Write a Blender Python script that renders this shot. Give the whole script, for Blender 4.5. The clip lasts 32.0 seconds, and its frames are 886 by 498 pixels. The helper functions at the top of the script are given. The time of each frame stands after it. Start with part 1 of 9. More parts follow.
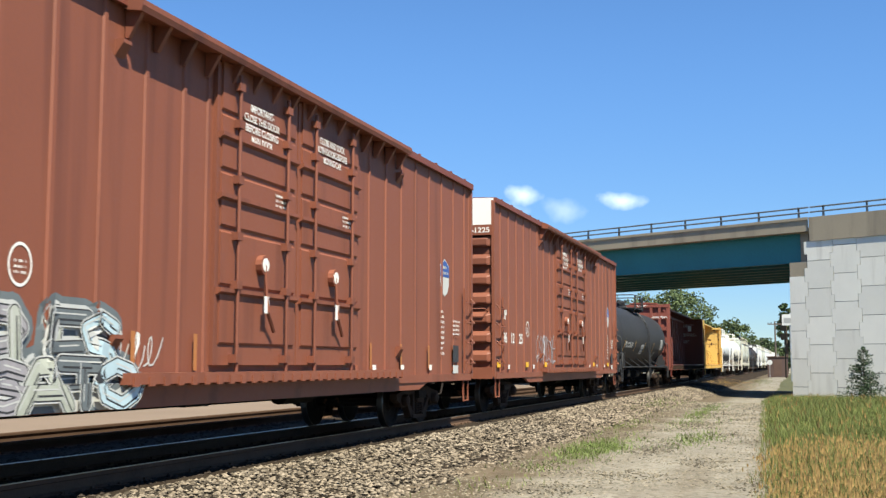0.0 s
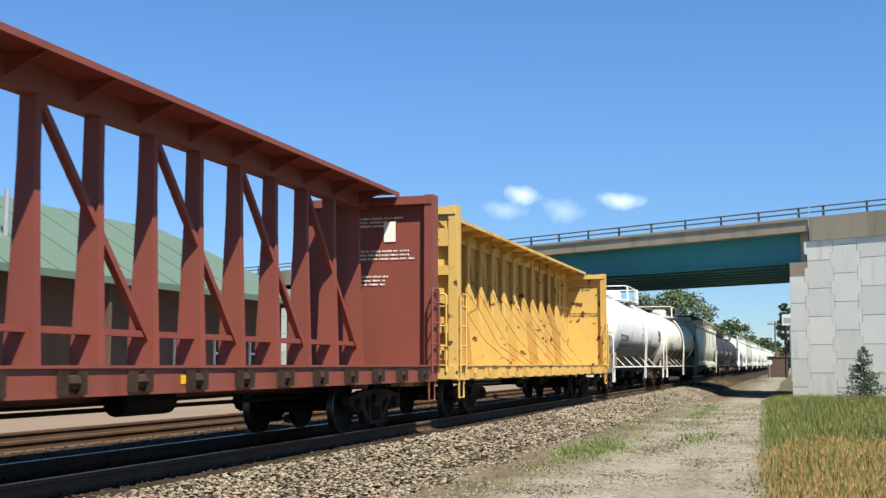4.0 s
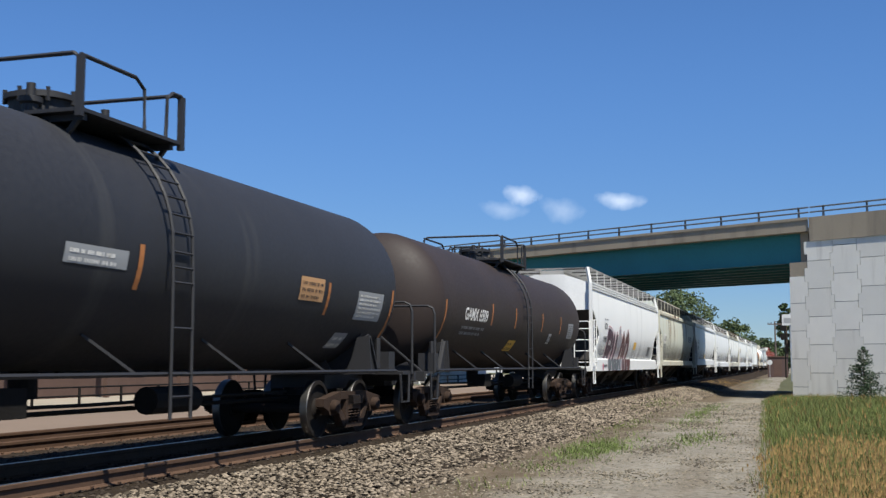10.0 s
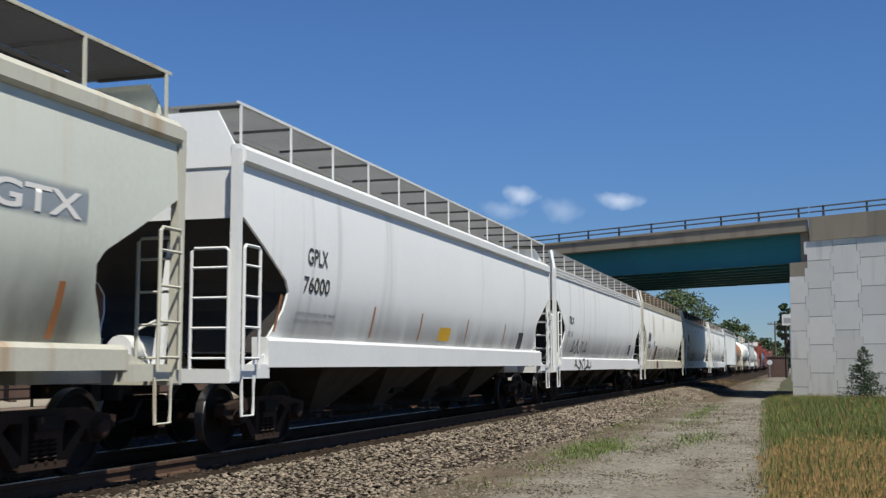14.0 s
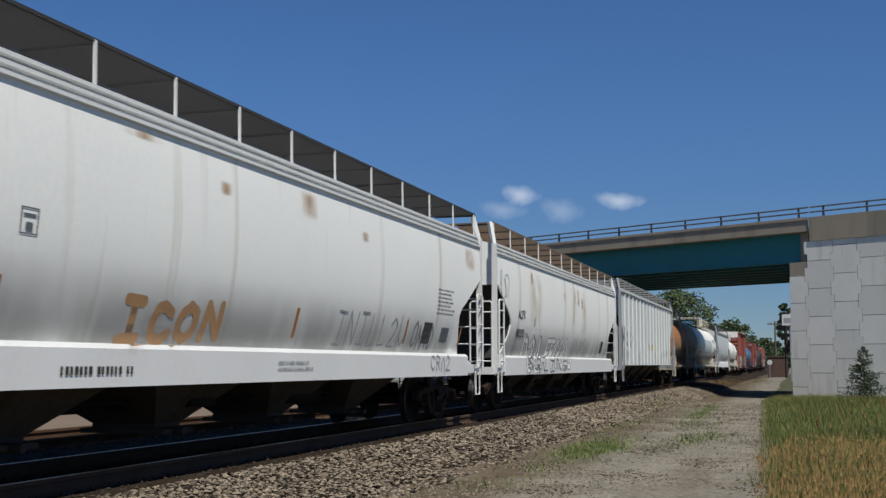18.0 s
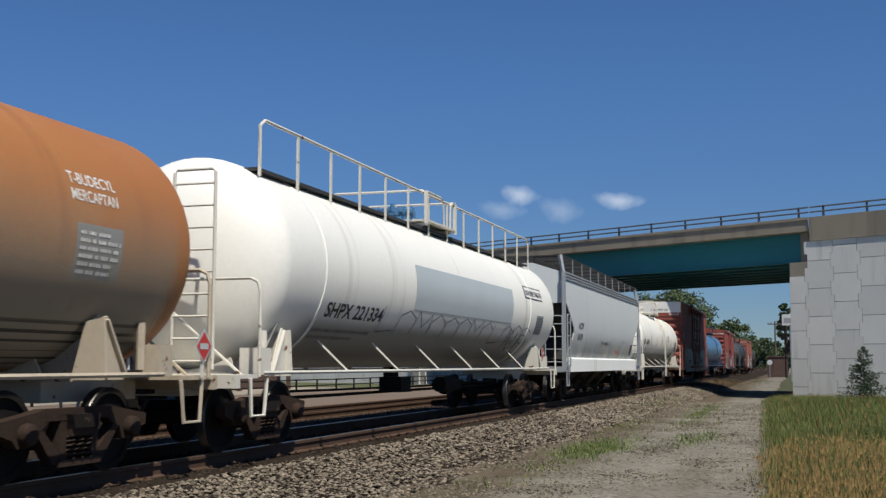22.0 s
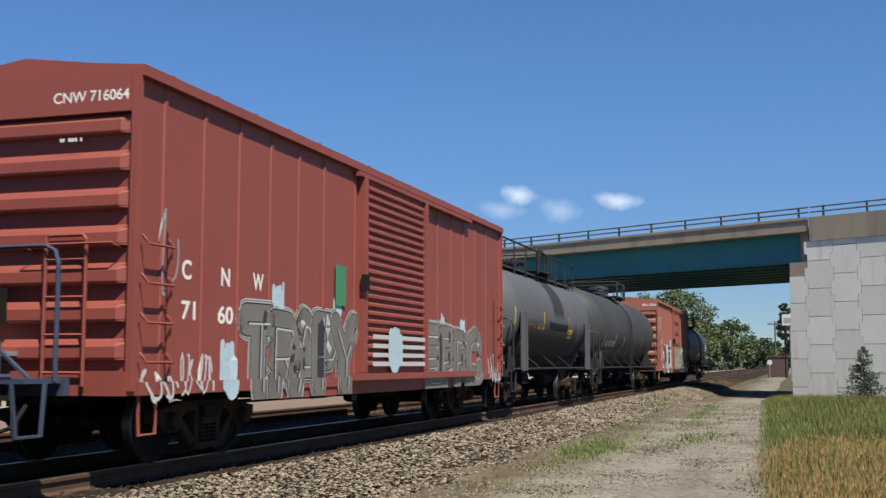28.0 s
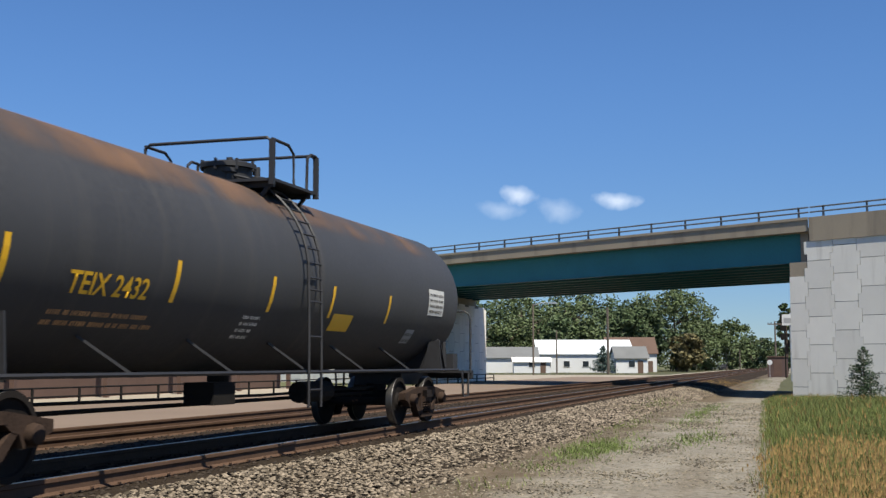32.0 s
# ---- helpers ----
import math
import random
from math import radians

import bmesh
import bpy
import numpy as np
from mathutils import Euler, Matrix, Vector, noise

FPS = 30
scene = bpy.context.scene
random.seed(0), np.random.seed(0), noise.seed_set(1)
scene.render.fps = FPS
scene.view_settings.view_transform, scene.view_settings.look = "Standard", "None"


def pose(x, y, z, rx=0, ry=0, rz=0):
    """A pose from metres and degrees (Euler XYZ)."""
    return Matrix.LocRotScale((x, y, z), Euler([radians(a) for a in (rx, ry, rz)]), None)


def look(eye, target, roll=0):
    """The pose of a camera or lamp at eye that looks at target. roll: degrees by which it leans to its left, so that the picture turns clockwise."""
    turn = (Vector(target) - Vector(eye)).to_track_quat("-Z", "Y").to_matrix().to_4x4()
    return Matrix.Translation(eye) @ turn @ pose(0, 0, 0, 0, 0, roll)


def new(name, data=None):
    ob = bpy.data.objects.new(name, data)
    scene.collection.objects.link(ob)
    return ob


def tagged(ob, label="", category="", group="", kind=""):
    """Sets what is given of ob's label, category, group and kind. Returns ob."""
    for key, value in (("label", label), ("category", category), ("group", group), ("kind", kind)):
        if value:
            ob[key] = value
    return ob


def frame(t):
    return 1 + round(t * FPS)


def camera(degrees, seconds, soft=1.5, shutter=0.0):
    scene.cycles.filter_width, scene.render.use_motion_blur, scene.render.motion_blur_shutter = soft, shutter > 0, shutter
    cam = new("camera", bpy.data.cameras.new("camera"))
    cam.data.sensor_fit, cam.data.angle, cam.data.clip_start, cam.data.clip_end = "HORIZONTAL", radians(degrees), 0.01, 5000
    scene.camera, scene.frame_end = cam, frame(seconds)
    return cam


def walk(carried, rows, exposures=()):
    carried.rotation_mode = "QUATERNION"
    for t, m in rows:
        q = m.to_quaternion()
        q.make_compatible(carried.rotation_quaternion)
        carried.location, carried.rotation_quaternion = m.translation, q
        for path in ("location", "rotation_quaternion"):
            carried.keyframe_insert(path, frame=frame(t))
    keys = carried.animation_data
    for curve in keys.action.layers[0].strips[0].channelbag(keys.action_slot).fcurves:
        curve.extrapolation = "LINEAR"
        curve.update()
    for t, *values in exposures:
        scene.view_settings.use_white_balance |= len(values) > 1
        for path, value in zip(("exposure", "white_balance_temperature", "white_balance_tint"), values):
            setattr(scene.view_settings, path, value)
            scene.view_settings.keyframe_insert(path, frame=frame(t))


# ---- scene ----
from collections import namedtuple

# ---- plan ----
# x to the right across the railway, y along it away from the camera, z up from the drive
TRACK_X, TRACK2_X, RAIL = -8.13, -12.15, 0.50
EYE = Vector((0.0, 0.0, 1.66))
PAN, TILT = radians(17.27), radians(5.77)
AIM = Vector((-math.sin(PAN) * math.cos(TILT), math.cos(PAN) * math.cos(TILT), math.sin(TILT)))

cam = camera(42.43, 32.0, soft=1.4, shutter=0.06)
walk(cam, [(0.0, look(EYE, EYE + AIM * 50)), (32.0, look(EYE, EYE + AIM * 50))],
     exposures=[(t, e, 6950 if t < 4 else (6750 if t > 27 else 6450), 2 if t < 4 else 7) for t, e in ((0, 1.21), (1, 1.11), (3.5, 1.13), (6, 0.62), (7, 0.22), (8.5, 0.23), (9, 0.24), (10, 0.62), (10.5, 0.78), (11, 0.72), (12, 0.57), (13, 0.25), (14, 0.27), (18, -0.03), (19, -0.09), (20, -0.08), (21.4, -0.05), (22, 0.05), (24, 0.04), (25, 0.07), (25.5, 0.14), (27.5, 0.62), (32, 0.66))])


def run(t):
    """Way that the train has gone at t seconds, in metres."""
    return 15.986 * t + 0.01862 * t * t - 0.000117 * t ** 3


# ---- light ----
SUN = Vector((-0.45, 0.45, -1.0)).normalized()
sun = new("sun", bpy.data.lights.new("sun", "SUN"))
sun.data.energy, sun.data.angle, sun.data.color = 5.0, radians(0.53), (1.0, 0.945, 0.86)
sun.rotation_mode = "QUATERNION"
sun.rotation_quaternion = SUN.to_track_quat("-Z", "Y")
world = bpy.data.worlds.new("sky")
scene.world = world
world.use_nodes = True
wn = world.node_tree.nodes
sky = wn.new("ShaderNodeTexSky")
sky.sky_type, sky.sun_disc = "NISHITA", False
sky.sun_elevation = math.asin(-SUN.z)
sky.sun_rotation = math.atan2(-SUN.x, -SUN.y)
sky.altitude, sky.air_density, sky.dust_density, sky.ozone_density = 800, 1.0, 0.05, 5.0
deep = wn.new("ShaderNodeVectorMath")
deep.operation = "MULTIPLY"
deep.inputs[1].default_value = (0.73, 0.99, 1.31)
world.node_tree.links.new(sky.outputs[0], deep.inputs[0])
# the clear dry air is little brighter towards the horizon
way = wn.new("ShaderNodeTexCoord")
rise = wn.new("ShaderNodeSeparateXYZ")
lift = wn.new("ShaderNodeMapRange")
lift.interpolation_type = "SMOOTHSTEP"
lift.inputs[2].default_value = 0.30
dim = wn.new("ShaderNodeMix")
dim.data_type = "RGBA"
dim.inputs[6].default_value, dim.inputs[7].default_value = (0.80, 0.71, 0.70, 1), (1, 1, 1, 1)
clear = wn.new("ShaderNodeVectorMath")
clear.operation = "MULTIPLY"
for a, b in ((way.outputs["Generated"], rise.inputs[0]), (rise.outputs[2], lift.inputs[0]), (lift.outputs[0], dim.inputs[0]),
             (deep.outputs[0], clear.inputs[0]), (dim.outputs[2], clear.inputs[1]), (clear.outputs[0], wn["Background"].inputs[0])):
    world.node_tree.links.new(a, b)
wn["Background"].inputs[1].default_value = 0.064


# ---- materials ----
def wire(nt, a, b):
    nt.links.new(a, b)


def paint(name, color, rough=0.55, metal=0.0, var=0.12, big=0.7, fine=30.0, bump=0.0, streak=0.0, streak_color=(0.16, 0.07, 0.03),
          streak_scale=(0.3, 2.2, 0.12), chips=0.0, chip_color=(0.12, 0.045, 0.02), chip_scale=6.0, island=0.0, tint=None, spec=0.4, each=0.0):
    """A weathered surface: base colour with two scales of variation, vertical streaks and chips of another colour."""
    m = bpy.data.materials.new(name)
    m.use_nodes = True
    nt = m.node_tree
    n = nt.nodes
    bsdf = n["Principled BSDF"]
    bsdf.inputs["Roughness"].default_value, bsdf.inputs["Metallic"].default_value = rough, metal
    bsdf.inputs["Specular IOR Level"].default_value = spec
    co, info = n.new("ShaderNodeTexCoord"), n.new("ShaderNodeObjectInfo")
    off = n.new("ShaderNodeVectorMath")
    off.operation = "MULTIPLY_ADD"
    off.inputs[1].default_value = (1, 1, 1)
    rnd = n.new("ShaderNodeMath")
    rnd.operation = "MULTIPLY"
    rnd.inputs[1].default_value = 43.0
    wire(nt, info.outputs["Random"], rnd.inputs[0])
    wire(nt, co.outputs["Object"], off.inputs[0])
    wire(nt, rnd.outputs[0], off.inputs[2])
    vec = off.outputs[0]

    def noise_node(scale, detail=4.0, vector=None):
        t = n.new("ShaderNodeTexNoise")
        t.inputs["Scale"].default_value, t.inputs["Detail"].default_value = scale, detail
        wire(nt, vector or vec, t.inputs["Vector"])
        return t.outputs["Fac"]

    def ramp(fac, lo, hi):
        r = n.new("ShaderNodeMapRange")
        r.inputs[1].default_value, r.inputs[2].default_value = lo, hi
        wire(nt, fac, r.inputs[0])
        return r.outputs[0]

    def mix(fac, a, b, kind="MIX"):
        x = n.new("ShaderNodeMix")
        x.data_type, x.blend_type = "RGBA", kind
        for value, k in ((fac, 0), (a, 6), (b, 7)):
            if hasattr(value, "is_linked"):
                wire(nt, value, x.inputs[k])
            elif k == 0:
                x.inputs[0].default_value = value
            else:
                x.inputs[k].default_value = (*value, 1)
        return x.outputs[2]

    lo, hi = [c * (1 - var) for c in color], [min(1, c * (1 + var)) for c in color]
    if tint:
        hi = tint
    c = mix(ramp(noise_node(big), 0.3, 0.7), lo, hi)
    g = noise_node(fine, 3.0)
    c = mix(ramp(g, 0.2, 0.8), c, [v * (1 + 1.2 * var) for v in color])
    if island:
        geo = n.new("ShaderNodeNewGeometry")
        hsv = n.new("ShaderNodeHueSaturation")
        wire(nt, c, hsv.inputs["Color"])
        wire(nt, ramp_to(nt, geo.outputs["Random Per Island"], 1 - island, 1 + island), hsv.inputs["Value"])
        c = hsv.outputs[0]
    if each:
        hsv = n.new("ShaderNodeHueSaturation")
        wire(nt, c, hsv.inputs["Color"])
        wire(nt, ramp_to(nt, info.outputs["Random"], 1 - each, 1 + each), hsv.inputs["Value"])
        c = hsv.outputs[0]
    if streak:
        s = n.new("ShaderNodeVectorMath")
        s.operation = "MULTIPLY"
        s.inputs[1].default_value = streak_scale
        wire(nt, vec, s.inputs[0])
        f = ramp(noise_node(1.0, 5.0, s.outputs[0]), 0.62 - 0.25 * streak, 0.86 - 0.22 * streak)
        c = mix(f, c, streak_color)
    if chips:
        f = ramp(noise_node(chip_scale, 6.0), 0.72 - 0.16 * chips, 0.75 - 0.16 * chips)
        c = mix(f, c, chip_color)
    wire(nt, c, bsdf.inputs["Base Color"])
    wire(nt, ramp_to(nt, g, max(0.05, rough - 0.12), min(1, rough + 0.12)), bsdf.inputs["Roughness"])
    if bump:
        b = n.new("ShaderNodeBump")
        b.inputs["Strength"].default_value, b.inputs["Distance"].default_value = bump, 0.02
        wire(nt, g, b.inputs["Height"])
        wire(nt, b.outputs[0], bsdf.inputs["Normal"])
    return m


def ramp_to(nt, fac, lo, hi):
    r = nt.nodes.new("ShaderNodeMapRange")
    r.inputs[3].default_value, r.inputs[4].default_value = lo, hi
    nt.links.new(fac, r.inputs[0])
    return r.outputs[0]


def drive_material():
    """Gravel that gives way to brown earth towards the ballast and in the ruts."""
    m = bpy.data.materials.new("drive gravel and earth")
    m.use_nodes = True
    nt = m.node_tree
    n = nt.nodes
    bsdf = n["Principled BSDF"]
    bsdf.inputs["Roughness"].default_value, bsdf.inputs["Specular IOR Level"].default_value = 0.95, 0.2
    co = n.new("ShaderNodeTexCoord")

    def noise_at(scale, detail=5.0, stretch=None):
        t = n.new("ShaderNodeTexNoise")
        t.inputs["Scale"].default_value, t.inputs["Detail"].default_value = scale, detail
        v = co.outputs["Object"]
        if stretch:
            s = n.new("ShaderNodeVectorMath")
            s.operation = "MULTIPLY"
            s.inputs[1].default_value = stretch
            wire(nt, v, s.inputs[0])
            v = s.outputs[0]
        wire(nt, v, t.inputs["Vector"])
        return t.outputs["Fac"]

    def calc(kind, a, b):
        x = n.new("ShaderNodeMath")
        x.operation = kind
        for k, value in ((0, a), (1, b)):
            if hasattr(value, "is_linked"):
                wire(nt, value, x.inputs[k])
            else:
                x.inputs[k].default_value = value
        return x.outputs[0]

    def between(fac, lo, hi):
        r = n.new("ShaderNodeMapRange")
        r.inputs[1].default_value, r.inputs[2].default_value = lo, hi
        wire(nt, fac, r.inputs[0])
        return r.outputs[0]

    def blend(fac, a, b):
        x = n.new("ShaderNodeMix")
        x.data_type = "RGBA"
        wire(nt, fac, x.inputs[0])
        for k, value in ((6, a), (7, b)):
            if hasattr(value, "is_linked"):
                wire(nt, value, x.inputs[k])
            else:
                x.inputs[k].default_value = (*value, 1)
        return x.outputs[2]

    sep = n.new("ShaderNodeSeparateXYZ")
    wire(nt, co.outputs["Object"], sep.inputs[0])
    cell = n.new("ShaderNodeTexVoronoi")
    cell.inputs["Scale"].default_value = 15.0
    wire(nt, co.outputs["Object"], cell.inputs["Vector"])
    tone = n.new("ShaderNodeSeparateColor")
    wire(nt, cell.outputs["Color"], tone.inputs[0])
    gravel = blend(between(noise_at(0.7), 0.35, 0.65), (0.150, 0.135, 0.108), (0.225, 0.206, 0.17))
    gravel = blend(calc("MULTIPLY", between(tone.outputs[0], 0.3, 1.0), 0.55), gravel, (0.264, 0.228, 0.176))
    gravel = blend(calc("MULTIPLY", between(tone.outputs[1], 0.55, 1.0), 0.6), gravel, (0.06, 0.0496, 0.036))
    earth = blend(between(noise_at(1.6), 0.3, 0.7), (0.0656, 0.048, 0.0304), (0.12, 0.0912, 0.0608))
    earth = blend(calc("MULTIPLY", between(tone.outputs[2], 0.7, 1.0), 0.4), earth, (0.176, 0.152, 0.12))
    wobble = calc("MULTIPLY", calc("SUBTRACT", noise_at(0.55, 6.0), 0.5), 2.4)
    x = calc("ADD", sep.outputs[0], wobble)
    shoulder = between(x, -3.2, -4.1)
    ruts = calc("MULTIPLY", between(noise_at(1.0, 5.0, (1.5, 0.10, 1.0)), 0.52, 0.66), 0.45)
    c = blend(calc("MAXIMUM", shoulder, ruts), gravel, earth)
    c = blend(calc("MULTIPLY", between(noise_at(9.0, 6.0), 0.55, 0.75), 0.5), c, (0.072, 0.068, 0.032))
    wire(nt, c, bsdf.inputs["Base Color"])
    b = n.new("ShaderNodeBump")
    b.inputs["Strength"].default_value, b.inputs["Distance"].default_value = 0.7, 0.02
    wire(nt, calc("ADD", noise_at(30.0), calc("MULTIPLY", cell.outputs["Distance"], -0.8)), b.inputs["Height"])
    wire(nt, b.outputs[0], bsdf.inputs["Normal"])
    return m


STEEL_DARK = paint("truck steel", (0.014, 0.011, 0.010), 0.8, 0.0, 0.35, 3.0, 25, 0.3, chips=0.5, chip_color=(0.09, 0.05, 0.03), spec=0.12)
TRUCK_RUST = paint("rusty cast steel", (0.030, 0.0195, 0.0145), 0.85, 0.0, 0.4, 3.0, 25, 0.3, spec=0.12)
WHEEL = paint("wheel steel", (0.013, 0.011, 0.010), 0.8, 0.0, 0.3, 3.0, 30, 0.2, spec=0.12)
TREAD = paint("worn wheel tread", (0.13, 0.125, 0.12), 0.45, 1.0, 0.15)
UNDER = paint("underframe black", (0.011, 0.010, 0.009), 0.85, 0.0, 0.3, 2.0, 20, 0.2, spec=0.12)
RAIL_RUST = paint("rail rust", (0.07, 0.042, 0.028), 0.85, 0.0, 0.3, 2.0, 30, 0.2, spec=0.12)
RAIL_TOP = paint("rail head", (0.42, 0.40, 0.38), 0.3, 1.0, 0.15)
TIE = paint("tie wood", (0.034, 0.023, 0.016), 0.95, 0.0, 0.35, 3.0, 22, 0.5, streak=0.0, spec=0.12)
# track stone and bed: base colour lowered to deepen the shade under the train
TRACK_STONE = paint("oily shade-dark track stone", (0.030, 0.023, 0.018), 0.95, 0.0, 0.25, 2.0, 40, 0.2, island=0.5, spec=0.12)
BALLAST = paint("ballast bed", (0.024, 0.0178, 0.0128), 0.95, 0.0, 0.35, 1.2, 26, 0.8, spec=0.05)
STONE = paint("crushed stone", (0.114, 0.0912, 0.0669), 0.9, 0.0, 0.3, 0.5, 40, 0.2, island=1.0, tint=(0.171, 0.144, 0.112), spec=0.12)
PEBBLE = paint("small gravel", (0.144, 0.124, 0.0927), 0.9, 0.0, 0.25, 0.7, 40, 0.2, island=0.75, spec=0.12)
PALE_GROUND = paint("pale gravel", (0.251, 0.217, 0.171), 0.95, 0.0, 0.2, 0.2, 8, 0.3)
GRASS_GROUND = paint("grass soil", (0.0467, 0.0467, 0.017), 0.95, 0.0, 0.35, 0.6, 8, 0.5)
FAR_GROUND = paint("far ground", (0.0684, 0.076, 0.0266), 0.95, 0.0, 0.3, 0.05, 2, 0.0, tint=(0.129, 0.114, 0.0608))
RED_DIRT = paint("brown dirt yard", (0.144, 0.105, 0.076), 0.95, 0.0, 0.2, 0.25, 10, 0.3)
CONCRETE = paint("bridge concrete", (0.296, 0.248, 0.184), 0.85, 0.0, 0.12, 0.5, 14, 0.15, streak=0.35, streak_color=(0.16, 0.136, 0.108), streak_scale=(0.9, 0.9, 0.1))
PANEL = paint("wall panel concrete", (0.70, 0.67, 0.605), 0.85, 0.0, 0.07, 0.8, 22, 0.15, each=0.07, streak=0.18, streak_color=(0.50, 0.46, 0.40), streak_scale=(1.5, 1.5, 0.15))
PANEL_JOINT = paint("joint shade", (0.152, 0.144, 0.133), 0.95, 0.0, 0.2)
TEAL = paint("teal girder", (0.022, 0.165, 0.19), 0.5, 0.0, 0.15, 0.5, 10)
RAILING = paint("dark weathered railing", (0.10, 0.115, 0.13), 0.5, 0.3, 0.2)
GALV = paint("galvanised rail", (0.38, 0.39, 0.40), 0.45, 0.6, 0.12)


# ---- mesh tools ----
class Geo:
    """Collects points and faces of one mesh."""

    def __init__(self):
        self.v, self.f = [], []

    def add(self, pts, faces):
        k = len(self.v)
        self.v += [tuple(p) for p in pts]
        self.f += [tuple(i + k for i in q) for q in faces]
        return self

    def box(self, x0, x1, y0, y1, z0, z1):
        return self.add([(x, y, z) for z in (z0, z1) for x, y in ((x0, y0), (x1, y0), (x1, y1), (x0, y1))],
                        [(3, 2, 1, 0), (4, 5, 6, 7), (0, 1, 5, 4), (1, 2, 6, 5), (2, 3, 7, 6), (3, 0, 4, 7)])

    def loft(self, rings, cap=True, wrap=True):
        n = len(rings[0])
        pts = [p for r in rings for p in r]
        faces = []
        for a in range(len(rings) - 1):
            for i in range(n if wrap else n - 1):
                j = (i + 1) % n
                faces.append((a * n + i, a * n + j, a * n + n + j, a * n + n + i))
        if cap:
            faces += [tuple(range(n - 1, -1, -1)), tuple(range(len(pts) - n, len(pts)))]
        return self.add(pts, faces)

    def prism(self, poly, axis, a, b):
        """A polygon in the two other axes, drawn out along axis from a to b."""
        put = {"x": lambda p, k: (k, p[0], p[1]), "y": lambda p, k: (p[0], k, p[1]), "z": lambda p, k: (p[0], p[1], k)}[axis]
        return self.loft([[put(p, a) for p in poly], [put(p, b) for p in poly]])

    def beam(self, p, q, w, h=None, up=(0, 0, 1)):
        """A straight bar of section w by h from p to q."""
        p, q = Vector(p), Vector(q)
        d = (q - p).normalized()
        u = Vector(up)
        s = d.cross(u)
        if s.length < 1e-4:
            s = d.cross(Vector((1, 0, 0)))
        s.normalize()
        t = s.cross(d).normalized()
        s, t = s * w / 2, t * (h or w) / 2
        return self.loft([[e - s - t, e + s - t, e + s + t, e - s + t] for e in (p, q)])

    def tube(self, pts, r, n=6):
        pts = [Vector(p) for p in pts]
        rings = []
        for i, p in enumerate(pts):
            a, b = pts[max(i - 1, 0)], pts[min(i + 1, len(pts) - 1)]
            d = (b - a).normalized()
            s = d.cross(Vector((0, 0, 1)))
            if s.length < 0.05:
                s = d.cross(Vector((1, 0, 0)))
            s.normalize()
            t = s.cross(d)
            rings.append([p + (s * math.cos(k * math.tau / n) + t * math.sin(k * math.tau / n)) * r for k in range(n)])
        return self.loft(rings)

    def cyl(self, p, q, r, n=12, r2=None):
        p, q = Vector(p), Vector(q)
        d = (q - p).normalized()
        s = d.cross(Vector((0, 0, 1)))
        if s.length < 0.05:
            s = d.cross(Vector((1, 0, 0)))
        s.normalize()
        t = s.cross(d)
        return self.loft([[e + (s * math.cos(k * math.tau / n) + t * math.sin(k * math.tau / n)) * ra for k in range(n)]
                          for e, ra in ((p, r), (q, r2 or r))])

    def turned(self, prof, n=24, axis="y"):
        """A body of revolution; prof: (along, radius) rows, round the y or z axis."""
        rings = []
        for a, r in prof:
            ring = []
            for k in range(n):
                c, s = math.cos(k * math.tau / n) * r, math.sin(k * math.tau / n) * r
                ring.append((c, a, s) if axis == "y" else ((c, s, a) if axis == "z" else (a, c, s)))
            rings.append(ring)
        return self.loft(rings)

    def moved(self, m):
        self.v = [tuple(m @ Vector(p)) for p in self.v]
        return self

    def mesh(self, name, material, smooth=None):
        me = bpy.data.meshes.new(name)
        me.from_pydata(self.v, [], self.f)
        me.materials.append(material)
        bm = bmesh.new()
        bm.from_mesh(me)
        bmesh.ops.recalc_face_normals(bm, faces=bm.faces)
        bm.to_mesh(me)
        bm.free()
        if smooth:
            me.polygons.foreach_set("use_smooth", [True] * len(me.polygons))
            me.set_sharp_from_angle(angle=radians(smooth))
        return me


def part(name, geo, material, parent=None, label="", smooth=None, at=None):
    """Links one mesh, under a thing or part where parent is given."""
    me = geo if isinstance(geo, bpy.types.Mesh) else geo.mesh(name, material, smooth)
    ob = new(name, me)
    if parent:
        ob.parent = parent
    if at is not None:
        ob.matrix_basis = at
    if label:
        ob["label"] = label
    return ob


def structure(name, geo, material, label, category="", smooth=None):
    return tagged(part(name, geo, material, smooth=smooth), label, category or name, kind="structure")


def thing(name, label, category, group="", at=None):
    ob = new(name)
    ob.empty_display_size = 0.3
    if at is not None:
        ob.matrix_basis = at
    return tagged(ob, label, category, group)


def lettering(text, size, material, parent, m, name="lettering", bold=0.0, squeeze=1.0):
    """Flat letters, laid with their foot along the x axis of m."""
    cu = bpy.data.curves.new(name, "FONT")
    cu.body, cu.size, cu.offset = text, size, bold * size
    tmp = bpy.data.objects.new(name, cu)
    scene.collection.objects.link(tmp)
    me = bpy.data.meshes.new_from_object(tmp)
    bpy.data.objects.remove(tmp)
    bpy.data.curves.remove(cu)
    me.materials.clear()
    me.materials.append(material)
    me.transform(Matrix.Diagonal((squeeze, 1, 1, 1)))
    return part(name, me, material, parent, at=m)


def fit_length(ob, length):
    if length:
        w = max((v.co.x for v in ob.data.vertices), default=1)
        ob.data.transform(Matrix.Diagonal((length / max(w, 0.01), 1, 1, 1)))


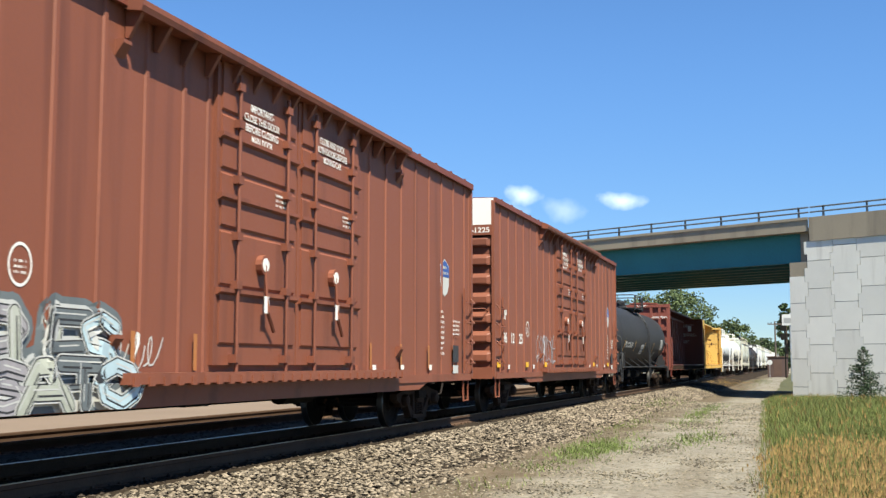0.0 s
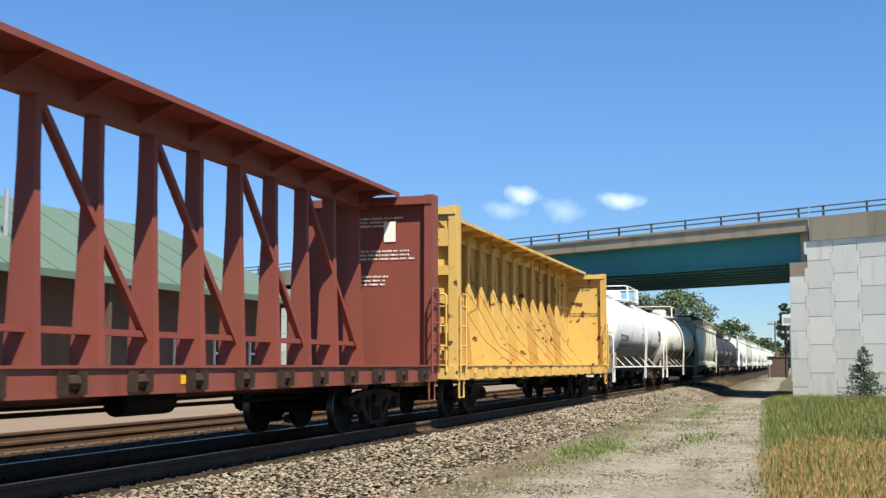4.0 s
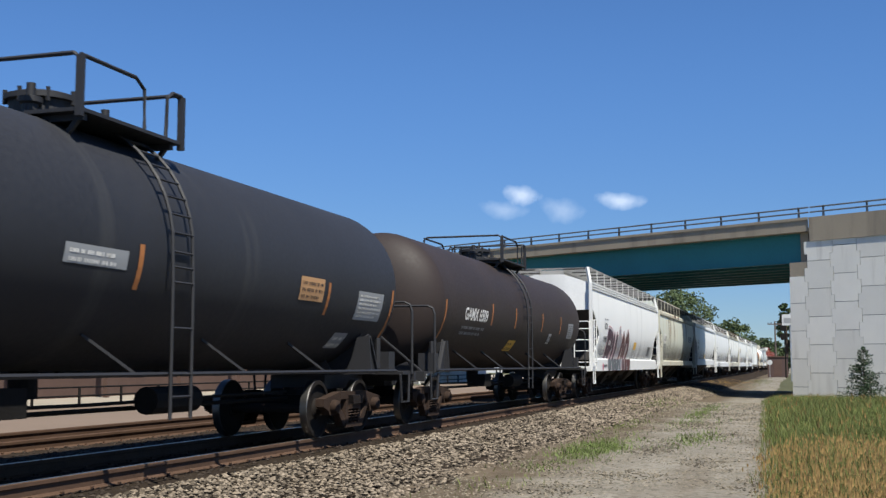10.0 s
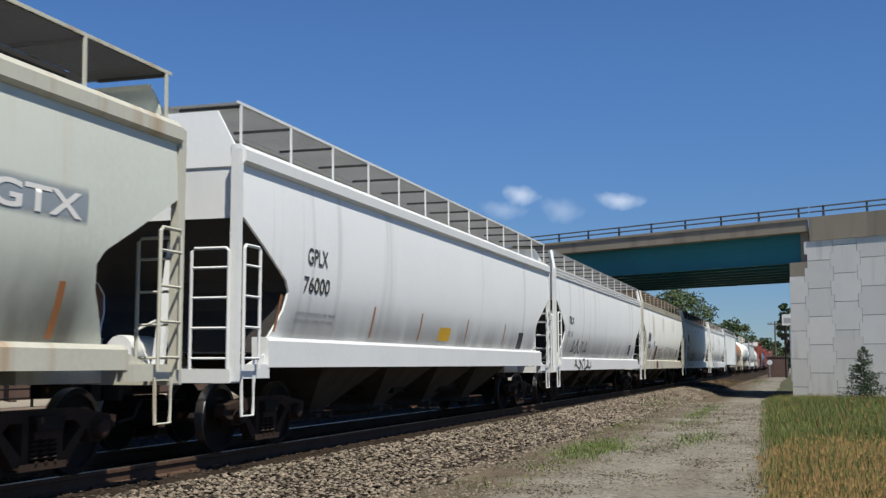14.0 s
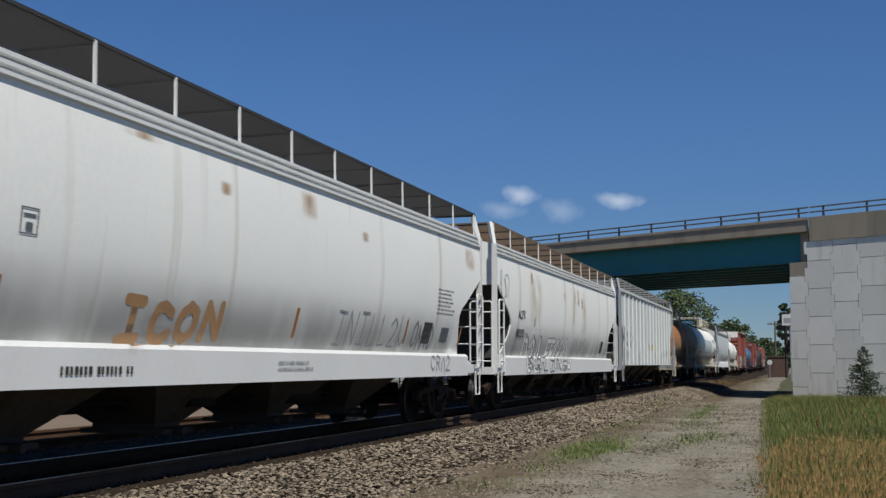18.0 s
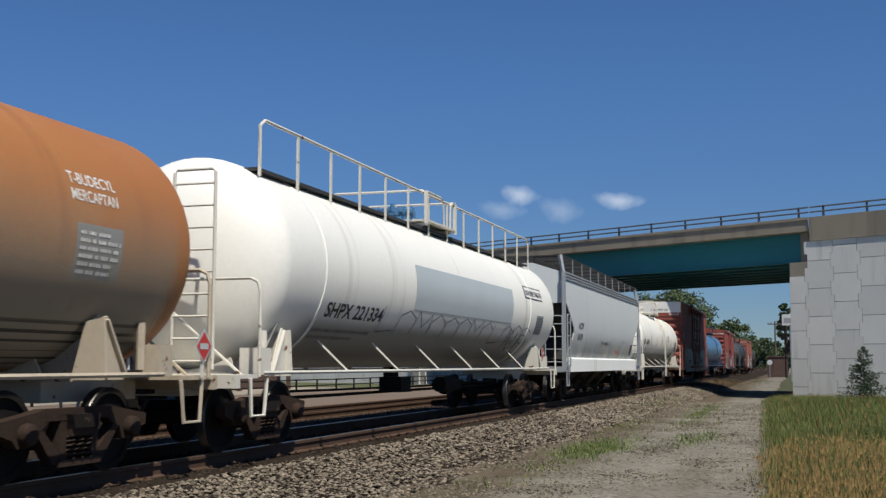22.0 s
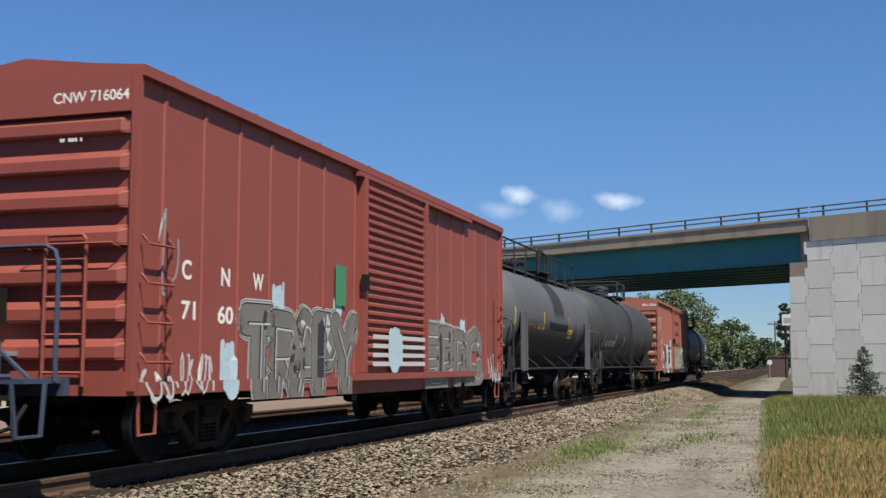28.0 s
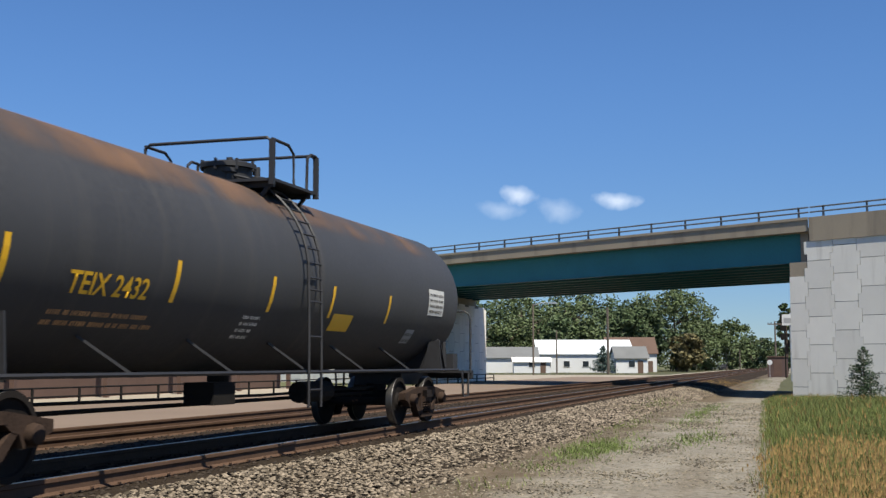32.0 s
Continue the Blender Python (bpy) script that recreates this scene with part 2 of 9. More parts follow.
# ---- ground ----
def sheet(name, xs, ys, height, material, label, category=""):
    g = Geo()
    n = len(xs)
    g.add([(x, y, height(x, y)) for y in ys for x in xs],
          [(j * n + i, j * n + i + 1, j * n + n + i + 1, j * n + n + i) for j in range(len(ys) - 1) for i in range(n - 1)])
    return structure(name, g, material, label, category, smooth=60)


def lerp_rows(x, rows):
    for (a, za), (b, zb) in zip(rows, rows[1:]):
        if a <= x <= b:
            return za + (zb - za) * (x - a) / (b - a)
    return rows[0][1] if x < rows[0][0] else rows[-1][1]


def span(a, b, step):
    n = max(1, round((b - a) / step))
    return [a + (b - a) * i / n for i in range(n + 1)]


PROFILE = [(-16.2, 0.20), (-14.0, 0.30), (-13.7, 0.33), (-6.75, 0.32), (-6.35, 0.27), (-4.9, 0.02), (-4.2, 0.0)]


def ease(t):
    t = min(1.0, max(0.0, t))
    return t * t * (3 - 2 * t)


def ground_z(x, y):
    """Height of the ground; the drive dips where it goes under the overpass."""
    z = lerp_rows(x, PROFILE)
    z -= 0.24 * ease((y - 46) / 17) * (1 - ease((y - 88) / 20)) * ease((x + 5.6) / 1.4)
    if -5.2 < x < 20:
        z += 0.04 * noise.noise((x * 0.5, y * 0.3, 0)) + 0.012 * noise.noise((x * 2.2, y * 2.2, 3))
    return z


ys_near = span(-640, -40, 60) + span(-30, 6, 3) + span(6.4, 60, 0.5)[0:] + span(62, 130, 2) + span(135, 400, 10) + span(430, 640, 30)
sheet("ground", span(-1500, -60, 120) + span(-50, -17, 6) + [-16.2, -4.0, -2, 0, 5, 12] + span(20, 60, 8) + span(90, 1500, 120),
      span(-720, -30, 45) + span(-20, 400, 20) + span(450, 3500, 200), lambda x, y: (0.2 if x < -16 else (-0.4 if 50 < y < 110 else -0.03)), FAR_GROUND,
      "flat ground of grass and bare earth reaching the horizon")
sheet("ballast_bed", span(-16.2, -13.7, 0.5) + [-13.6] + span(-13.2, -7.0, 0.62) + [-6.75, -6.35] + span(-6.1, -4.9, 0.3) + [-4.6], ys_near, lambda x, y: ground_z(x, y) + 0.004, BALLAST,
      "dark crushed-stone bed under two railway tracks, shade in its colour", "ballast")
DRIVE = drive_material()
sheet("gravel_drive", span(-5.3, 0.3, 0.28), ys_near, lambda x, y: ground_z(x, y) + (0.012 if x > -5.1 else -0.1) + 0.03 * noise.noise((x * 0.9, y * 0.5, 11)), DRIVE,
      "worn gravel drive with brown earth ruts beside the railway", "drive")


def edge_x(y):
    """The grass verge's ragged edge along the drive."""
    return -0.42 - 0.028 * (min(max(y, -30), 64) - 8) + 0.30 * noise.noise((y * 0.55, 0, 2)) + 0.1 * noise.noise((y * 2.3, 0, 5))


def verge():
    us = [0.0, 0.3, 0.7] + span(1.2, 20, 0.9)
    g, n = Geo(), 3 + len(span(1.2, 20, 0.9))
    pts = [(edge_x(y) + 0.12 + u, y) for y in ys_near for u in us]
    g.add([(x, y, ground_z(x, y) + (-0.03 if i % n == 0 else 0.03)) for i, (x, y) in enumerate(pts)],
          [(j * n + i, j * n + i + 1, j * n + n + i + 1, j * n + n + i) for j in range(len(ys_near) - 1) for i in range(n - 1)])
    structure("grass_verge", g, GRASS_GROUND, "grassy verge under tall summer grass", "verge", smooth=60)


verge()
sheet("dirt_yard", span(-24.5, -15.6, 1.5), span(-40, 130, 5), lambda x, y: 0.26 + 0.03 * noise.noise((x * 0.3, y * 0.3, 5)), RED_DIRT,
      "bare reddish earth yard beyond the tracks", "yard")
sheet("pale_yard", span(-46, -24.3, 3), span(-40, 64, 8), lambda x, y: 0.27, PALE_GROUND, "pale concrete yard round the depot", "yard")
sheet("side_road", span(-60, -17, 6), span(92, 152, 14), lambda x, y: 0.24, PALE_GROUND, "pale gravel road beyond the overpass", "road")
sheet("lawn", span(-90, -17.2, 8), span(152, 330, 14), lambda x, y: 0.235, GRASS_GROUND, "green lawn before the houses", "lawn")
sheet("far_road", span(-17.1, -14.2, 0.7), span(140, 400, 20), lambda x, y: 0.24, PALE_GROUND, "pale gravel track beside the rails", "road")


# ---- tracks ----
def rail_section(w=0.0):
    return [(-0.068, 0), (0.068, 0), (0.068, 0.012), (0.012, 0.035), (0.012, 0.125), (0.036, 0.135), (0.036, 0.172), (0.026, 0.18),
            (-0.026, 0.18), (-0.036, 0.172), (-0.036, 0.135), (-0.012, 0.125), (-0.012, 0.035), (-0.068, 0.012)]


def railway(x, top, used, label):
    t = thing("railway_track", label, "railway track", "railway tracks", pose(x, 0, top))
    for s in (-1, 1):
        prof = [(s * 0.7535 + a, b - 0.18) for a, b in rail_section()]
        r = part("rail", Geo().prism(prof, "y", -640, 640), RAIL_RUST, t)
        k = s * 0.7535
        part("rail_head", Geo().box(k - 0.027, k + 0.027, -640, 640, -0.001, 0.002), RAIL_TOP if used else RAIL_RUST, r, "polished running surface")
    tie = Geo()
    tie.loft([[(-1.3, y, -0.36), (1.3, y, -0.36), (1.3, y, -0.19), (1.28, y, -0.178), (-1.28, y, -0.178), (-1.3, y, -0.19)] for y in (-0.115, 0.115)])
    me = tie.mesh("tie", TIE)
    rng = random.Random(4)
    y = 4.0
    for i in range(190):
        part("tie", me, TIE, t, at=pose(rng.uniform(-0.04, 0.04), y + rng.uniform(-0.03, 0.03), rng.uniform(-0.012, 0.0), 0, 0, rng.uniform(-0.8, 0.8)))
        y += 0.52
    rest = Geo()
    while y < 330:
        rest.box(-1.3, 1.3, y - 0.115, y + 0.115, -0.3, -0.178)
        y += 0.52
    tagged(part("far_ties", rest, TIE, t), kind="stuff")
    plates, spikes = Geo(), Geo()
    for i in range(190):
        yy = 4.0 + i * 0.52
        for s in (-0.7535, 0.7535):
            plates.box(s - 0.17, s + 0.17, yy - 0.09, yy + 0.09, -0.18, -0.168)
            for a in (-0.1, 0.1):
                spikes.box(s + a - 0.014, s + a + 0.014, yy - 0.03, yy + 0.0, -0.17, -0.14)
    tagged(part("tie_plate", plates, RAIL_RUST, t), kind="stuff")
    tagged(part("spike_head", spikes, RAIL_RUST, t), kind="stuff")
    return t


railway(TRACK_X, RAIL, True, "main railway track with bright worn rails on dark ties")
railway(TRACK2_X, RAIL, False, "second railway track with rusty brown rails on ties")


def stones():
    """Loose stones on shoulder and between the rails."""
    rng = random.Random(9)
    ico = [(0, 0, 1), (0.9, 0, 0.35), (0.28, 0.85, 0.4), (-0.72, 0.53, 0.45), (-0.72, -0.53, 0.3), (0.28, -0.85, 0.4), (0, 0, -0.6)]
    fac = [(0, 1, 2), (0, 2, 3), (0, 3, 4), (0, 4, 5), (0, 5, 1), (6, 2, 1), (6, 3, 2), (6, 4, 3), (6, 5, 4), (6, 1, 5)]

    def scatter(n, xa, xb, ya, yb, lo, hi, power, sink=0.0):
        g = Geo()
        pts, faces = g.v, g.f
        for _ in range(n):
            x = rng.uniform(xa, xb)
            y = ya + (yb - ya) * rng.random() ** power
            s = rng.uniform(lo, hi) * (1 if y < 30 else 1.35)
            z = ground_z(x, y) + s * (0.3 - sink)
            a, e, h = rng.uniform(0, 6.28), rng.uniform(0.65, 1.0), rng.uniform(0.5, 0.9)
            ca, sa = math.cos(a) * s, math.sin(a) * s
            k = len(pts)
            for px, py, pz in ico:
                px, py, pz = px + rng.uniform(-0.2, 0.2), py * e + rng.uniform(-0.2, 0.2), pz * h
                pts.append((x + px * ca - py * sa, y + px * sa + py * ca, z + pz * s))
            faces.extend((a_ + k, b_ + k, c_ + k) for a_, b_, c_ in fac)
        return g

    tagged(part("ballast_stones", scatter(34000, -6.72, -4.75, 8, 75, 0.022, 0.048, 1.7), STONE), "loose pale grey crushed stone on the track shoulder", "ballast stones", kind="stuff")
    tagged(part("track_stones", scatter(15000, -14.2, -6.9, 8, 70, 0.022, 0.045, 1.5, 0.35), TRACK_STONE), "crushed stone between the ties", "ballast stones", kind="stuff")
    tagged(part("drive_stones", scatter(42000, -4.9, -0.4, 9.5, 55, 0.008, 0.028, 1.8, 0.05), PEBBLE), "loose small gravel on the drive", "gravel", kind="stuff")


stones()


# ---- overpass ----
ALONG = Vector((-math.sin(radians(60.9)), math.cos(radians(60.9)), 0))
BACK = Vector((ALONG.y, -ALONG.x, 0))          # from the near edge across the deck, away from the camera
CORNER, FAR_CORNER = Vector((-0.38, 64.93, 0)), Vector((-26.5, 79.45, 0))


def on_bridge(s, b, z):
    """A point s along the near edge, b across the deck."""
    return CORNER + ALONG * s + BACK * b + Vector((0, 0, z))


def bridge_bar(s0, s1, b0, b1, z0, z1, skew=True):
    """A straight piece of the deck, with ends cut along the railway."""
    g = Geo()
    k = ALONG.dot(Vector((0, 1, 0))) / BACK.dot(Vector((0, 1, 0)))
    ring = lambda s: [on_bridge(s + k * b, b, z) for b, z in ((b0, z0), (b1, z0), (b1, z1), (b0, z1))]
    return g.loft([ring(s0), ring(s1)])


def wall_panels(name, start, way, length, top, first, label, notch=0.0):
    """A retaining wall of interlocking cross-shaped concrete panels. way: unit vector along the wall; the face looks to its left."""
    face = Vector((-way.y, way.x, 0))
    g = Geo()
    foot = Vector((0, 0, -0.4))
    p, q = start - face * 0.06 + foot, start + way * length - face * 0.06 + foot
    back = -face * 0.5
    q = q - way * notch
    g.loft([[e, e + back, e + back + Vector((0, 0, top + 0.4)), e + Vector((0, 0, top + 0.4))] for e in (p, q)])
    if notch:
        r = q + way * notch
        g.loft([[e, e + back, e + back + Vector((0, 0, 6.8)), e + Vector((0, 0, 6.8))] for e in (q, r)])
    w = structure(name, g, PANEL_JOINT, label, "retaining wall")
    s, col = first - 1.5, 0
    while s < length:
        z = -0.9 + (0.75 if col % 2 else 0.0) - 0.15
        lid = 6.4 if notch and s + 0.75 > length - notch else top
        while z < lid:
            a, b, wd = 0.012, 0.0, 0.09
            outline = [(0.0 + wd, 0.0), (1.5 - wd, 0.0), (1.5 - wd, 0.37), (1.5 + wd, 0.37), (1.5 + wd, 1.13), (1.5 - wd, 1.13),
                       (1.5 - wd, 1.5), (wd, 1.5), (wd, 1.13), (-wd, 1.13), (-wd, 0.37), (wd, 0.37)]
            cx, cz = 0.75, 0.75
            pts = []
            for u, v in outline:
                u = cx + (u - cx) * (1 - 0.016) + 0
                v = cz + (v - cz) * (1 - 0.02)
                pts.append((min(max(s + u, 0.0), length), min(max(z + v, -0.4), lid)))
            us, vs = [u for u, v in pts], [v for u, v in pts]
            if max(us) - min(us) > 0.2 and max(vs) - min(vs) > 0.15:
                slab = Geo()
                front = [start + way * u + Vector((0, 0, v)) for u, v in pts]
                slab.loft([[e - face * 0.1 for e in front], front])
                part("panel", slab, PANEL, w)
            z += 1.5
        s += 1.5
        col += 1
    return w


def overpass():
    wall_panels("wing_wall_near", CORNER - ALONG * 24, ALONG, 24, 8.25, 24 - 0.98 - 1.5 * 15, "pale concrete retaining wall of cross-shaped panels beside the overpass", notch=0.98)
    wall_panels("wing_wall_far", FAR_CORNER, ALONG, 45, 7.9, 0.9, "pale concrete panel wall beyond the tracks")
    wall_panels("abutment_near", CORNER + Vector((-0.004, 0.05, 0)), Vector((0, 1, 0)), 18.0, 6.4, 0.8, "shaded concrete panel abutment under the overpass")
    wall_panels("abutment_far", FAR_CORNER + Vector((0.004, 18.65, 0)), Vector((0, -1, 0)), 18.6, 6.6, 0.8, "shaded concrete panel abutment beyond the tracks")
    t = thing("overpass", "concrete road overpass on teal steel girders with a pipe railing", "overpass")
    part("deck", bridge_bar(-26, 76, 0.45, 14.6, 8.8, 9.1), CONCRETE, t)
    part("parapet", bridge_bar(-1.2, 31.5, 0.0, 0.4, 8.82, 9.58), CONCRETE, t)
    part("parapet", bridge_bar(31.53, 76, 0.0, 0.4, 8.3, 9.55), CONCRETE, t)
    part("parapet", bridge_bar(-26, -1.23, -0.06, 0.36, 8.26, 9.56), CONCRETE, t, "heavy concrete parapet above the wing wall")
    part("parapet", bridge_bar(-26, 76, 14.62, 15.0, 8.8, 9.58), CONCRETE, t)
    part("curb_line", bridge_bar(-1.2, 31.5, -0.05, 0.0, 9.44, 9.585), CONCRETE, t)
    for i in range(8):
        b = 0.75 + i * 1.9
        g = Geo()
        k = ALONG.dot(Vector((0, 1, 0))) / BACK.dot(Vector((0, 1, 0)))
        sec = [(b - 0.2, 7.19), (b + 0.22, 7.19), (b + 0.22, 7.24), (b + 0.03, 7.24), (b + 0.03, 8.765), (b + 0.22, 8.765), (b + 0.22, 8.8), (b - 0.2, 8.8), (b - 0.2, 8.765), (b, 8.765), (b, 7.24), (b - 0.2, 7.24)]
        g.loft([[on_bridge(s + k * q, q, z) for q, z in sec] for s in (-0.75, 30.6)])
        gd = part("girder", g, TEAL, t, "teal steel plate girder")
        if i == 0:
            for s in (-0.7, 30.4):
                part("stiffener", bridge_bar(s, s + 0.03, b - 0.16, b, 7.24, 8.76), TEAL, gd)
    for s in span(3, 27, 6):
        g = Geo()
        k = ALONG.dot(Vector((0, 1, 0))) / BACK.dot(Vector((0, 1, 0)))
        for i in range(7):
            b = 0.8 + i * 1.9
            g.beam(on_bridge(s + k * b, b, 7.4), on_bridge(s + k * b, b + 1.85, 8.6), 0.07)
            g.beam(on_bridge(s + k * b, b, 8.6), on_bridge(s + k * b, b + 1.85, 7.4), 0.07)
        part("cross_frame", g, TEAL, t)
    for s0, s1 in ((-1.15, -0.02), (30.3, 31.4)):
        part("bearing_seat", bridge_bar(s0, s1, 0.02, 14.4, 6.42, 7.17), CONCRETE, t)
    part("end_block", bridge_bar(-1.2, -0.72, 0.45, 14.4, 7.17, 8.79), CONCRETE, t)
    part("end_block", bridge_bar(30.65, 31.4, 0.45, 14.4, 7.17, 8.79), CONCRETE, t)
    post = Geo().prism([(-0.06, 0), (0.06, 0), (0.06, 0.1), (0.04, 0.62), (-0.04, 0.62), (-0.06, 0.1)], "x", -0.04, 0.04).mesh("post", RAILING)
    turn = math.degrees(math.atan2(ALONG.y, ALONG.x))
    for side in (0.2, 14.8):
        for s in [-21.6 + 2.45 * i for i in range(9)] + [-0.55 + 2.45 * i for i in range(22)]:
            p = on_bridge(s, side, 9.57)
            part("post", post, RAILING, t, at=pose(p.x, p.y, p.z, 0, 0, turn))
        for z in (9.86, 10.13):
            g = Geo()
            for a, b in ((-26, -1.25), (-1.15, 31.4), (31.5, 76)):
                g.tube([on_bridge(a, side - 0.05, z), on_bridge(b, side - 0.05, z)], 0.045, 8)
            part("railing", g, RAILING, t)
    # earth behind the walls carries the road
    g = Geo()
    a, b = CORNER - ALONG * 24, CORNER - ALONG * 1.2
    k = Vector((0, 1, 0)) * 18
    g.loft([[e + BACK * 0.6 + Vector((0, 0, 0)), e + k, e + k + Vector((0, 0, 8.2)), e + BACK * 0.6 + Vector((0, 0, 8.2))] for e in (a, b)])
    structure("approach_fill", g, GRASS_GROUND, "earth fill under the road", "embankment")
    g = Geo()
    a, b = FAR_CORNER + ALONG * 1.2, FAR_CORNER + ALONG * 45
    g.loft([[e + BACK * 0.6, e + k, e + k + Vector((0, 0, 7.9)), e + BACK * 0.6 + Vector((0, 0, 7.9))] for e in (a, b)])
    structure("far_approach_fill", g, GRASS_GROUND, "earth fill under the road beyond the tracks", "embankment")


overpass()

# ---- clouds ----
def cloud_material(cover):
    m = bpy.data.materials.new("cloud")
    m.use_nodes = True
    nt = m.node_tree
    n = nt.nodes
    n.remove(n["Principled BSDF"])
    out = n["Material Output"]
    em, tr, mx = n.new("ShaderNodeEmission"), n.new("ShaderNodeBsdfTransparent"), n.new("ShaderNodeMixShader")
    em.inputs[0].default_value, em.inputs[1].default_value = (0.86, 0.90, 0.98, 1), 0.95
    co = n.new("ShaderNodeTexCoord")
    sep = n.new("ShaderNodeVectorMath")
    sep.operation = "LENGTH"
    sc = n.new("ShaderNodeVectorMath")
    sc.operation = "MULTIPLY"
    sc.inputs[1].default_value = (2.0, 2.0, 0.0)
    ctr = n.new("ShaderNodeVectorMath")
    ctr.operation = "SUBTRACT"
    ctr.inputs[1].default_value = (0.5, 0.5, 0.0)
    nt.links.new(co.outputs["Generated"], ctr.inputs[0])
    nt.links.new(ctr.outputs[0], sc.inputs[0])
    nt.links.new(sc.outputs[0], sep.inputs[0])
    no = n.new("ShaderNodeTexNoise")
    no.inputs["Scale"].default_value, no.inputs["Detail"].default_value = 0.020, 6
    nt.links.new(co.outputs["Object"], no.inputs["Vector"])
    sub = n.new("ShaderNodeMath")
    sub.operation = "MULTIPLY_ADD"
    sub.inputs[1].default_value = -0.75
    nt.links.new(sep.outputs["Value"], sub.inputs[0])
    nt.links.new(no.outputs["Fac"], sub.inputs[2])
    rm = n.new("ShaderNodeMapRange")
    rm.inputs[1].default_value, rm.inputs[2].default_value, rm.inputs[4].default_value = -0.08, 0.42, cover
    nt.links.new(sub.outputs[0], rm.inputs[0])
    nt.links.new(rm.outputs[0], mx.inputs[0])
    nt.links.new(tr.outputs[0], mx.inputs[1])
    nt.links.new(em.outputs[0], mx.inputs[2])
    nt.links.new(mx.outputs[0], out.inputs[0])
    return m


CLOUD, THIN_CLOUD = cloud_material(0.46), cloud_material(0.2)
CLOUDS = []
for x, y, z, w, h, cloud_m in ((-452, 1926, 298, 92, 48, CLOUD), (-484, 1926, 272, 118, 44, THIN_CLOUD), (-385, 1952, 272, 105, 60, THIN_CLOUD), (-288, 1984, 288, 122, 42, CLOUD)):
    g = Geo()
    n = 12
    g.add([((i / n - 0.5) * w, (j / n - 0.5) * h, 3 * math.cos(i) * math.sin(j)) for j in range(n + 1) for i in range(n + 1)],
          [(j * (n + 1) + i, j * (n + 1) + i + 1, (j + 1) * (n + 1) + i + 1, (j + 1) * (n + 1) + i) for j in range(n) for i in range(n)])
    c = tagged(part("cloud", g, cloud_m), "small thin white fair-weather cloud", "cloud", "clouds")
    c.visible_shadow = False
    m = look((x, y, z), EYE)
    c.matrix_basis = m @ pose(0, 0, 0, 0, 180, 0)
    CLOUDS.append((c, c.matrix_basis.copy()))


# ---- rolling stock: shared pieces ----
PALE_PAINT = paint("off-white lettering", (0.648, 0.63, 0.594), 0.6, 0, 0.08)
BLACK_PAINT = paint("black lettering", (0.03, 0.03, 0.032), 0.6, 0, 0.1)
YELLOW_MARK = paint("yellow reflector", (0.637, 0.357, 0.017), 0.4, 0, 0.1)
RED_MARK = paint("red placard", (0.456, 0.038, 0.0304), 0.5, 0, 0.1)
GREY_MARK = paint("faded lettering", (0.243, 0.251, 0.258), 0.6, 0, 0.1)
ORANGE_MARK = paint("faded orange stripe", (0.319, 0.122, 0.038), 0.6, 0, 0.15)
CAR_X = TRACK_X


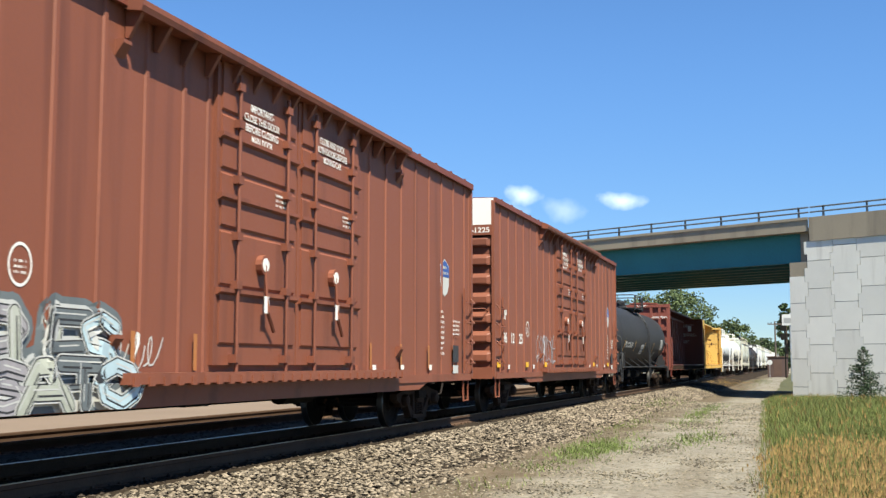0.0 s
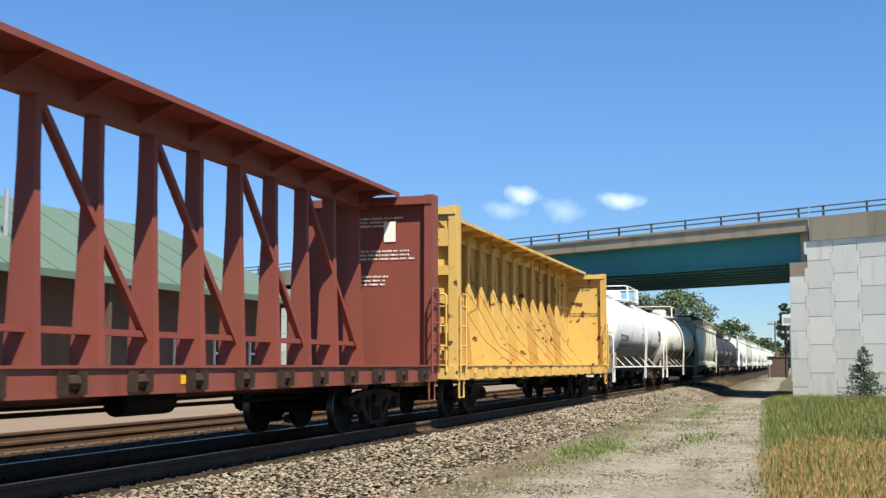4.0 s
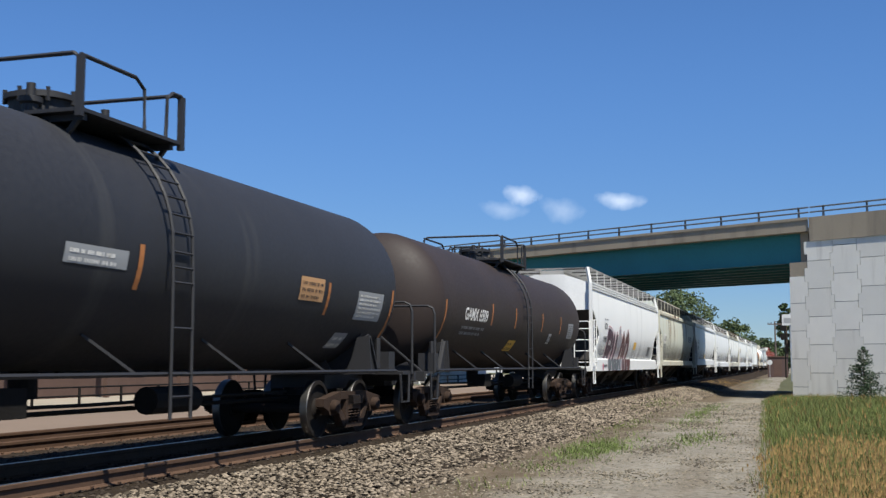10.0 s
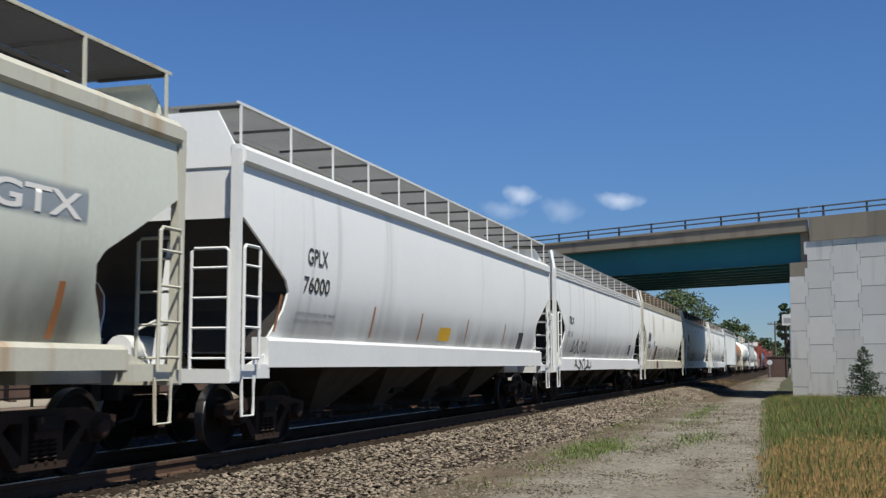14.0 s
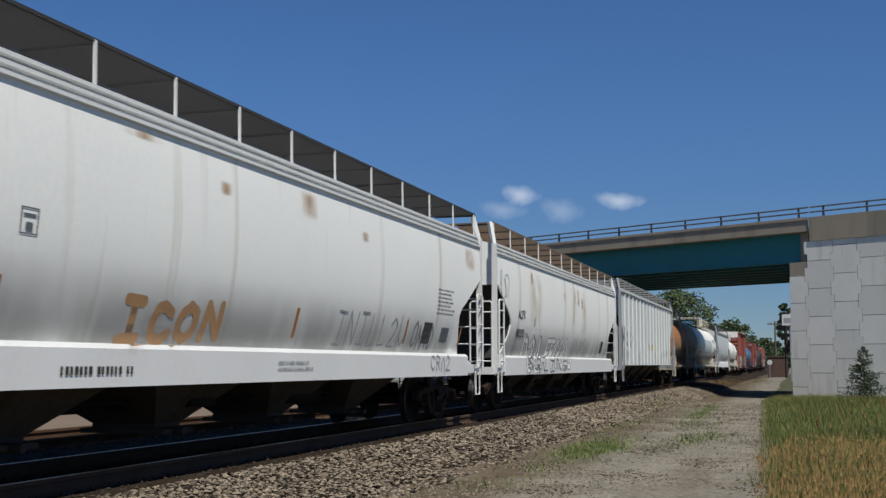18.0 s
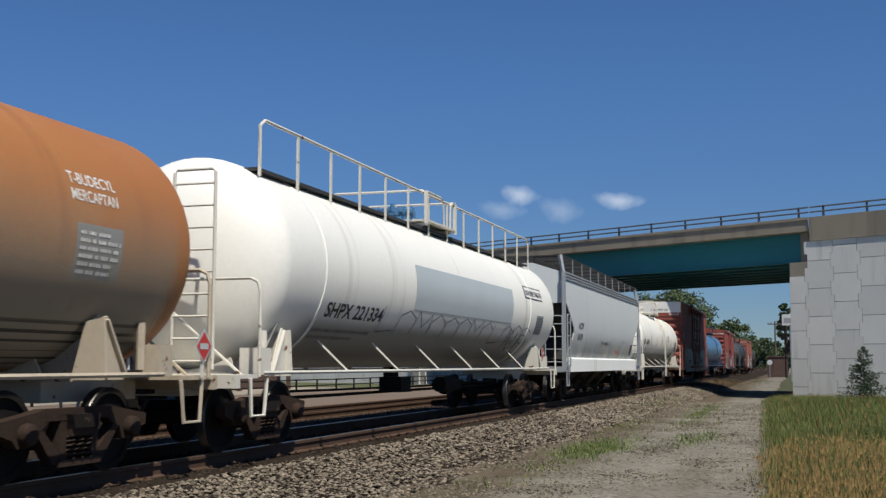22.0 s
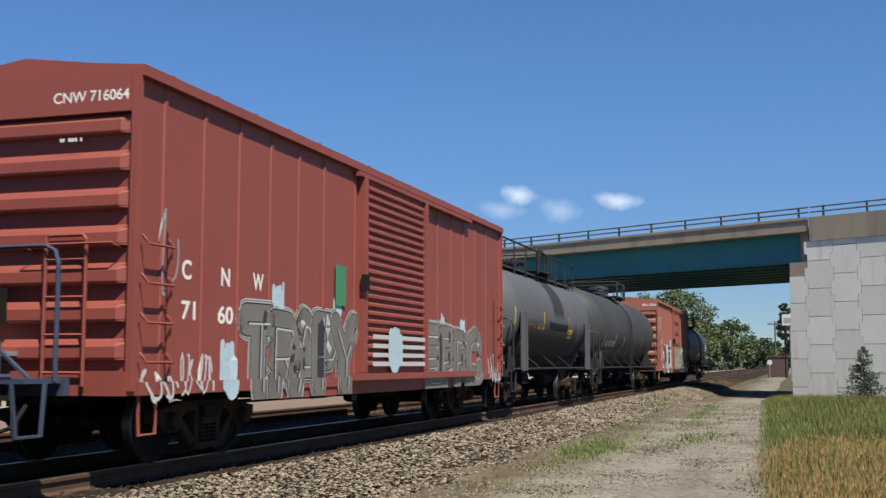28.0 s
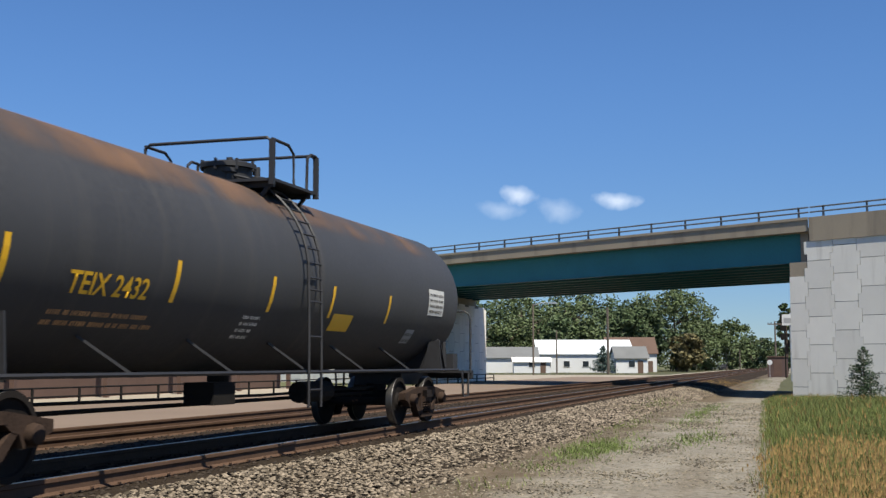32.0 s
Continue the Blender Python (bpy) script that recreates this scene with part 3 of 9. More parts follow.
def truck_meshes():
    side = Geo()
    prof = [(-1.24, 0.50), (-1.24, 0.62), (-0.95, 0.66), (-0.55, 0.72), (0.55, 0.72), (0.95, 0.66), (1.24, 0.62), (1.24, 0.50), (1.05, 0.44), (0.98, 0.36),
            (0.78, 0.36), (0.68, 0.47), (0.46, 0.25), (0.36, 0.17), (-0.36, 0.17), (-0.46, 0.25), (-0.68, 0.47), (-0.78, 0.36), (-0.98, 0.36), (-1.05, 0.44)]
    side.prism(prof[:4] + [(-0.5, 0.60), (-0.62, 0.52), (-0.72, 0.5), (-0.78, 0.36), (-0.98, 0.36), (-1.05, 0.44)], "x", -0.07, 0.07)
    side.prism([(-a, b) for a, b in prof[:4] + [(-0.5, 0.60), (-0.62, 0.52), (-0.72, 0.5), (-0.78, 0.36), (-0.98, 0.36), (-1.05, 0.44)]], "x", -0.07, 0.07)
    side.prism([(-0.56, 0.60), (0.56, 0.60), (0.56, 0.72), (-0.56, 0.72)], "x", -0.075, 0.075)
    side.prism([(-0.72, 0.52), (-0.60, 0.52), (-0.30, 0.26), (-0.30, 0.15), (-0.42, 0.17)], "x", -0.065, 0.065)
    side.prism([(0.72, 0.52), (0.60, 0.52), (0.30, 0.26), (0.30, 0.15), (0.42, 0.17)], "x", -0.065, 0.065)
    side.box(-0.09, 0.09, -0.36, 0.36, 0.14, 0.21)
    for s in (-0.27, 0.27):
        side.box(-0.07, 0.07, s - 0.05, s + 0.05, 0.2, 0.62)
    spring = Geo()
    for y in (-0.15, 0.0, 0.15):
        for x in (-0.05, 0.05):
            pts = [(x + 0.055 * math.cos(k * 0.9), y + 0.055 * math.sin(k * 0.9), 0.215 + 0.0065 * k) for k in range(36)]
            spring.tube(pts, 0.014, 4)
    spring.box(-0.12, 0.12, -0.2, 0.2, 0.44, 0.58)
    cap = Geo().turned([(0.0, 0.10), (0.06, 0.115), (0.12, 0.10), (0.14, 0.06), (0.145, 0.0001)], 12, "x")
    wheel = Geo().turned([(-0.068, 0.36), (-0.06, 0.44), (-0.055, 0.455), (0.055, 0.458), (0.066, 0.45), (0.068, 0.385), (0.04, 0.37), (0.015, 0.30), (0.02, 0.17), (0.06, 0.13), (0.06, 0.09),
                          (-0.09, 0.09), (-0.09, 0.14), (-0.03, 0.2), (-0.02, 0.33)], 28, "x")
    bolster = Geo().loft([[(x, -0.2, z0), (x, 0.2, z0), (x, 0.24, 0.66), (x, -0.24, 0.66)] for x, z0 in ((-1.15, 0.52), (-0.6, 0.40), (0.6, 0.40), (1.15, 0.52))])
    for y in (-0.89, 0.89):
        bolster.cyl((-1.02, y, 0.458), (1.02, y, 0.458), 0.08, 10)
    bolster.cyl((0, 0, 0.6), (0, 0, 0.78), 0.2, 12)
    for s in (-1, 1):
        bolster.beam((-0.8, s * 0.36, 0.42), (0.8, s * 0.36, 0.42), 0.1)
        for x in (-0.78, 0.78):
            bolster.box(x - 0.05, x + 0.05, s * 0.36 - 0.02, s * 0.36 + 0.06, 0.3, 0.58)
    wheel_me = wheel.mesh("wheel", WHEEL, 35)
    wheel_me.materials.append(TREAD)
    for p in wheel_me.polygons:
        if math.hypot(p.center.y, p.center.z) > 0.44:
            p.material_index = 1
    return (side.mesh("side_frame", TRUCK_RUST), spring.mesh("springs", TRUCK_RUST), cap.mesh("bearing_cap", TRUCK_RUST, 40), wheel_me, bolster.mesh("truck", STEEL_DARK))


SIDE, SPRING, CAP, WHEEL_ME, BOLSTER = truck_meshes()


WHEELS = {}     # all wheels, by their place on the truck


def truck(car, y):
    t = part("truck", BOLSTER, STEEL_DARK, car, "dark cast-steel four-wheel truck", at=pose(0, y, 0))
    for s in (-1, 1):
        turn = 0 if s > 0 else 180
        part("side_frame", SIDE, TRUCK_RUST, t, at=pose(s * 0.99, 0, 0, 0, 0, turn))
        tagged(part("spring_nest", SPRING, TRUCK_RUST, t, at=pose(s * 0.99, 0, 0)), kind="stuff")
        for k in (-0.89, 0.89):
            wh = part("wheel", WHEEL_ME, WHEEL, t, at=pose(s * 0.7535, k, 0.458, 0, 0, turn))
            WHEELS.setdefault((s, k), []).append(wh)
            part("bearing_cap", CAP, TRUCK_RUST, t, at=pose(s * 1.04, k, 0.49, 0, 0, turn))
    return t


def coupler_geo(end, y):
    g = Geo()
    g.box(-0.07, 0.07, min(y, y - end * 0.9), max(y, y - end * 0.9), 0.78, 0.94)
    g.prism([(-0.16, y - end * 0.05), (0.14, y - end * 0.05), (0.17, y + end * 0.1), (0.05, y + end * 0.2), (-0.04, y + end * 0.12), (-0.16, y + end * 0.22)], "z", 0.72, 1.0)
    g.tube([(0.25, y - end * 0.3, 0.72), (0.28, y - end * 0.05, 0.5), (0.2, y + end * 0.15, 0.45), (0.1, y + end * 0.2, 0.52)], 0.025, 6)
    return g


def underframe(car, half, truck_in, sill=True):
    """Trucks, couplers, centre sill, brake gear. half: half the length over the end sills."""
    for e in (-1, 1):
        truck(car, e * (half - truck_in))
        part("coupler", coupler_geo(e, e * (half + 0.42)), STEEL_DARK, car)
    if sill:
        part("centre_sill", Geo().box(-0.17, 0.17, -half + 0.1, half - 0.1, 0.70, 1.02), UNDER, car)
    g = Geo()
    g.cyl((0.55, 1.6, 0.72), (0.55, 2.7, 0.72), 0.17, 12)
    g.box(0.3, 0.75, -1.5, -0.9, 0.62, 0.92)
    g.tube([(0.42, -half + 2.9, 0.74), (0.42, 0.6, 0.7), (0.42, half - 2.9, 0.74)], 0.022, 5)
    g.tube([(0.2, -half + 2.4, 0.62), (0.2, half - 2.4, 0.62)], 0.03, 5)
    part("brake_gear", g, UNDER, car)


def side_at(y, z, x, turn=0):
    """Pose for flat things on the near side: their x axis runs along the train, their y axis up."""
    return Matrix.Translation((x, y, z)) @ Matrix(((0, 0, 1, 0), (1, 0, 0, 0), (0, 1, 0, 0), (0, 0, 0, 1))) @ pose(0, 0, 0, 0, 0, turn)


def end_at(x, y, z):
    """Pose for flat things on the end that looks at the camera."""
    return Matrix.Translation((x, y, z)) @ Matrix(((1, 0, 0, 0), (0, 0, -1, 0), (0, 1, 0, 0), (0, 0, 0, 1)))


def flat(w, h):
    return Geo().add([(0, 0, 0), (w, 0, 0), (w, h, 0), (0, h, 0)], [(0, 1, 2, 3)])


def bars(rows, length, height, seed):
    """Small lettering too fine to read, as rows of plain short bars."""
    rng = random.Random(seed)
    g = Geo()
    h = height * 0.8
    for r in range(rows):
        x, z = 0.0, (rows - 1 - r) * height * 1.7
        end = length * (0.7 + 0.3 * rng.random())
        while x < end:
            for _ in range(rng.randint(2, 7)):
                w = min(h * rng.uniform(0.4, 0.75), length - x)
                if w > 0.2 * h:
                    g.add([(x, z, 0), (x + w, z, 0), (x + w, z + h, 0), (x, z + h, 0)], [(0, 1, 2, 3)])
                x += h * 0.95
            x += h * 0.8
    return g


FORMS = [[[(0.1, 0), (0.15, 0.9), (0.6, 1.0), (0.9, 0.75), (0.5, 0.5)], [(0.5, 0.45), (0.95, 0.05)]], [[(0, 0.1), (0.3, 0.95), (0.7, 0.9), (0.95, 0)]],
         [[(0.9, 0.95), (0.2, 0.8), (0.8, 0.3), (0.1, 0.05)]], [[(0.1, 1), (0.15, 0.1), (0.8, 0)], [(0.75, 0.95), (0.7, 0.35)]],
         [[(0.05, 0.85), (0.95, 1.0)], [(0.5, 0.9), (0.35, 0.05), (0.75, 0.1)]], [[(0.2, 0), (0.1, 0.7), (0.5, 1), (0.9, 0.7), (0.8, 0)], [(0.5, 0.1), (0.5, 0.6)]]]


GLYPHS = {
    "A": [[(0, 0), (0.42, 1), (0.58, 1), (1, 0)], [(0.25, 0.36), (0.75, 0.36)]],
    "C": [[(0.95, 0.8), (0.6, 1), (0.2, 0.85), (0.05, 0.5), (0.2, 0.15), (0.6, 0), (0.95, 0.2)]],
    "D": [[(0.1, 0), (0.1, 1), (0.6, 0.95), (0.95, 0.6), (0.95, 0.35), (0.6, 0.03), (0.1, 0)]],
    "E": [[(0.95, 1), (0.1, 1), (0.05, 0.5), (0.1, 0), (0.95, 0)], [(0.05, 0.5), (0.75, 0.52)]],
    "F": [[(0.95, 1), (0.1, 1), (0.1, 0)], [(0.1, 0.52), (0.75, 0.52)]],
    "I": [[(0.5, 0), (0.5, 1)], [(0.1, 1), (0.9, 1)], [(0.1, 0), (0.9, 0)]],
    "L": [[(0.1, 1), (0.1, 0), (0.9, 0.02)]],
    "M": [[(0, 0), (0.1, 1), (0.5, 0.35), (0.9, 1), (1, 0)]],
    "N": [[(0.05, 0), (0.1, 1), (0.9, 0), (0.95, 1)]],
    "O": [[(0.5, 1), (0.12, 0.8), (0.02, 0.5), (0.12, 0.2), (0.5, 0), (0.88, 0.2), (0.98, 0.5), (0.88, 0.8), (0.5, 1)]],
    "P": [[(0.1, 0), (0.1, 1), (0.75, 0.95), (0.95, 0.72), (0.7, 0.48), (0.1, 0.45)]],
    "R": [[(0.1, 0), (0.1, 1), (0.75, 0.95), (0.92, 0.74), (0.7, 0.52), (0.1, 0.5)], [(0.5, 0.5), (0.95, 0)]],
    "S": [[(0.92, 0.85), (0.55, 1), (0.12, 0.8), (0.3, 0.55), (0.75, 0.45), (0.9, 0.2), (0.5, 0), (0.05, 0.15)]],
    "T": [[(0.05, 1), (0.95, 1)], [(0.5, 1), (0.5, 0)]],
    "U": [[(0.05, 1), (0.08, 0.25), (0.5, 0), (0.92, 0.25), (0.95, 1)]],
    "Y": [[(0.05, 1), (0.5, 0.5), (0.95, 1)], [(0.5, 0.5), (0.45, 0)]],
    "n": [[(0.05, 0), (0.08, 0.7), (0.5, 1), (0.92, 0.7), (0.95, 0)]],
    "2": [[(0.05, 0.75), (0.4, 1), (0.85, 0.8), (0.7, 0.45), (0.05, 0), (0.95, 0)]],
    "3": [[(0.1, 0.9), (0.6, 1), (0.85, 0.75), (0.45, 0.55), (0.9, 0.3), (0.55, 0), (0.05, 0.12)]],
    "*": [[(0.5, 1), (0.5, 0)], [(0.05, 0.75), (0.95, 0.3)], [(0.05, 0.3), (0.95, 0.75)]],
}


def spaced(word, y0, y1, z0, z1, gap=0.12):
    """Boxes for the letters of a word, side by side."""
    w = (y1 - y0) / len(word)
    return [(c, y0 + w * (i + gap / 2), y0 + w * (i + 1 - gap / 2), z0, z1) for i, c in enumerate(word) if c != " "]


def letter_lines(items, seed=0, shake=0.02, slant=0.0):
    rng = random.Random(seed)
    out = []
    for c, a, b, lo, hi in items:
        d = rng.uniform(-1, 1) * shake * 2
        out.append([[(a + (b - a) * u + slant * v * (hi - lo) + rng.uniform(-1, 1) * shake, lo + (hi - lo) * v + d + rng.uniform(-1, 1) * shake) for u, v in stroke] for stroke in GLYPHS[c]])
    return out


def tag_word(car, skin, word, y0, y1, z0, z1, material, width=0.035, seed=1, slant=0.1, gap=0.25, label="thin sprayed lettering"):
    """A word sprayed in thin strokes."""
    g = Geo()
    for lines in letter_lines(spaced(word, y0, y1, z0, z1, gap), seed, 0.25 * width + 0.01, slant):
        for stroke in lines:
            fat_line(g, stroke, width, skin, 0.006)
    return tagged(part("graffiti", g, material, car, label), label, kind="stuff")


def plate_mark(car, skin, y, z, w, h, material):
    """A small square clearance mark: a thin frame with two rows of bars."""
    g = Geo()
    for a, b, c, d in ((y, z, w, 0.015), (y, z + h - 0.015, w, 0.015), (y, z, 0.02, h), (y + w - 0.02, z, 0.02, h), (y + 0.3 * w, z + 0.15 * h, 0.4 * w, 0.3 * h), (y + 0.15 * w, z + 0.65 * h, 0.7 * w, 0.12 * h)):
        lay_poly(g, [(a, b), (a + c, b), (a + c, b + d), (a, b + d)], as_skin(skin), 0.006)
    return part("clearance_mark", g, material, car)


def pieces_of(poly, lo, hi):
    """A flat outline in (along, up), cut to the heights between lo and hi."""
    for k, keep in ((lo, lambda z: z >= lo), (hi, lambda z: z <= hi)):
        out = []
        for (a, b), (c, d) in zip(poly, poly[1:] + poly[:1]):
            if keep(b):
                out.append((a, b))
            if keep(b) != keep(d):
                f = (k - b) / (d - b)
                out.append((a + (c - a) * f, k))
        poly = out
        if len(poly) < 3:
            return None
    return poly


class Skin:
    """A car's near side: bands (low, high, half width at a height), and ribs that stand out at places along it."""

    def __init__(self, bands, ribs=(), depth=0.0):
        self.bands, self.ribs, self.depth = bands, list(ribs), depth

    def __call__(self, z):
        for lo, hi, fn in self.bands:
            if lo <= z <= hi:
                return fn(z)
        return self.bands[-1][2](z)

    def rise(self, y):
        return self.depth if any(abs(y - r) < 0.05 for r in self.ribs) else 0.0


def as_skin(skin):
    return skin if isinstance(skin, Skin) else Skin([(-9.0, 9.0, skin)])


def lay_poly(g, poly, skin, lift, cuts=()):
    for lo, hi, fn in skin.bands:
        q = pieces_of(poly, lo, hi)
        if q:
            ribbed = lo > 0.95
            g.add([(fn(z) + lift + (skin.rise(y) if ribbed else 0.0), y, z) for y, z in q], [tuple(range(len(q)))])


def wrap(ob, skin, y, z, lift=0.004):
    """Lays a flat mesh, drawn in (along, up), onto a car's side."""
    skin = as_skin(skin)
    tall = [v.co.y for v in ob.data.vertices]
    if max(tall, default=0) > 0.18 and len(tall) < 4000:
        bm = bmesh.new()
        bm.from_mesh(ob.data)
        for level in span(min(tall), max(tall), 0.08)[1:-1]:
            bmesh.ops.bisect_plane(bm, geom=bm.verts[:] + bm.edges[:] + bm.faces[:], plane_co=(0, level, 0), plane_no=(0, 1, 0))
        bm.to_mesh(ob.data)
        bm.free()
    for v in ob.data.vertices:
        yy, zz = y + v.co.x, z + v.co.y
        v.co = (skin(zz) + lift + (skin.rise(yy) if zz > 0.96 else 0.0), yy, zz)
    ob.matrix_basis = Matrix.Identity(4)
    return ob


def fat_line(g, pts, width, skin, lift):
    """A rounded broad line laid on a car's side. Its pieces step up a hair."""
    skin = as_skin(skin)
    dense = []
    for (a, b), (c, d) in zip(pts, pts[1:]):
        n = max(1, int(math.hypot(c - a, d - b) / 0.13))
        dense += [(a + (c - a) * i / n, b + (d - b) * i / n) for i in range(n)]
    dense.append(pts[-1])
    h = width / 2
    for k, ((a, b), (c, d)) in enumerate(zip(dense, dense[1:])):
        l = math.hypot(c - a, d - b) or 1
        nx, nz = -(d - b) / l * h, (c - a) / l * h
        for u, v in ((-1.0, 0.0), (0.0, 1.0)) if width > 0.15 else ((-1.0, 1.0),):
            lay_poly(g, [(a + nx * v, b + nz * v), (c + nx * v, d + nz * v), (c + nx * u, d + nz * u), (a + nx * u, b + nz * u)], skin, lift + 0.00001 * (k % 40))
    m = 12 if width > 0.1 else 8
    for k, (a, b) in enumerate(pts):
        q = [(a + h * math.cos(u * math.tau / m), b + h * math.sin(u * math.tau / m)) for u in range(m)]
        for i in range(m) if width > 0.15 else ():
            lay_poly(g, [(a, b), q[i], q[(i + 1) % m]], skin, lift + 0.00045 + 0.00002 * (k % 10))
        if width <= 0.15:
            lay_poly(g, q, skin, lift + 0.00045 + 0.00002 * (k % 10))


def graffiti(car, skin, y0, y1, z0, z1, count, ground, letter, seed, width=0.26, slant=0.0, label="sprayed graffiti lettering", fills=None, inner=(), overlap=1.15, items=None):
    """Broad sprayed forms, or the letters of items (glyph and box). ground: (material, extra width) laid under all of them; letter: the same, laid form over form;
    fills: a material for each face in turn; inner: thin (material, width, shift along, shift up) strokes within the forms."""
    rng = random.Random(seed)
    w = (y1 - y0) / max(1, count)
    shapes = []
    for i in range(count):
        dz, tall, lean = rng.uniform(-0.05, 0.05) * (z1 - z0), rng.uniform(0.92, 1.08), slant + rng.uniform(-0.15, 0.15)
        fx, fz = rng.random() < 0.5, rng.random() < 0.5
        form = rng.choice(FORMS)
        shapes.append([[(y0 + w * (i + 0.5 + (0.78 * (1 - a if fx else a) - 0.39) * overlap) + lean * b * (z1 - z0), z0 + dz + (z1 - z0) * (0.12 + 0.76 * (1 - b if fz else b) * tall) + rng.uniform(-0.03, 0.03)) for a, b in line] for line in form])
    if items:
        shapes = letter_lines(items, seed)
    lift = 0.003
    found = {}

    def lay(lines, m, wd, at):
        g = found.setdefault(m.name, (m, Geo()))[1]
        for line in lines:
            fat_line(g, line, wd, skin, at)

    for m, extra in ground:
        for lines in shapes:
            lay(lines, m, width + extra, lift)
        lift += 0.0012
    for i, lines in enumerate(shapes):
        for k, (m, extra) in enumerate(letter):
            if fills and k == len(letter) - 1:
                m = fills[i % len(fills)]
            lay(lines, m, width + extra, lift)
            lift += 0.0011
        for m, wd, da, db in inner:
            lay([[(a + da, b + db) for a, b in line] for line in lines], m, wd, lift)
            lift += 0.0008
    parent = car
    for m, g in found.values():
        ob = tagged(part("graffiti" if parent is car else "graffiti_fill", g, m, parent, label if parent is car else ""), label if parent is car else "", kind="stuff")
        if parent is car:
            parent = ob
    return parent


def spray_blob(car, skin, y, z, w, h, material, seed, label="", lift=0.0025):
    """A soft-edged sprayed patch with drips."""
    rng = random.Random(seed)
    g = Geo()
    fat_line(g, [(y, z + 0.2 * h), (y + rng.uniform(-0.1, 0.1) * w, z + 0.8 * h)], w * 0.8, skin, lift)
    for k in range(7):
        a = y + rng.uniform(-0.5, 0.5) * w
        fat_line(g, [(a, z + h * rng.uniform(0.1, 0.5)), (a, z + h * rng.uniform(0.7, 1.25))], w * rng.uniform(0.12, 0.3), skin, lift + 0.0005 * (k + 1))
    return tagged(part("graffiti", g, material, car, label), label, kind="stuff")


def tag_scrawl(car, skin, y0, y1, z0, z1, material, seed, width=0.035, loops=6):
    """A thin sprayed signature of loops and hooks."""
    rng = random.Random(seed)
    g = Geo()
    for k in range(loops):
        a, b = y0 + (y1 - y0) * k / loops, y0 + (y1 - y0) * (k + 1) / loops
        r = [rng.uniform(0, 1) for _ in range(5)]
        pts = []
        for i in range(13):
            u = i / 12
            pts.append((a + (b - a) * (0.05 + 0.95 * u + 0.3 * math.sin(6.3 * u * (0.8 + r[0]))), z0 + (z1 - z0) * (0.5 + (0.3 + 0.2 * r[1]) * math.sin(4 + r[2] * 3 + u * (5 + 5 * r[3])))))
        fat_line(g, pts, width, skin, 0.006)
    return tagged(part("graffiti", g, material, car, "thin sprayed scrawl"), "thin sprayed scrawl", kind="stuff")


def skin_patch(car, skin, y0, y1, z0, z1, material, name="patch", label="", lift=0.005, rows=10):
    """A thin painted field that follows the car's side."""
    g = Geo()
    zs = [z0 + (z1 - z0) * i / rows for i in range(rows + 1)]
    skin = as_skin(skin)
    g.add([(skin(z) + lift, y, z) for z in zs for y in (y0, y1)], [(2 * i, 2 * i + 1, 2 * i + 3, 2 * i + 2) for i in range(rows)])
    return part(name, g, material, car, label, smooth=40)


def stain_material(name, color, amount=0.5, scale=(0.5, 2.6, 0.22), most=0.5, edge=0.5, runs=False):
    """Run-off stains and painted belly shade: patches of colour that thin out, with the paint showing through."""
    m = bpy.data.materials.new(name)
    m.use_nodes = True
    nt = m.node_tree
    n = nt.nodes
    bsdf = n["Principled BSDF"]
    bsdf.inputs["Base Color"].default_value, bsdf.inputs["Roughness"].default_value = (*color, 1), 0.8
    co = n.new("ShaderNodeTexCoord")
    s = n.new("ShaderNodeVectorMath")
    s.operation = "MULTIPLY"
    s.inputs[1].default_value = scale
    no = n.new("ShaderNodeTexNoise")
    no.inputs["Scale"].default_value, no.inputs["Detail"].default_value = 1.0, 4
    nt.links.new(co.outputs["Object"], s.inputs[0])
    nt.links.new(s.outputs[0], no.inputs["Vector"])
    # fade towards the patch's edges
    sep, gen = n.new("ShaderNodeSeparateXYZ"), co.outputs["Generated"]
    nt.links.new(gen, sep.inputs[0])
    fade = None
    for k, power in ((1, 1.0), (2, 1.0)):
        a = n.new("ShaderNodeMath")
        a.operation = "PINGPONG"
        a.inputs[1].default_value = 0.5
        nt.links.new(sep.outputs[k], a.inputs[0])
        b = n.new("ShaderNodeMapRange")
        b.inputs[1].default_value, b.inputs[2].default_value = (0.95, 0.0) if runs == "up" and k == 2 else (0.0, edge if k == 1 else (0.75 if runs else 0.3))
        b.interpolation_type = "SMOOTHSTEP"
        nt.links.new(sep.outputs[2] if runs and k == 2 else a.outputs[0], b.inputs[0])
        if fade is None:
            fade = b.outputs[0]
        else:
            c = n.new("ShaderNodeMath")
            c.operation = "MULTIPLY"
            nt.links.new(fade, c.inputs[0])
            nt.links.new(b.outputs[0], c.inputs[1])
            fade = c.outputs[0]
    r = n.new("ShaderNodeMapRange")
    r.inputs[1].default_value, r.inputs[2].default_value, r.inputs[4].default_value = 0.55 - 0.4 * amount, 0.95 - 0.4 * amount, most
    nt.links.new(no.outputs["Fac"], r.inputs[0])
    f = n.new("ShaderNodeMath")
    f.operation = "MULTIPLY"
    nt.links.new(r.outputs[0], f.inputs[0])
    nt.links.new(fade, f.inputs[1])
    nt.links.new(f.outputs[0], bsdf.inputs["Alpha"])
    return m


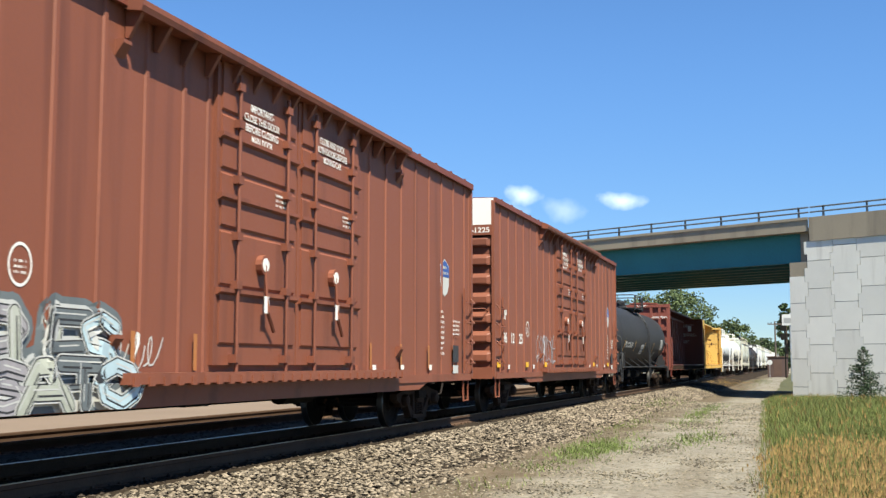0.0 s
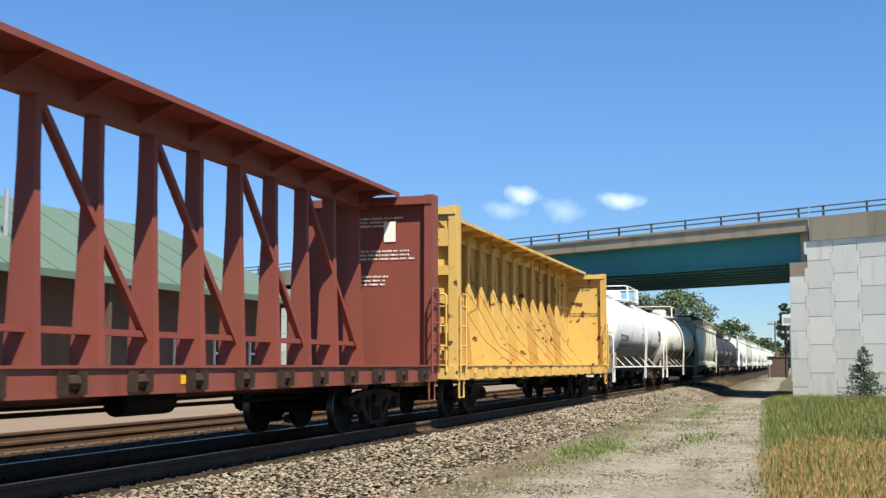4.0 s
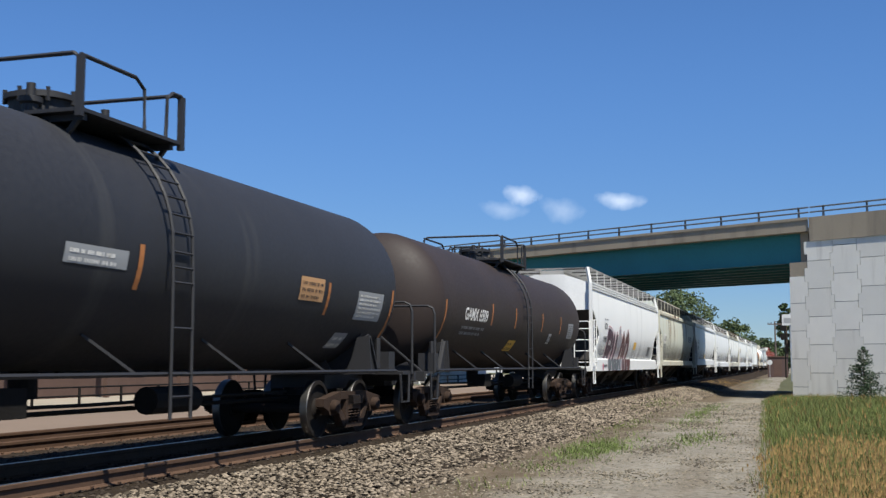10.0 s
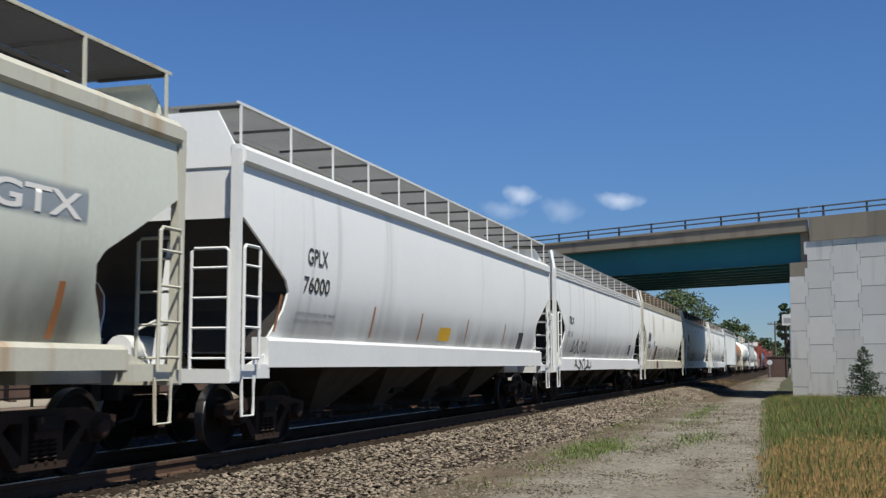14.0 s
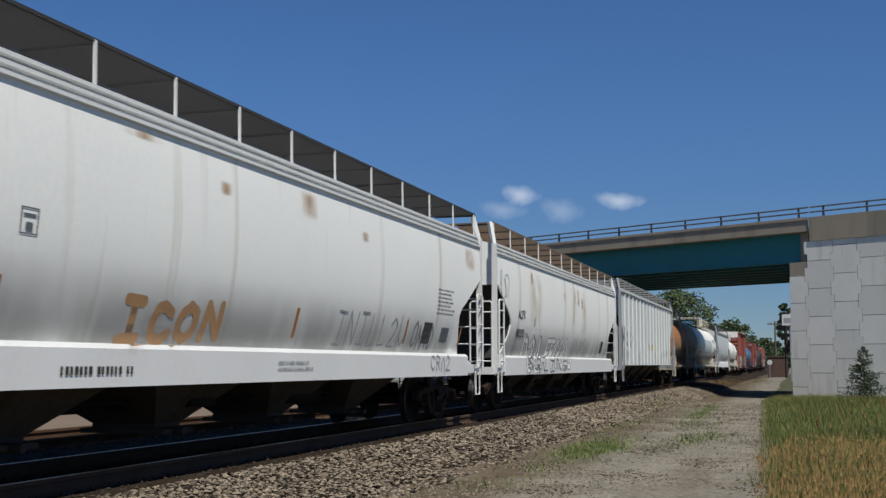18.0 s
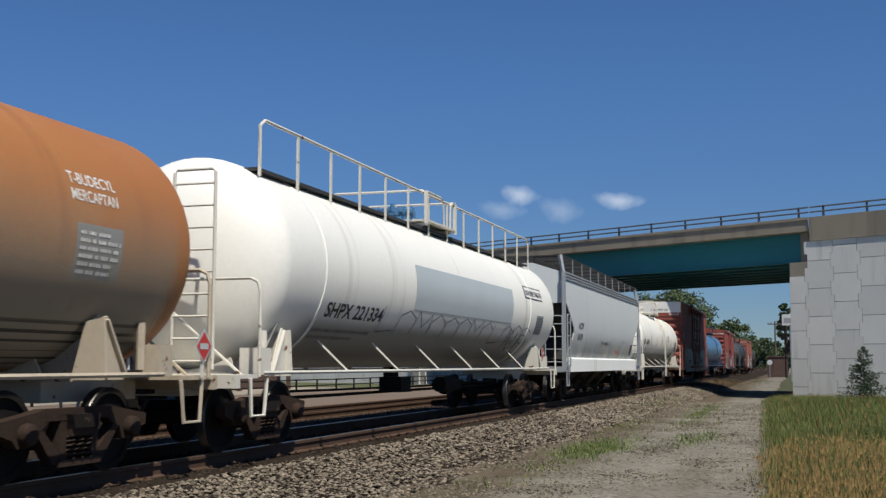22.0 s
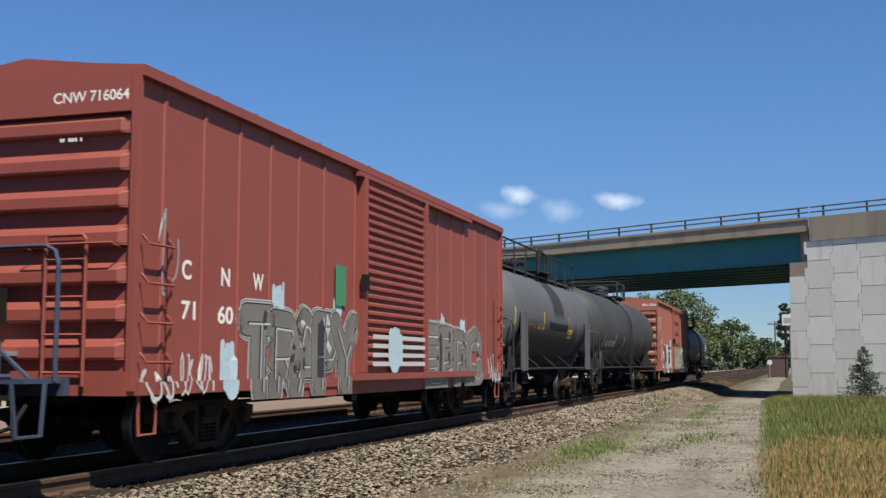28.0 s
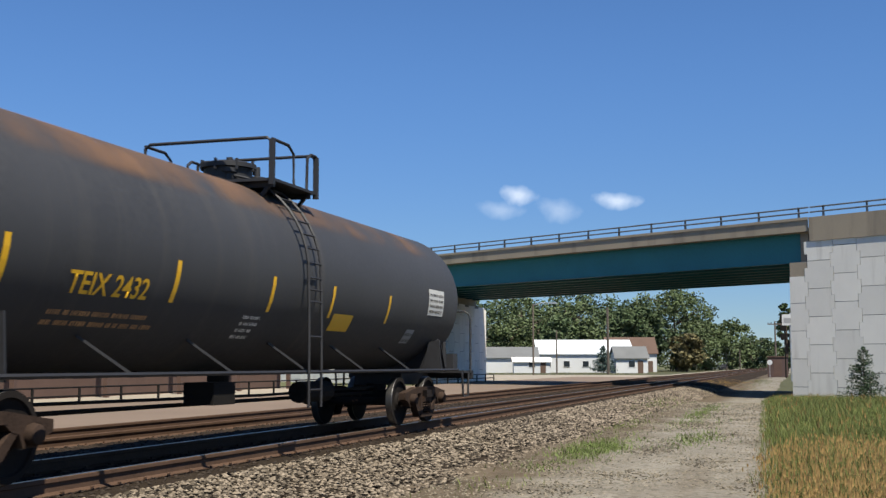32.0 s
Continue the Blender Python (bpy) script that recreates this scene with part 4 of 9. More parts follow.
def ladder_on(owner, material, x, y0, y1, z0, z1, rungs, axis="y", r=0.017):
    """A bent pair of stiles with rungs of their own; along the side (axis y) or the end (axis x)."""
    put = (lambda a, z: (x, a, z)) if axis == "y" else (lambda a, z: (a, x, z))
    lad = part("ladder", Geo().tube([put(y0, z0), put(y0, z1 - 0.04), put(y0 + 0.04, z1), put(y1 - 0.04, z1), put(y1, z1 - 0.04), put(y1, z0)], 0.022, 6), material, owner)
    bar = Geo().tube([put(y0 - 0.01, z0), put(y1 + 0.01, z0)], r, 5).mesh("rung", material)
    for i in range(rungs):
        part("rung", bar, material, lad, at=pose(0, 0, (z1 - z0) * (i + 0.35) / rungs))
    return lad


def stirrup(x, y, z, w=0.36, h=0.42):
    return Geo().tube([(x, y - w / 2, z), (x, y - w / 2 + 0.02, z - h), (x, y + w / 2 - 0.02, z - h), (x, y + w / 2, z)], 0.022, 5)


def grab(x, y0, y1, z, out=0.09):
    return Geo().tube([(x, y0, z), (x + out, y0, z), (x + out, y1, z), (x, y1, z)], 0.016, 5)


# ---- boxcar ----
RIBS = {}       # places of the side ribs of each boxcar, and their depth


def corrugated_end(e, half, w, z0, z1, ribs):
    """An end wall with bulging horizontal ribs."""
    prof = [(0.0, z0)]
    step = (z1 - z0) / ribs
    for i in range(ribs):
        a = z0 + i * step
        for f, d in ((0.0, 0.0), (0.40, 0.0), (0.44, 0.085), (0.50, 0.095), (0.78, 0.095), (0.90, 0.05)):
            prof.append((d, a + f * step))
    prof.append((0.0, z1))
    out = [(x, y) for y, x in ()]
    g = Geo()
    rows = []
    for d, z in prof:
        rows.append([(-w, e * half, z), (-w + 0.12, e * (half + d), z), (w - 0.12, e * (half + d), z), (w, e * half, z)])
    n = 4
    g.add([p for r in rows for p in r], [(a * n + i, a * n + i + 1, a * n + n + i + 1, a * n + n + i) for a in range(len(rows) - 1) for i in range(3)])
    return g


def boxcar(name, label, half, eave, paints, door, ribs, plug=False, white_top=False, low=0.83, rib_depth=0.05, scallop=True, end_ribs=7, rib_at=None):
    body_m, end_m, roof_m = paints
    car = thing(name, label, "boxcar", "freight train cars")
    w = 1.43
    g = Geo()
    g.box(-w, w, -half + 0.02, half - 0.02, low + 0.1, eave)
    part("body", g, body_m, car)
    d0, d1 = door
    rib = Geo()
    rib.loft([[(w, -0.045, z), (w + rib_depth, -0.028, z), (w + rib_depth, 0.028, z), (w, 0.045, z)] for z in (low + 0.12, eave - 0.03)])
    rib_me = rib.mesh("rib", body_m)
    places = rib_at or span(-half + 0.06, d0 - 0.1, ribs) + span(d1 + 0.1, half - 0.06, ribs)
    RIBS[car.name] = (places, rib_depth)
    for y in places:
        part("rib", rib_me, body_m, car, at=pose(0, y, 0))
        part("rib", rib_me, body_m, car, at=pose(0, y, 0, 0, 0, 180) @ pose(0, 2 * y, 0))
    # roof with overhanging eaves and seams
    ridge = 0.07 if white_top else 0.2
    g = Geo()
    prof = [(-w - 0.09, eave - 0.10), (-w - 0.09, eave + 0.02), (-0.9, eave + 0.3 * ridge + 0.02), (0, eave + ridge), (0.9, eave + 0.3 * ridge + 0.02), (w + 0.09, eave + 0.02), (w + 0.09, eave - 0.10), (w + 0.03, eave - 0.10), (w + 0.01, eave - 0.01), (-w - 0.01, eave - 0.01), (-w - 0.03, eave - 0.10)]
    g.prism(prof, "y", -half, half)
    rf = part("roof", g, roof_m, car)
    seam = Geo().prism([(a, b + (0.012 if scallop and not plug else 0.03)) for a, b in prof[1:6]] + [(w + 0.09, eave), (-w - 0.09, eave)], "y", -0.03, 0.03).mesh("roof_seam", roof_m)
    for y in span(-half + 0.6, half - 0.6, 1.0):
        part("roof_seam", seam, roof_m, rf, at=pose(0, y, 0))
    part("side_sill", Geo().box(-w - 0.05, -w + 0.02, -half + 0.1, half - 0.1, low, low + 0.14), body_m, car)
    sill = Geo()
    sill.box(w - 0.02, w + 0.05, -half + 0.1, half - 0.1, low, low + 0.14)
    sill.prism([(-half + 2.9, low + 0.02), (-half + 3.5, low - 0.13), (half - 3.5, low - 0.13), (half - 2.9, low + 0.02)], "x", w - 0.03, w + 0.03)
    part("side_sill", sill, body_m, car)
    for e in (-1, 1):
        ew = part("end_wall", corrugated_end(e, half, w - 0.01, low + 0.2, eave - (0.86 if white_top else 0.5), end_ribs), end_m, car)
        ya, yb = sorted((e * half - e * 0.02, e * (half + 0.1)))
        part("end_plate", Geo().box(-w + 0.02, w - 0.02, ya, yb, eave - (0.86 if white_top else 0.5), eave - (0.62 if white_top else 0.04)), end_m, ew)
        part("end_cap", Geo().prism([(-w - 0.02, eave - 0.22), (w + 0.02, eave - 0.22), (w + 0.02, eave), (0, eave + ridge - 0.02), (-w - 0.02, eave)], "y", e * half - 0.03, e * half + 0.03), PALE_PAINT if white_top else end_m, ew)
        part("end_sill", Geo().box(-w, w, e * half - 0.1, e * half + 0.09, low, low + 0.26), body_m, car)
        for s in (-1, 1):
            part("corner_post", Geo().box(s * (w + 0.035) - 0.05, s * (w + 0.035) + 0.02, e * half - 0.07, e * half + 0.04, low + 0.05, eave - 0.05), body_m, car)
        # side ladder of bent rungs, and an end ladder
        for i in range(4):
            z = low + 0.35 + i * 0.42
            y0, y1 = e * (half - 0.10), e * (half - 0.62)
            part("rung", Geo().tube([(w + 0.05, y0, z + 0.1), (w + 0.13, y0, z), (w + 0.13, y1, z), (w + 0.05, y1, z + 0.1)], 0.016, 5), body_m, car)
        part("ladder_stile", Geo().box(w + 0.05, w + 0.09, min(e * (half - 0.62), e * (half - 0.66)), max(e * (half - 0.62), e * (half - 0.66)), low + 0.2, low + 1.9), body_m, car)
        ladder_on(car, body_m, e * (half + 0.14), 0.45, 0.95, low + 0.1, low + 1.7, 4, axis="x")
        part("step", stirrup(w, e * (half - 0.35), low), body_m, car)
        part("grab_iron", Geo().tube([(0.2, e * half, low + 1.55), (0.2, e * (half + 0.2), low + 1.6), (1.3, e * (half + 0.2), low + 1.6), (1.3, e * half, low + 1.55)], 0.016, 5), body_m, car)
        if white_top:
            top = Geo().box(-w + 0.02, w - 0.02, e * half - 0.02, e * (half + 0.1), eave - 0.62, eave + 0.0) if e > 0 else Geo().box(-w + 0.02, w - 0.02, -half - 0.1, -half + 0.02, eave - 0.62, eave + 0.0)
            part("white_band", top, PALE_PAINT, car, "white-painted panel at the top of the end")
    br = Geo().box(-0.55, -0.05, -half - 0.24, -half - 0.1, low + 0.75, low + 1.15)
    part("brake_housing", br, UNDER, car)
    part("brake_platform", Geo().box(-0.9, 0.1, -half - 0.42, -half - 0.05, low + 0.42, low + 0.47), GALV, car)
    underframe(car, half, 2.35)
    for y in (-3.6, -1.9, -0.5, 1.1, 3.0, 4.4):
        part("crossbearer", Geo().prism([(-1.35, 0.9), (-0.3, 0.64), (0.3, 0.64), (1.35, 0.9)][::-1], "y", y - 0.07, y + 0.07), UNDER, car)
    # doors
    if plug:
        mid = (d0 + d1) / 2
        for a, b in ((d0, mid), (mid, d1)):
            dr = part("door", Geo().box(w, w + 0.06, a + 0.02, b - 0.02, low + 0.32, eave - 0.16), body_m, car)
            for k in range(5):
                z = low + 0.35 + (eave - low - 0.6) * (k + 0.3) / 5
                part("door_panel", Geo().prism([(w + 0.06, z), (w + 0.085, z + 0.03), (w + 0.085, z + (eave - low) / 5 - 0.19), (w + 0.06, z + (eave - low) / 5 - 0.16)], "y", a + 0.12, b - 0.12), body_m, dr)
            for z in (low + 1.2, low + 2.35, low + 3.1):
                part("door_ledge", Geo().prism([(w + 0.05, z - 0.05), (w + 0.13, z), (w + 0.13, z + 0.05), (w + 0.05, z + 0.05)], "y", a + 0.06, b - 0.06), body_m, dr)
            for f in (0.2, 0.8):
                y = a + (b - a) * f
                bar = Geo().tube([(w + 0.14, y, low + 0.2), (w + 0.14, y, eave - 0.25)], 0.025, 6)
                for z in (low + 0.4, low + 1.3, low + 1.9, low + 2.6, low + 3.3, eave - 0.4):
                    bar.box(w + 0.05, w + 0.17, y - 0.07, y + 0.07, z - 0.05, z + 0.05)
                part("lock_bar", bar, body_m, dr)
            lev = Geo().tube([(w + 0.16, (a + b) / 2, low + 1.6), (w + 0.18, (a + b) / 2 + 0.05, low + 1.0), (w + 0.15, (a + b) / 2 + 0.3, low + 0.75)], 0.025, 5)
            lev.cyl((w + 0.06, (a + b) / 2, low + 1.6), (w + 0.17, (a + b) / 2, low + 1.6), 0.13, 12)
            part("door_lever", lev, body_m, dr)
            part("notice", flat(0.14, 0.22), PALE_PAINT, dr, at=side_at((a + b) / 2 - 0.07, low + 0.98, w + 0.19))
            part("emblem", Geo().cyl((w + 0.171, (a + b) / 2, low + 1.6), (w + 0.176, (a + b) / 2, low + 1.6), 0.09, 14), PALE_PAINT, dr)
            part("door_notice", bars(3, 0.4, 0.04, 5), PALE_PAINT, dr, at=side_at(b - 0.75, eave - 1.75, w + 0.092))
            rows = ("IMPORTANT-", "CLOSE THIS DOOR", "BEFORE CLOSING", "MAIN DOOR") if a == d0 else ("CLOSE AND LOCK", "BOTH DOORS BEFORE", "MOVING CAR")
            for k, text in enumerate(rows):
                ob = lettering(text, 0.135, PALE_PAINT, dr, side_at((a + b) / 2 - 0.034 * len(text), eave - 0.62 - 0.135 * k, w + 0.093), bold=0.02)
                fit_length(ob, 0.068 * len(text))
        rail = Geo().box(w + 0.04, w + 0.18, d0 - 1.9, d1 + 1.9, low + 0.12, low + 0.24)
        for y in span(d0 - 1.8, d1 + 1.8, 0.3):
            rail.box(w + 0.12, w + 0.2, y - 0.05, y + 0.05, low + 0.1, low + 0.2)
        rail.box(w + 0.03, w + 0.14, d0 - 0.2, d1 + 0.2, eave - 0.14, eave - 0.05)
        part("door_track", rail, body_m, car)
        hood = Geo().prism([(w + 0.02, eave - 0.13), (w + 0.25, eave - 0.16), (w + 0.27, eave - 0.10), (w + 0.27, eave - 0.04), (w + 0.05, eave + 0.05)], "y", d0 - 2.0, d1 + 2.0)
        for y in span(d0 - 1.9, d1 + 1.9, 0.55):
            hood.prism([(w + 0.02, eave - 0.42), (w + 0.06, eave - 0.42), (w + 0.22, eave - 0.15), (w + 0.02, eave - 0.13)], "y", y - 0.03, y + 0.03)
        part("door_hood", hood, body_m, car, "overhanging door hood with brackets")
        for y in (d0 - 2.0, d1 + 2.0):
            for z in (eave - 0.55, low + 0.55):
                part("bracket", Geo().prism([(w, z - 0.1), (w + 0.1, z + 0.04), (w + 0.1, z + 0.08), (w, z + 0.08)], "y", y - 0.08, y + 0.08), body_m, car)
    else:
        dr = part("door", Geo().box(w, w + 0.07, d0, d1, low + 0.2, eave - 0.2), body_m, car)
        n = 22 if scallop else 5
        h = (eave - low - 0.55) / n
        prof = [(w + 0.07, 0.02), (w + 0.125, h * 0.3), (w + 0.125, h * 0.6), (w + 0.07, h * 0.93)] if scallop else [(w + 0.07, 0.03), (w + 0.095, 0.06), (w + 0.095, h - 0.07), (w + 0.125, h - 0.05), (w + 0.125, h - 0.01), (w + 0.07, h - 0.01)]
        slat = Geo().prism(prof, "y", d0 + 0.2, d1 - 0.2).mesh("door_rib", body_m)
        for k in range(n):
            part("door_rib", slat, body_m, dr, at=pose(0, 0, low + 0.28 + k * h))
        for y in (d0 + 0.08, d1 - 0.08):
            part("door_edge", Geo().box(w + 0.06, w + 0.13, y - 0.08, y + 0.08, low + 0.2, eave - 0.2), body_m, dr)
        rail = Geo().box(w + 0.03, w + 0.13, d0 - 0.3, d1 + (3.3 if scallop else 3.0), low + 0.08, low + 0.19)
        rail.box(w + 0.03, w + 0.13, d0 - 0.2, d1 + 3.0, eave - 0.2, eave - 0.13)
        part("door_track", rail, body_m, car)
        part("door_latch", Geo().box(w + 0.1, w + 0.2, d0 - 0.06, d0 + 0.05, low + 1.5, low + 1.75), UNDER, dr)
    return car


# ---- tank car ----
def tank_car(name, label, half, radius, centre, body, trim, ladder_y=0.9, platform=(-1.1, 1.4), dome="bonnet", pipe_saddle=False, long_rail=False, rings=(), stripes=None, head=0.72,
             tank_short=0.75, rail_h=0.56, second=None, plate_ends=False, sill_low=False, low_trim=None, rear=0.9):
    """A tank on saddles with running rails, a top platform, side ladder and end handrails. rear: how far the tank reaches out over the far end."""
    car = thing(name, label, "tank car", "freight train cars")
    hl = half - tank_short
    prof = [(-hl, 0.0001)]
    for i in range(1, 13):
        a = i / 12 * math.pi / 2
        prof.append((-hl + head * (1 - math.cos(a)), radius * math.sin(a)))
    prof += [(y, radius) for y in span(-hl + head + 0.4, hl - head - 0.4, 1.2)]
    prof += [(-a + rear, r) for a, r in reversed(prof[:13])]
    tank = part("tank", Geo().turned(prof, 48).moved(pose(0, 0, centre)), body, car, smooth=50)
    for y in rings:
        band = Geo().turned([(y - 0.05, radius + 0.002), (y - 0.04, radius + 0.014), (y + 0.04, radius + 0.014), (y + 0.05, radius + 0.002)], 48).moved(pose(0, 0, centre))
        part("tank_band", band, body, tank, smooth=50)
    lo = centre - radius
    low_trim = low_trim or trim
    rail_z = 1.05
    for e in (-1, 1):
        sy = e * (half - 1.55) + (0.35 if plate_ends and e > 0 else 0.0)
        hs = half - 0.35 if e < 0 else half - 0.35 + 0.6 * min(rear, 1.0)
        # saddle plates
        sad = Geo()
        pts = []
        for k in range(9):
            a = radians(214 + k * 14)
            pts.append((math.cos(a) * (radius + 0.02), centre + math.sin(a) * (radius + 0.02)))
        pts += [(0.9, 0.98), (-0.9, 0.98)]
        sad.prism(pts, "y", sy - 0.03, sy + 0.03)
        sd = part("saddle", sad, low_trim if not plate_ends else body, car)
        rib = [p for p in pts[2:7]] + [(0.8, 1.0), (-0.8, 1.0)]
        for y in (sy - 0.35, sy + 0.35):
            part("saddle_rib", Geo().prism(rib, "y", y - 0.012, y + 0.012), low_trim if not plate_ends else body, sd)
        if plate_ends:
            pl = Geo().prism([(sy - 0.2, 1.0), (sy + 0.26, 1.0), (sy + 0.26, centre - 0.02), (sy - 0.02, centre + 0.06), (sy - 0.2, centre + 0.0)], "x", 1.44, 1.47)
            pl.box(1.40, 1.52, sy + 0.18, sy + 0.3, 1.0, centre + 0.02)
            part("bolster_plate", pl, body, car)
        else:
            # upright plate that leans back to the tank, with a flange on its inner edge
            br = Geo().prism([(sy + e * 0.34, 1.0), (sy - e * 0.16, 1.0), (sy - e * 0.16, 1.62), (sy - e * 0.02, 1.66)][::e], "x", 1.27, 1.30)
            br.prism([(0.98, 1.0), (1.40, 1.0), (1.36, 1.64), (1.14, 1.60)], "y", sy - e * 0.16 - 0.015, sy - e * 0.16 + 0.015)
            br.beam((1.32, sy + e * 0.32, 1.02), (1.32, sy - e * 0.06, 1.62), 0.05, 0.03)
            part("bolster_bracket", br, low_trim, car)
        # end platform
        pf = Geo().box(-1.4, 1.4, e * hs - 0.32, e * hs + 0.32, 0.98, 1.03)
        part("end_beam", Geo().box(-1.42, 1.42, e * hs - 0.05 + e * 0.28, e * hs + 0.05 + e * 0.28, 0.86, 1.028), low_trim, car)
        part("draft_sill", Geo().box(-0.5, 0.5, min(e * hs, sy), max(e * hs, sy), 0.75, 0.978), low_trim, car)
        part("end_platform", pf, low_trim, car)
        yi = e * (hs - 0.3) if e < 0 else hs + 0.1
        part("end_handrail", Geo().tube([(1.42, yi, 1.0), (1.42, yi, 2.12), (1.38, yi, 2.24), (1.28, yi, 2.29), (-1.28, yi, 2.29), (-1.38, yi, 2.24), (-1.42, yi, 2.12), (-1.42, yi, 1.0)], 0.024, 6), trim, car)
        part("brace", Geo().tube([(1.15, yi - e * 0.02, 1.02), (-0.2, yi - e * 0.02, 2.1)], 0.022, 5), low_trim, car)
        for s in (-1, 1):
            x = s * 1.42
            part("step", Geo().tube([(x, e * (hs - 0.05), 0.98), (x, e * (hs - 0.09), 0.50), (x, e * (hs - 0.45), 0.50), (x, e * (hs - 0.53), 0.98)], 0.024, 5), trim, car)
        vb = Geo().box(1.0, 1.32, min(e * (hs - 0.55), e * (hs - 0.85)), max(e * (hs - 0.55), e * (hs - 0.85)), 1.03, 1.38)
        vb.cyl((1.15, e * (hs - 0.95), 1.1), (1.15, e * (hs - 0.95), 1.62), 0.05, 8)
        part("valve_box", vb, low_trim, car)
    for s in (-1, 1):
        run_g = Geo().tube([(s * 1.44, -half + 0.7, rail_z), (s * 1.44, half - 0.7, rail_z)], 0.03, 6)
        part("side_rail", run_g, trim, car)
        for y in span(-half + 3.7, half - 3.7, 2.3):
            a = radians(-46)
            part("rail_strut", Geo().beam((s * math.cos(a) * radius, y - 0.34, centre + math.sin(a) * radius), (s * 1.42, y, rail_z), 0.09, 0.03), trim, car)
    # ladder over the tank's flank
    def ladder(y, material):
        g = Geo()
        arc = []
        for k in range(12):
            a = radians(88 - k * 8.2)
            arc.append((math.cos(a) * (radius + 0.12), centre + math.sin(a) * (radius + 0.12)))
        arc += [(radius + 0.13, centre - 0.4), (1.52, rail_z), (1.52, 0.55)]
        for dy in (-0.22, 0.22):
            g.tube([(a, y + dy, b) for a, b in arc], 0.022, 5)
        for k in range(len(arc) - 1):
            (a0, b0), (a1, b1) = arc[k], arc[k + 1]
            for f in ((0.0,) if k < 11 else (0.0, 0.5)):
                p = (a0 + (a1 - a0) * f, b0 + (b1 - b0) * f)
                g.tube([(p[0], y - 0.22, p[1]), (p[0], y + 0.22, p[1])], 0.016, 5)
        part("ladder", g, material, car)

    if ladder_y is not None:
        ladder(ladder_y, trim)
    top = centre + radius
    p0, p1 = platform
    deck = Geo().box(0.35, 1.05, p0, p1, top - 0.06, top - 0.02)
    deck.box(-1.05, -0.35, p0, p1, top - 0.06, top - 0.02)
    for y in (p0 + 0.15, p1 - 0.15):
        deck.beam((-1.0, y, top - 0.1), (1.0, y, top - 0.1), 0.07)
        for s in (-1, 1):
            deck.beam((s * 0.95, y, top - 0.08), (s * 0.8, y, centre + math.sqrt(max(0.01, radius ** 2 - 0.64))), 0.05)
    part("top_platform", deck, trim, car)
    rh = top + rail_h
    for y in (p0, p1):
        part("platform_railing", Geo().tube([(1.03, y, top - 0.08), (1.03, y, rh - 0.06), (0.95, y, rh), (-0.95, y, rh), (-1.03, y, rh - 0.06), (-1.03, y, top - 0.08)], 0.026, 6), trim, car)
        part("railing_post", Geo().box(1.0, 1.07, y - 0.035, y + 0.035, top - 0.12, rh - 0.03), trim, car)
    for s in (-1, 1):
        x = s * 1.03
        part("platform_railing", Geo().tube([(x, p0, rh - 0.02), (x, p1 - 1.0, rh - 0.02), (x, p1 - 0.82, rh - 0.12), (x, p1 - 0.8, top - 0.05)], 0.024, 6), trim, car)
        part("platform_railing", Geo().tube([(x, p1 - 0.34, top - 0.05), (x, p1 - 0.32, rh - 0.1), (x, p1 - 0.2, rh - 0.02), (x, p1, rh - 0.02)], 0.024, 6), trim, car)
    if dome == "bonnet":
        part("valve_bonnet", Geo().turned([(-0.1, 0.42), (0.25, 0.42), (0.27, 0.45), (0.31, 0.45), (0.42, 0.36), (0.45, 0.0001)], 20, "z").moved(pose(0.1, 0.15, top)), second or trim, car, smooth=40)
        valve = Geo().turned([(-0.1, 0.14), (0.1, 0.14), (0.12, 0.19), (0.22, 0.19), (0.26, 0.12), (0.36, 0.12), (0.38, 0.0001)], 14, "z").moved(pose(0.25, p0 + 0.45, top))
        part("relief_valve", valve, second or trim, car, smooth=40)
    else:
        man = Geo().turned([(-0.12, 0.36), (0.22, 0.36), (0.23, 0.42), (0.29, 0.42), (0.33, 0.3), (0.34, 0.0001)], 20, "z").moved(pose(0.05, 0.1, top))
        for k in range(8):
            a = k * math.tau / 8
            man.cyl((0.05 + 0.4 * math.cos(a), 0.1 + 0.4 * math.sin(a), top + 0.18), (0.05 + 0.4 * math.cos(a), 0.1 + 0.4 * math.sin(a), top + 0.34), 0.025, 5)
        part("manway", man, second or trim, car, smooth=40)
        for y in (p0 + 0.3, p0 + 0.75, p1 - 0.35):
            v = Geo().turned([(-0.1, 0.09), (0.12, 0.09), (0.14, 0.13), (0.2, 0.13), (0.22, 0.05), (0.36, 0.05), (0.37, 0.0001)], 12, "z").moved(pose(0.2, y, top))
            part("valve", v, second or trim, car, smooth=40)
    if long_rail:
        a0, a1 = long_rail
        part("walkway_railing", Geo().tube([(0.95, a0, top - 0.3), (0.95, a0, top + 0.42), (0.95, a0 + 0.15, top + 0.52), (0.95, a1 - 0.15, top + 0.52), (0.95, a1, top + 0.42), (0.95, a1, top - 0.3)], 0.026, 6), trim, car)
        for y in span(a0, a1, 1.3)[1:-1]:
            part("railing_post", Geo().beam((0.95, y, top - 0.34), (0.95, y, top + 0.52), 0.05, 0.03), trim, car)
        wk = Geo().box(0.3, 0.92, a0, a1, top - 0.22, top - 0.17)
        part("walkway", wk, DARK_GRATE, car)
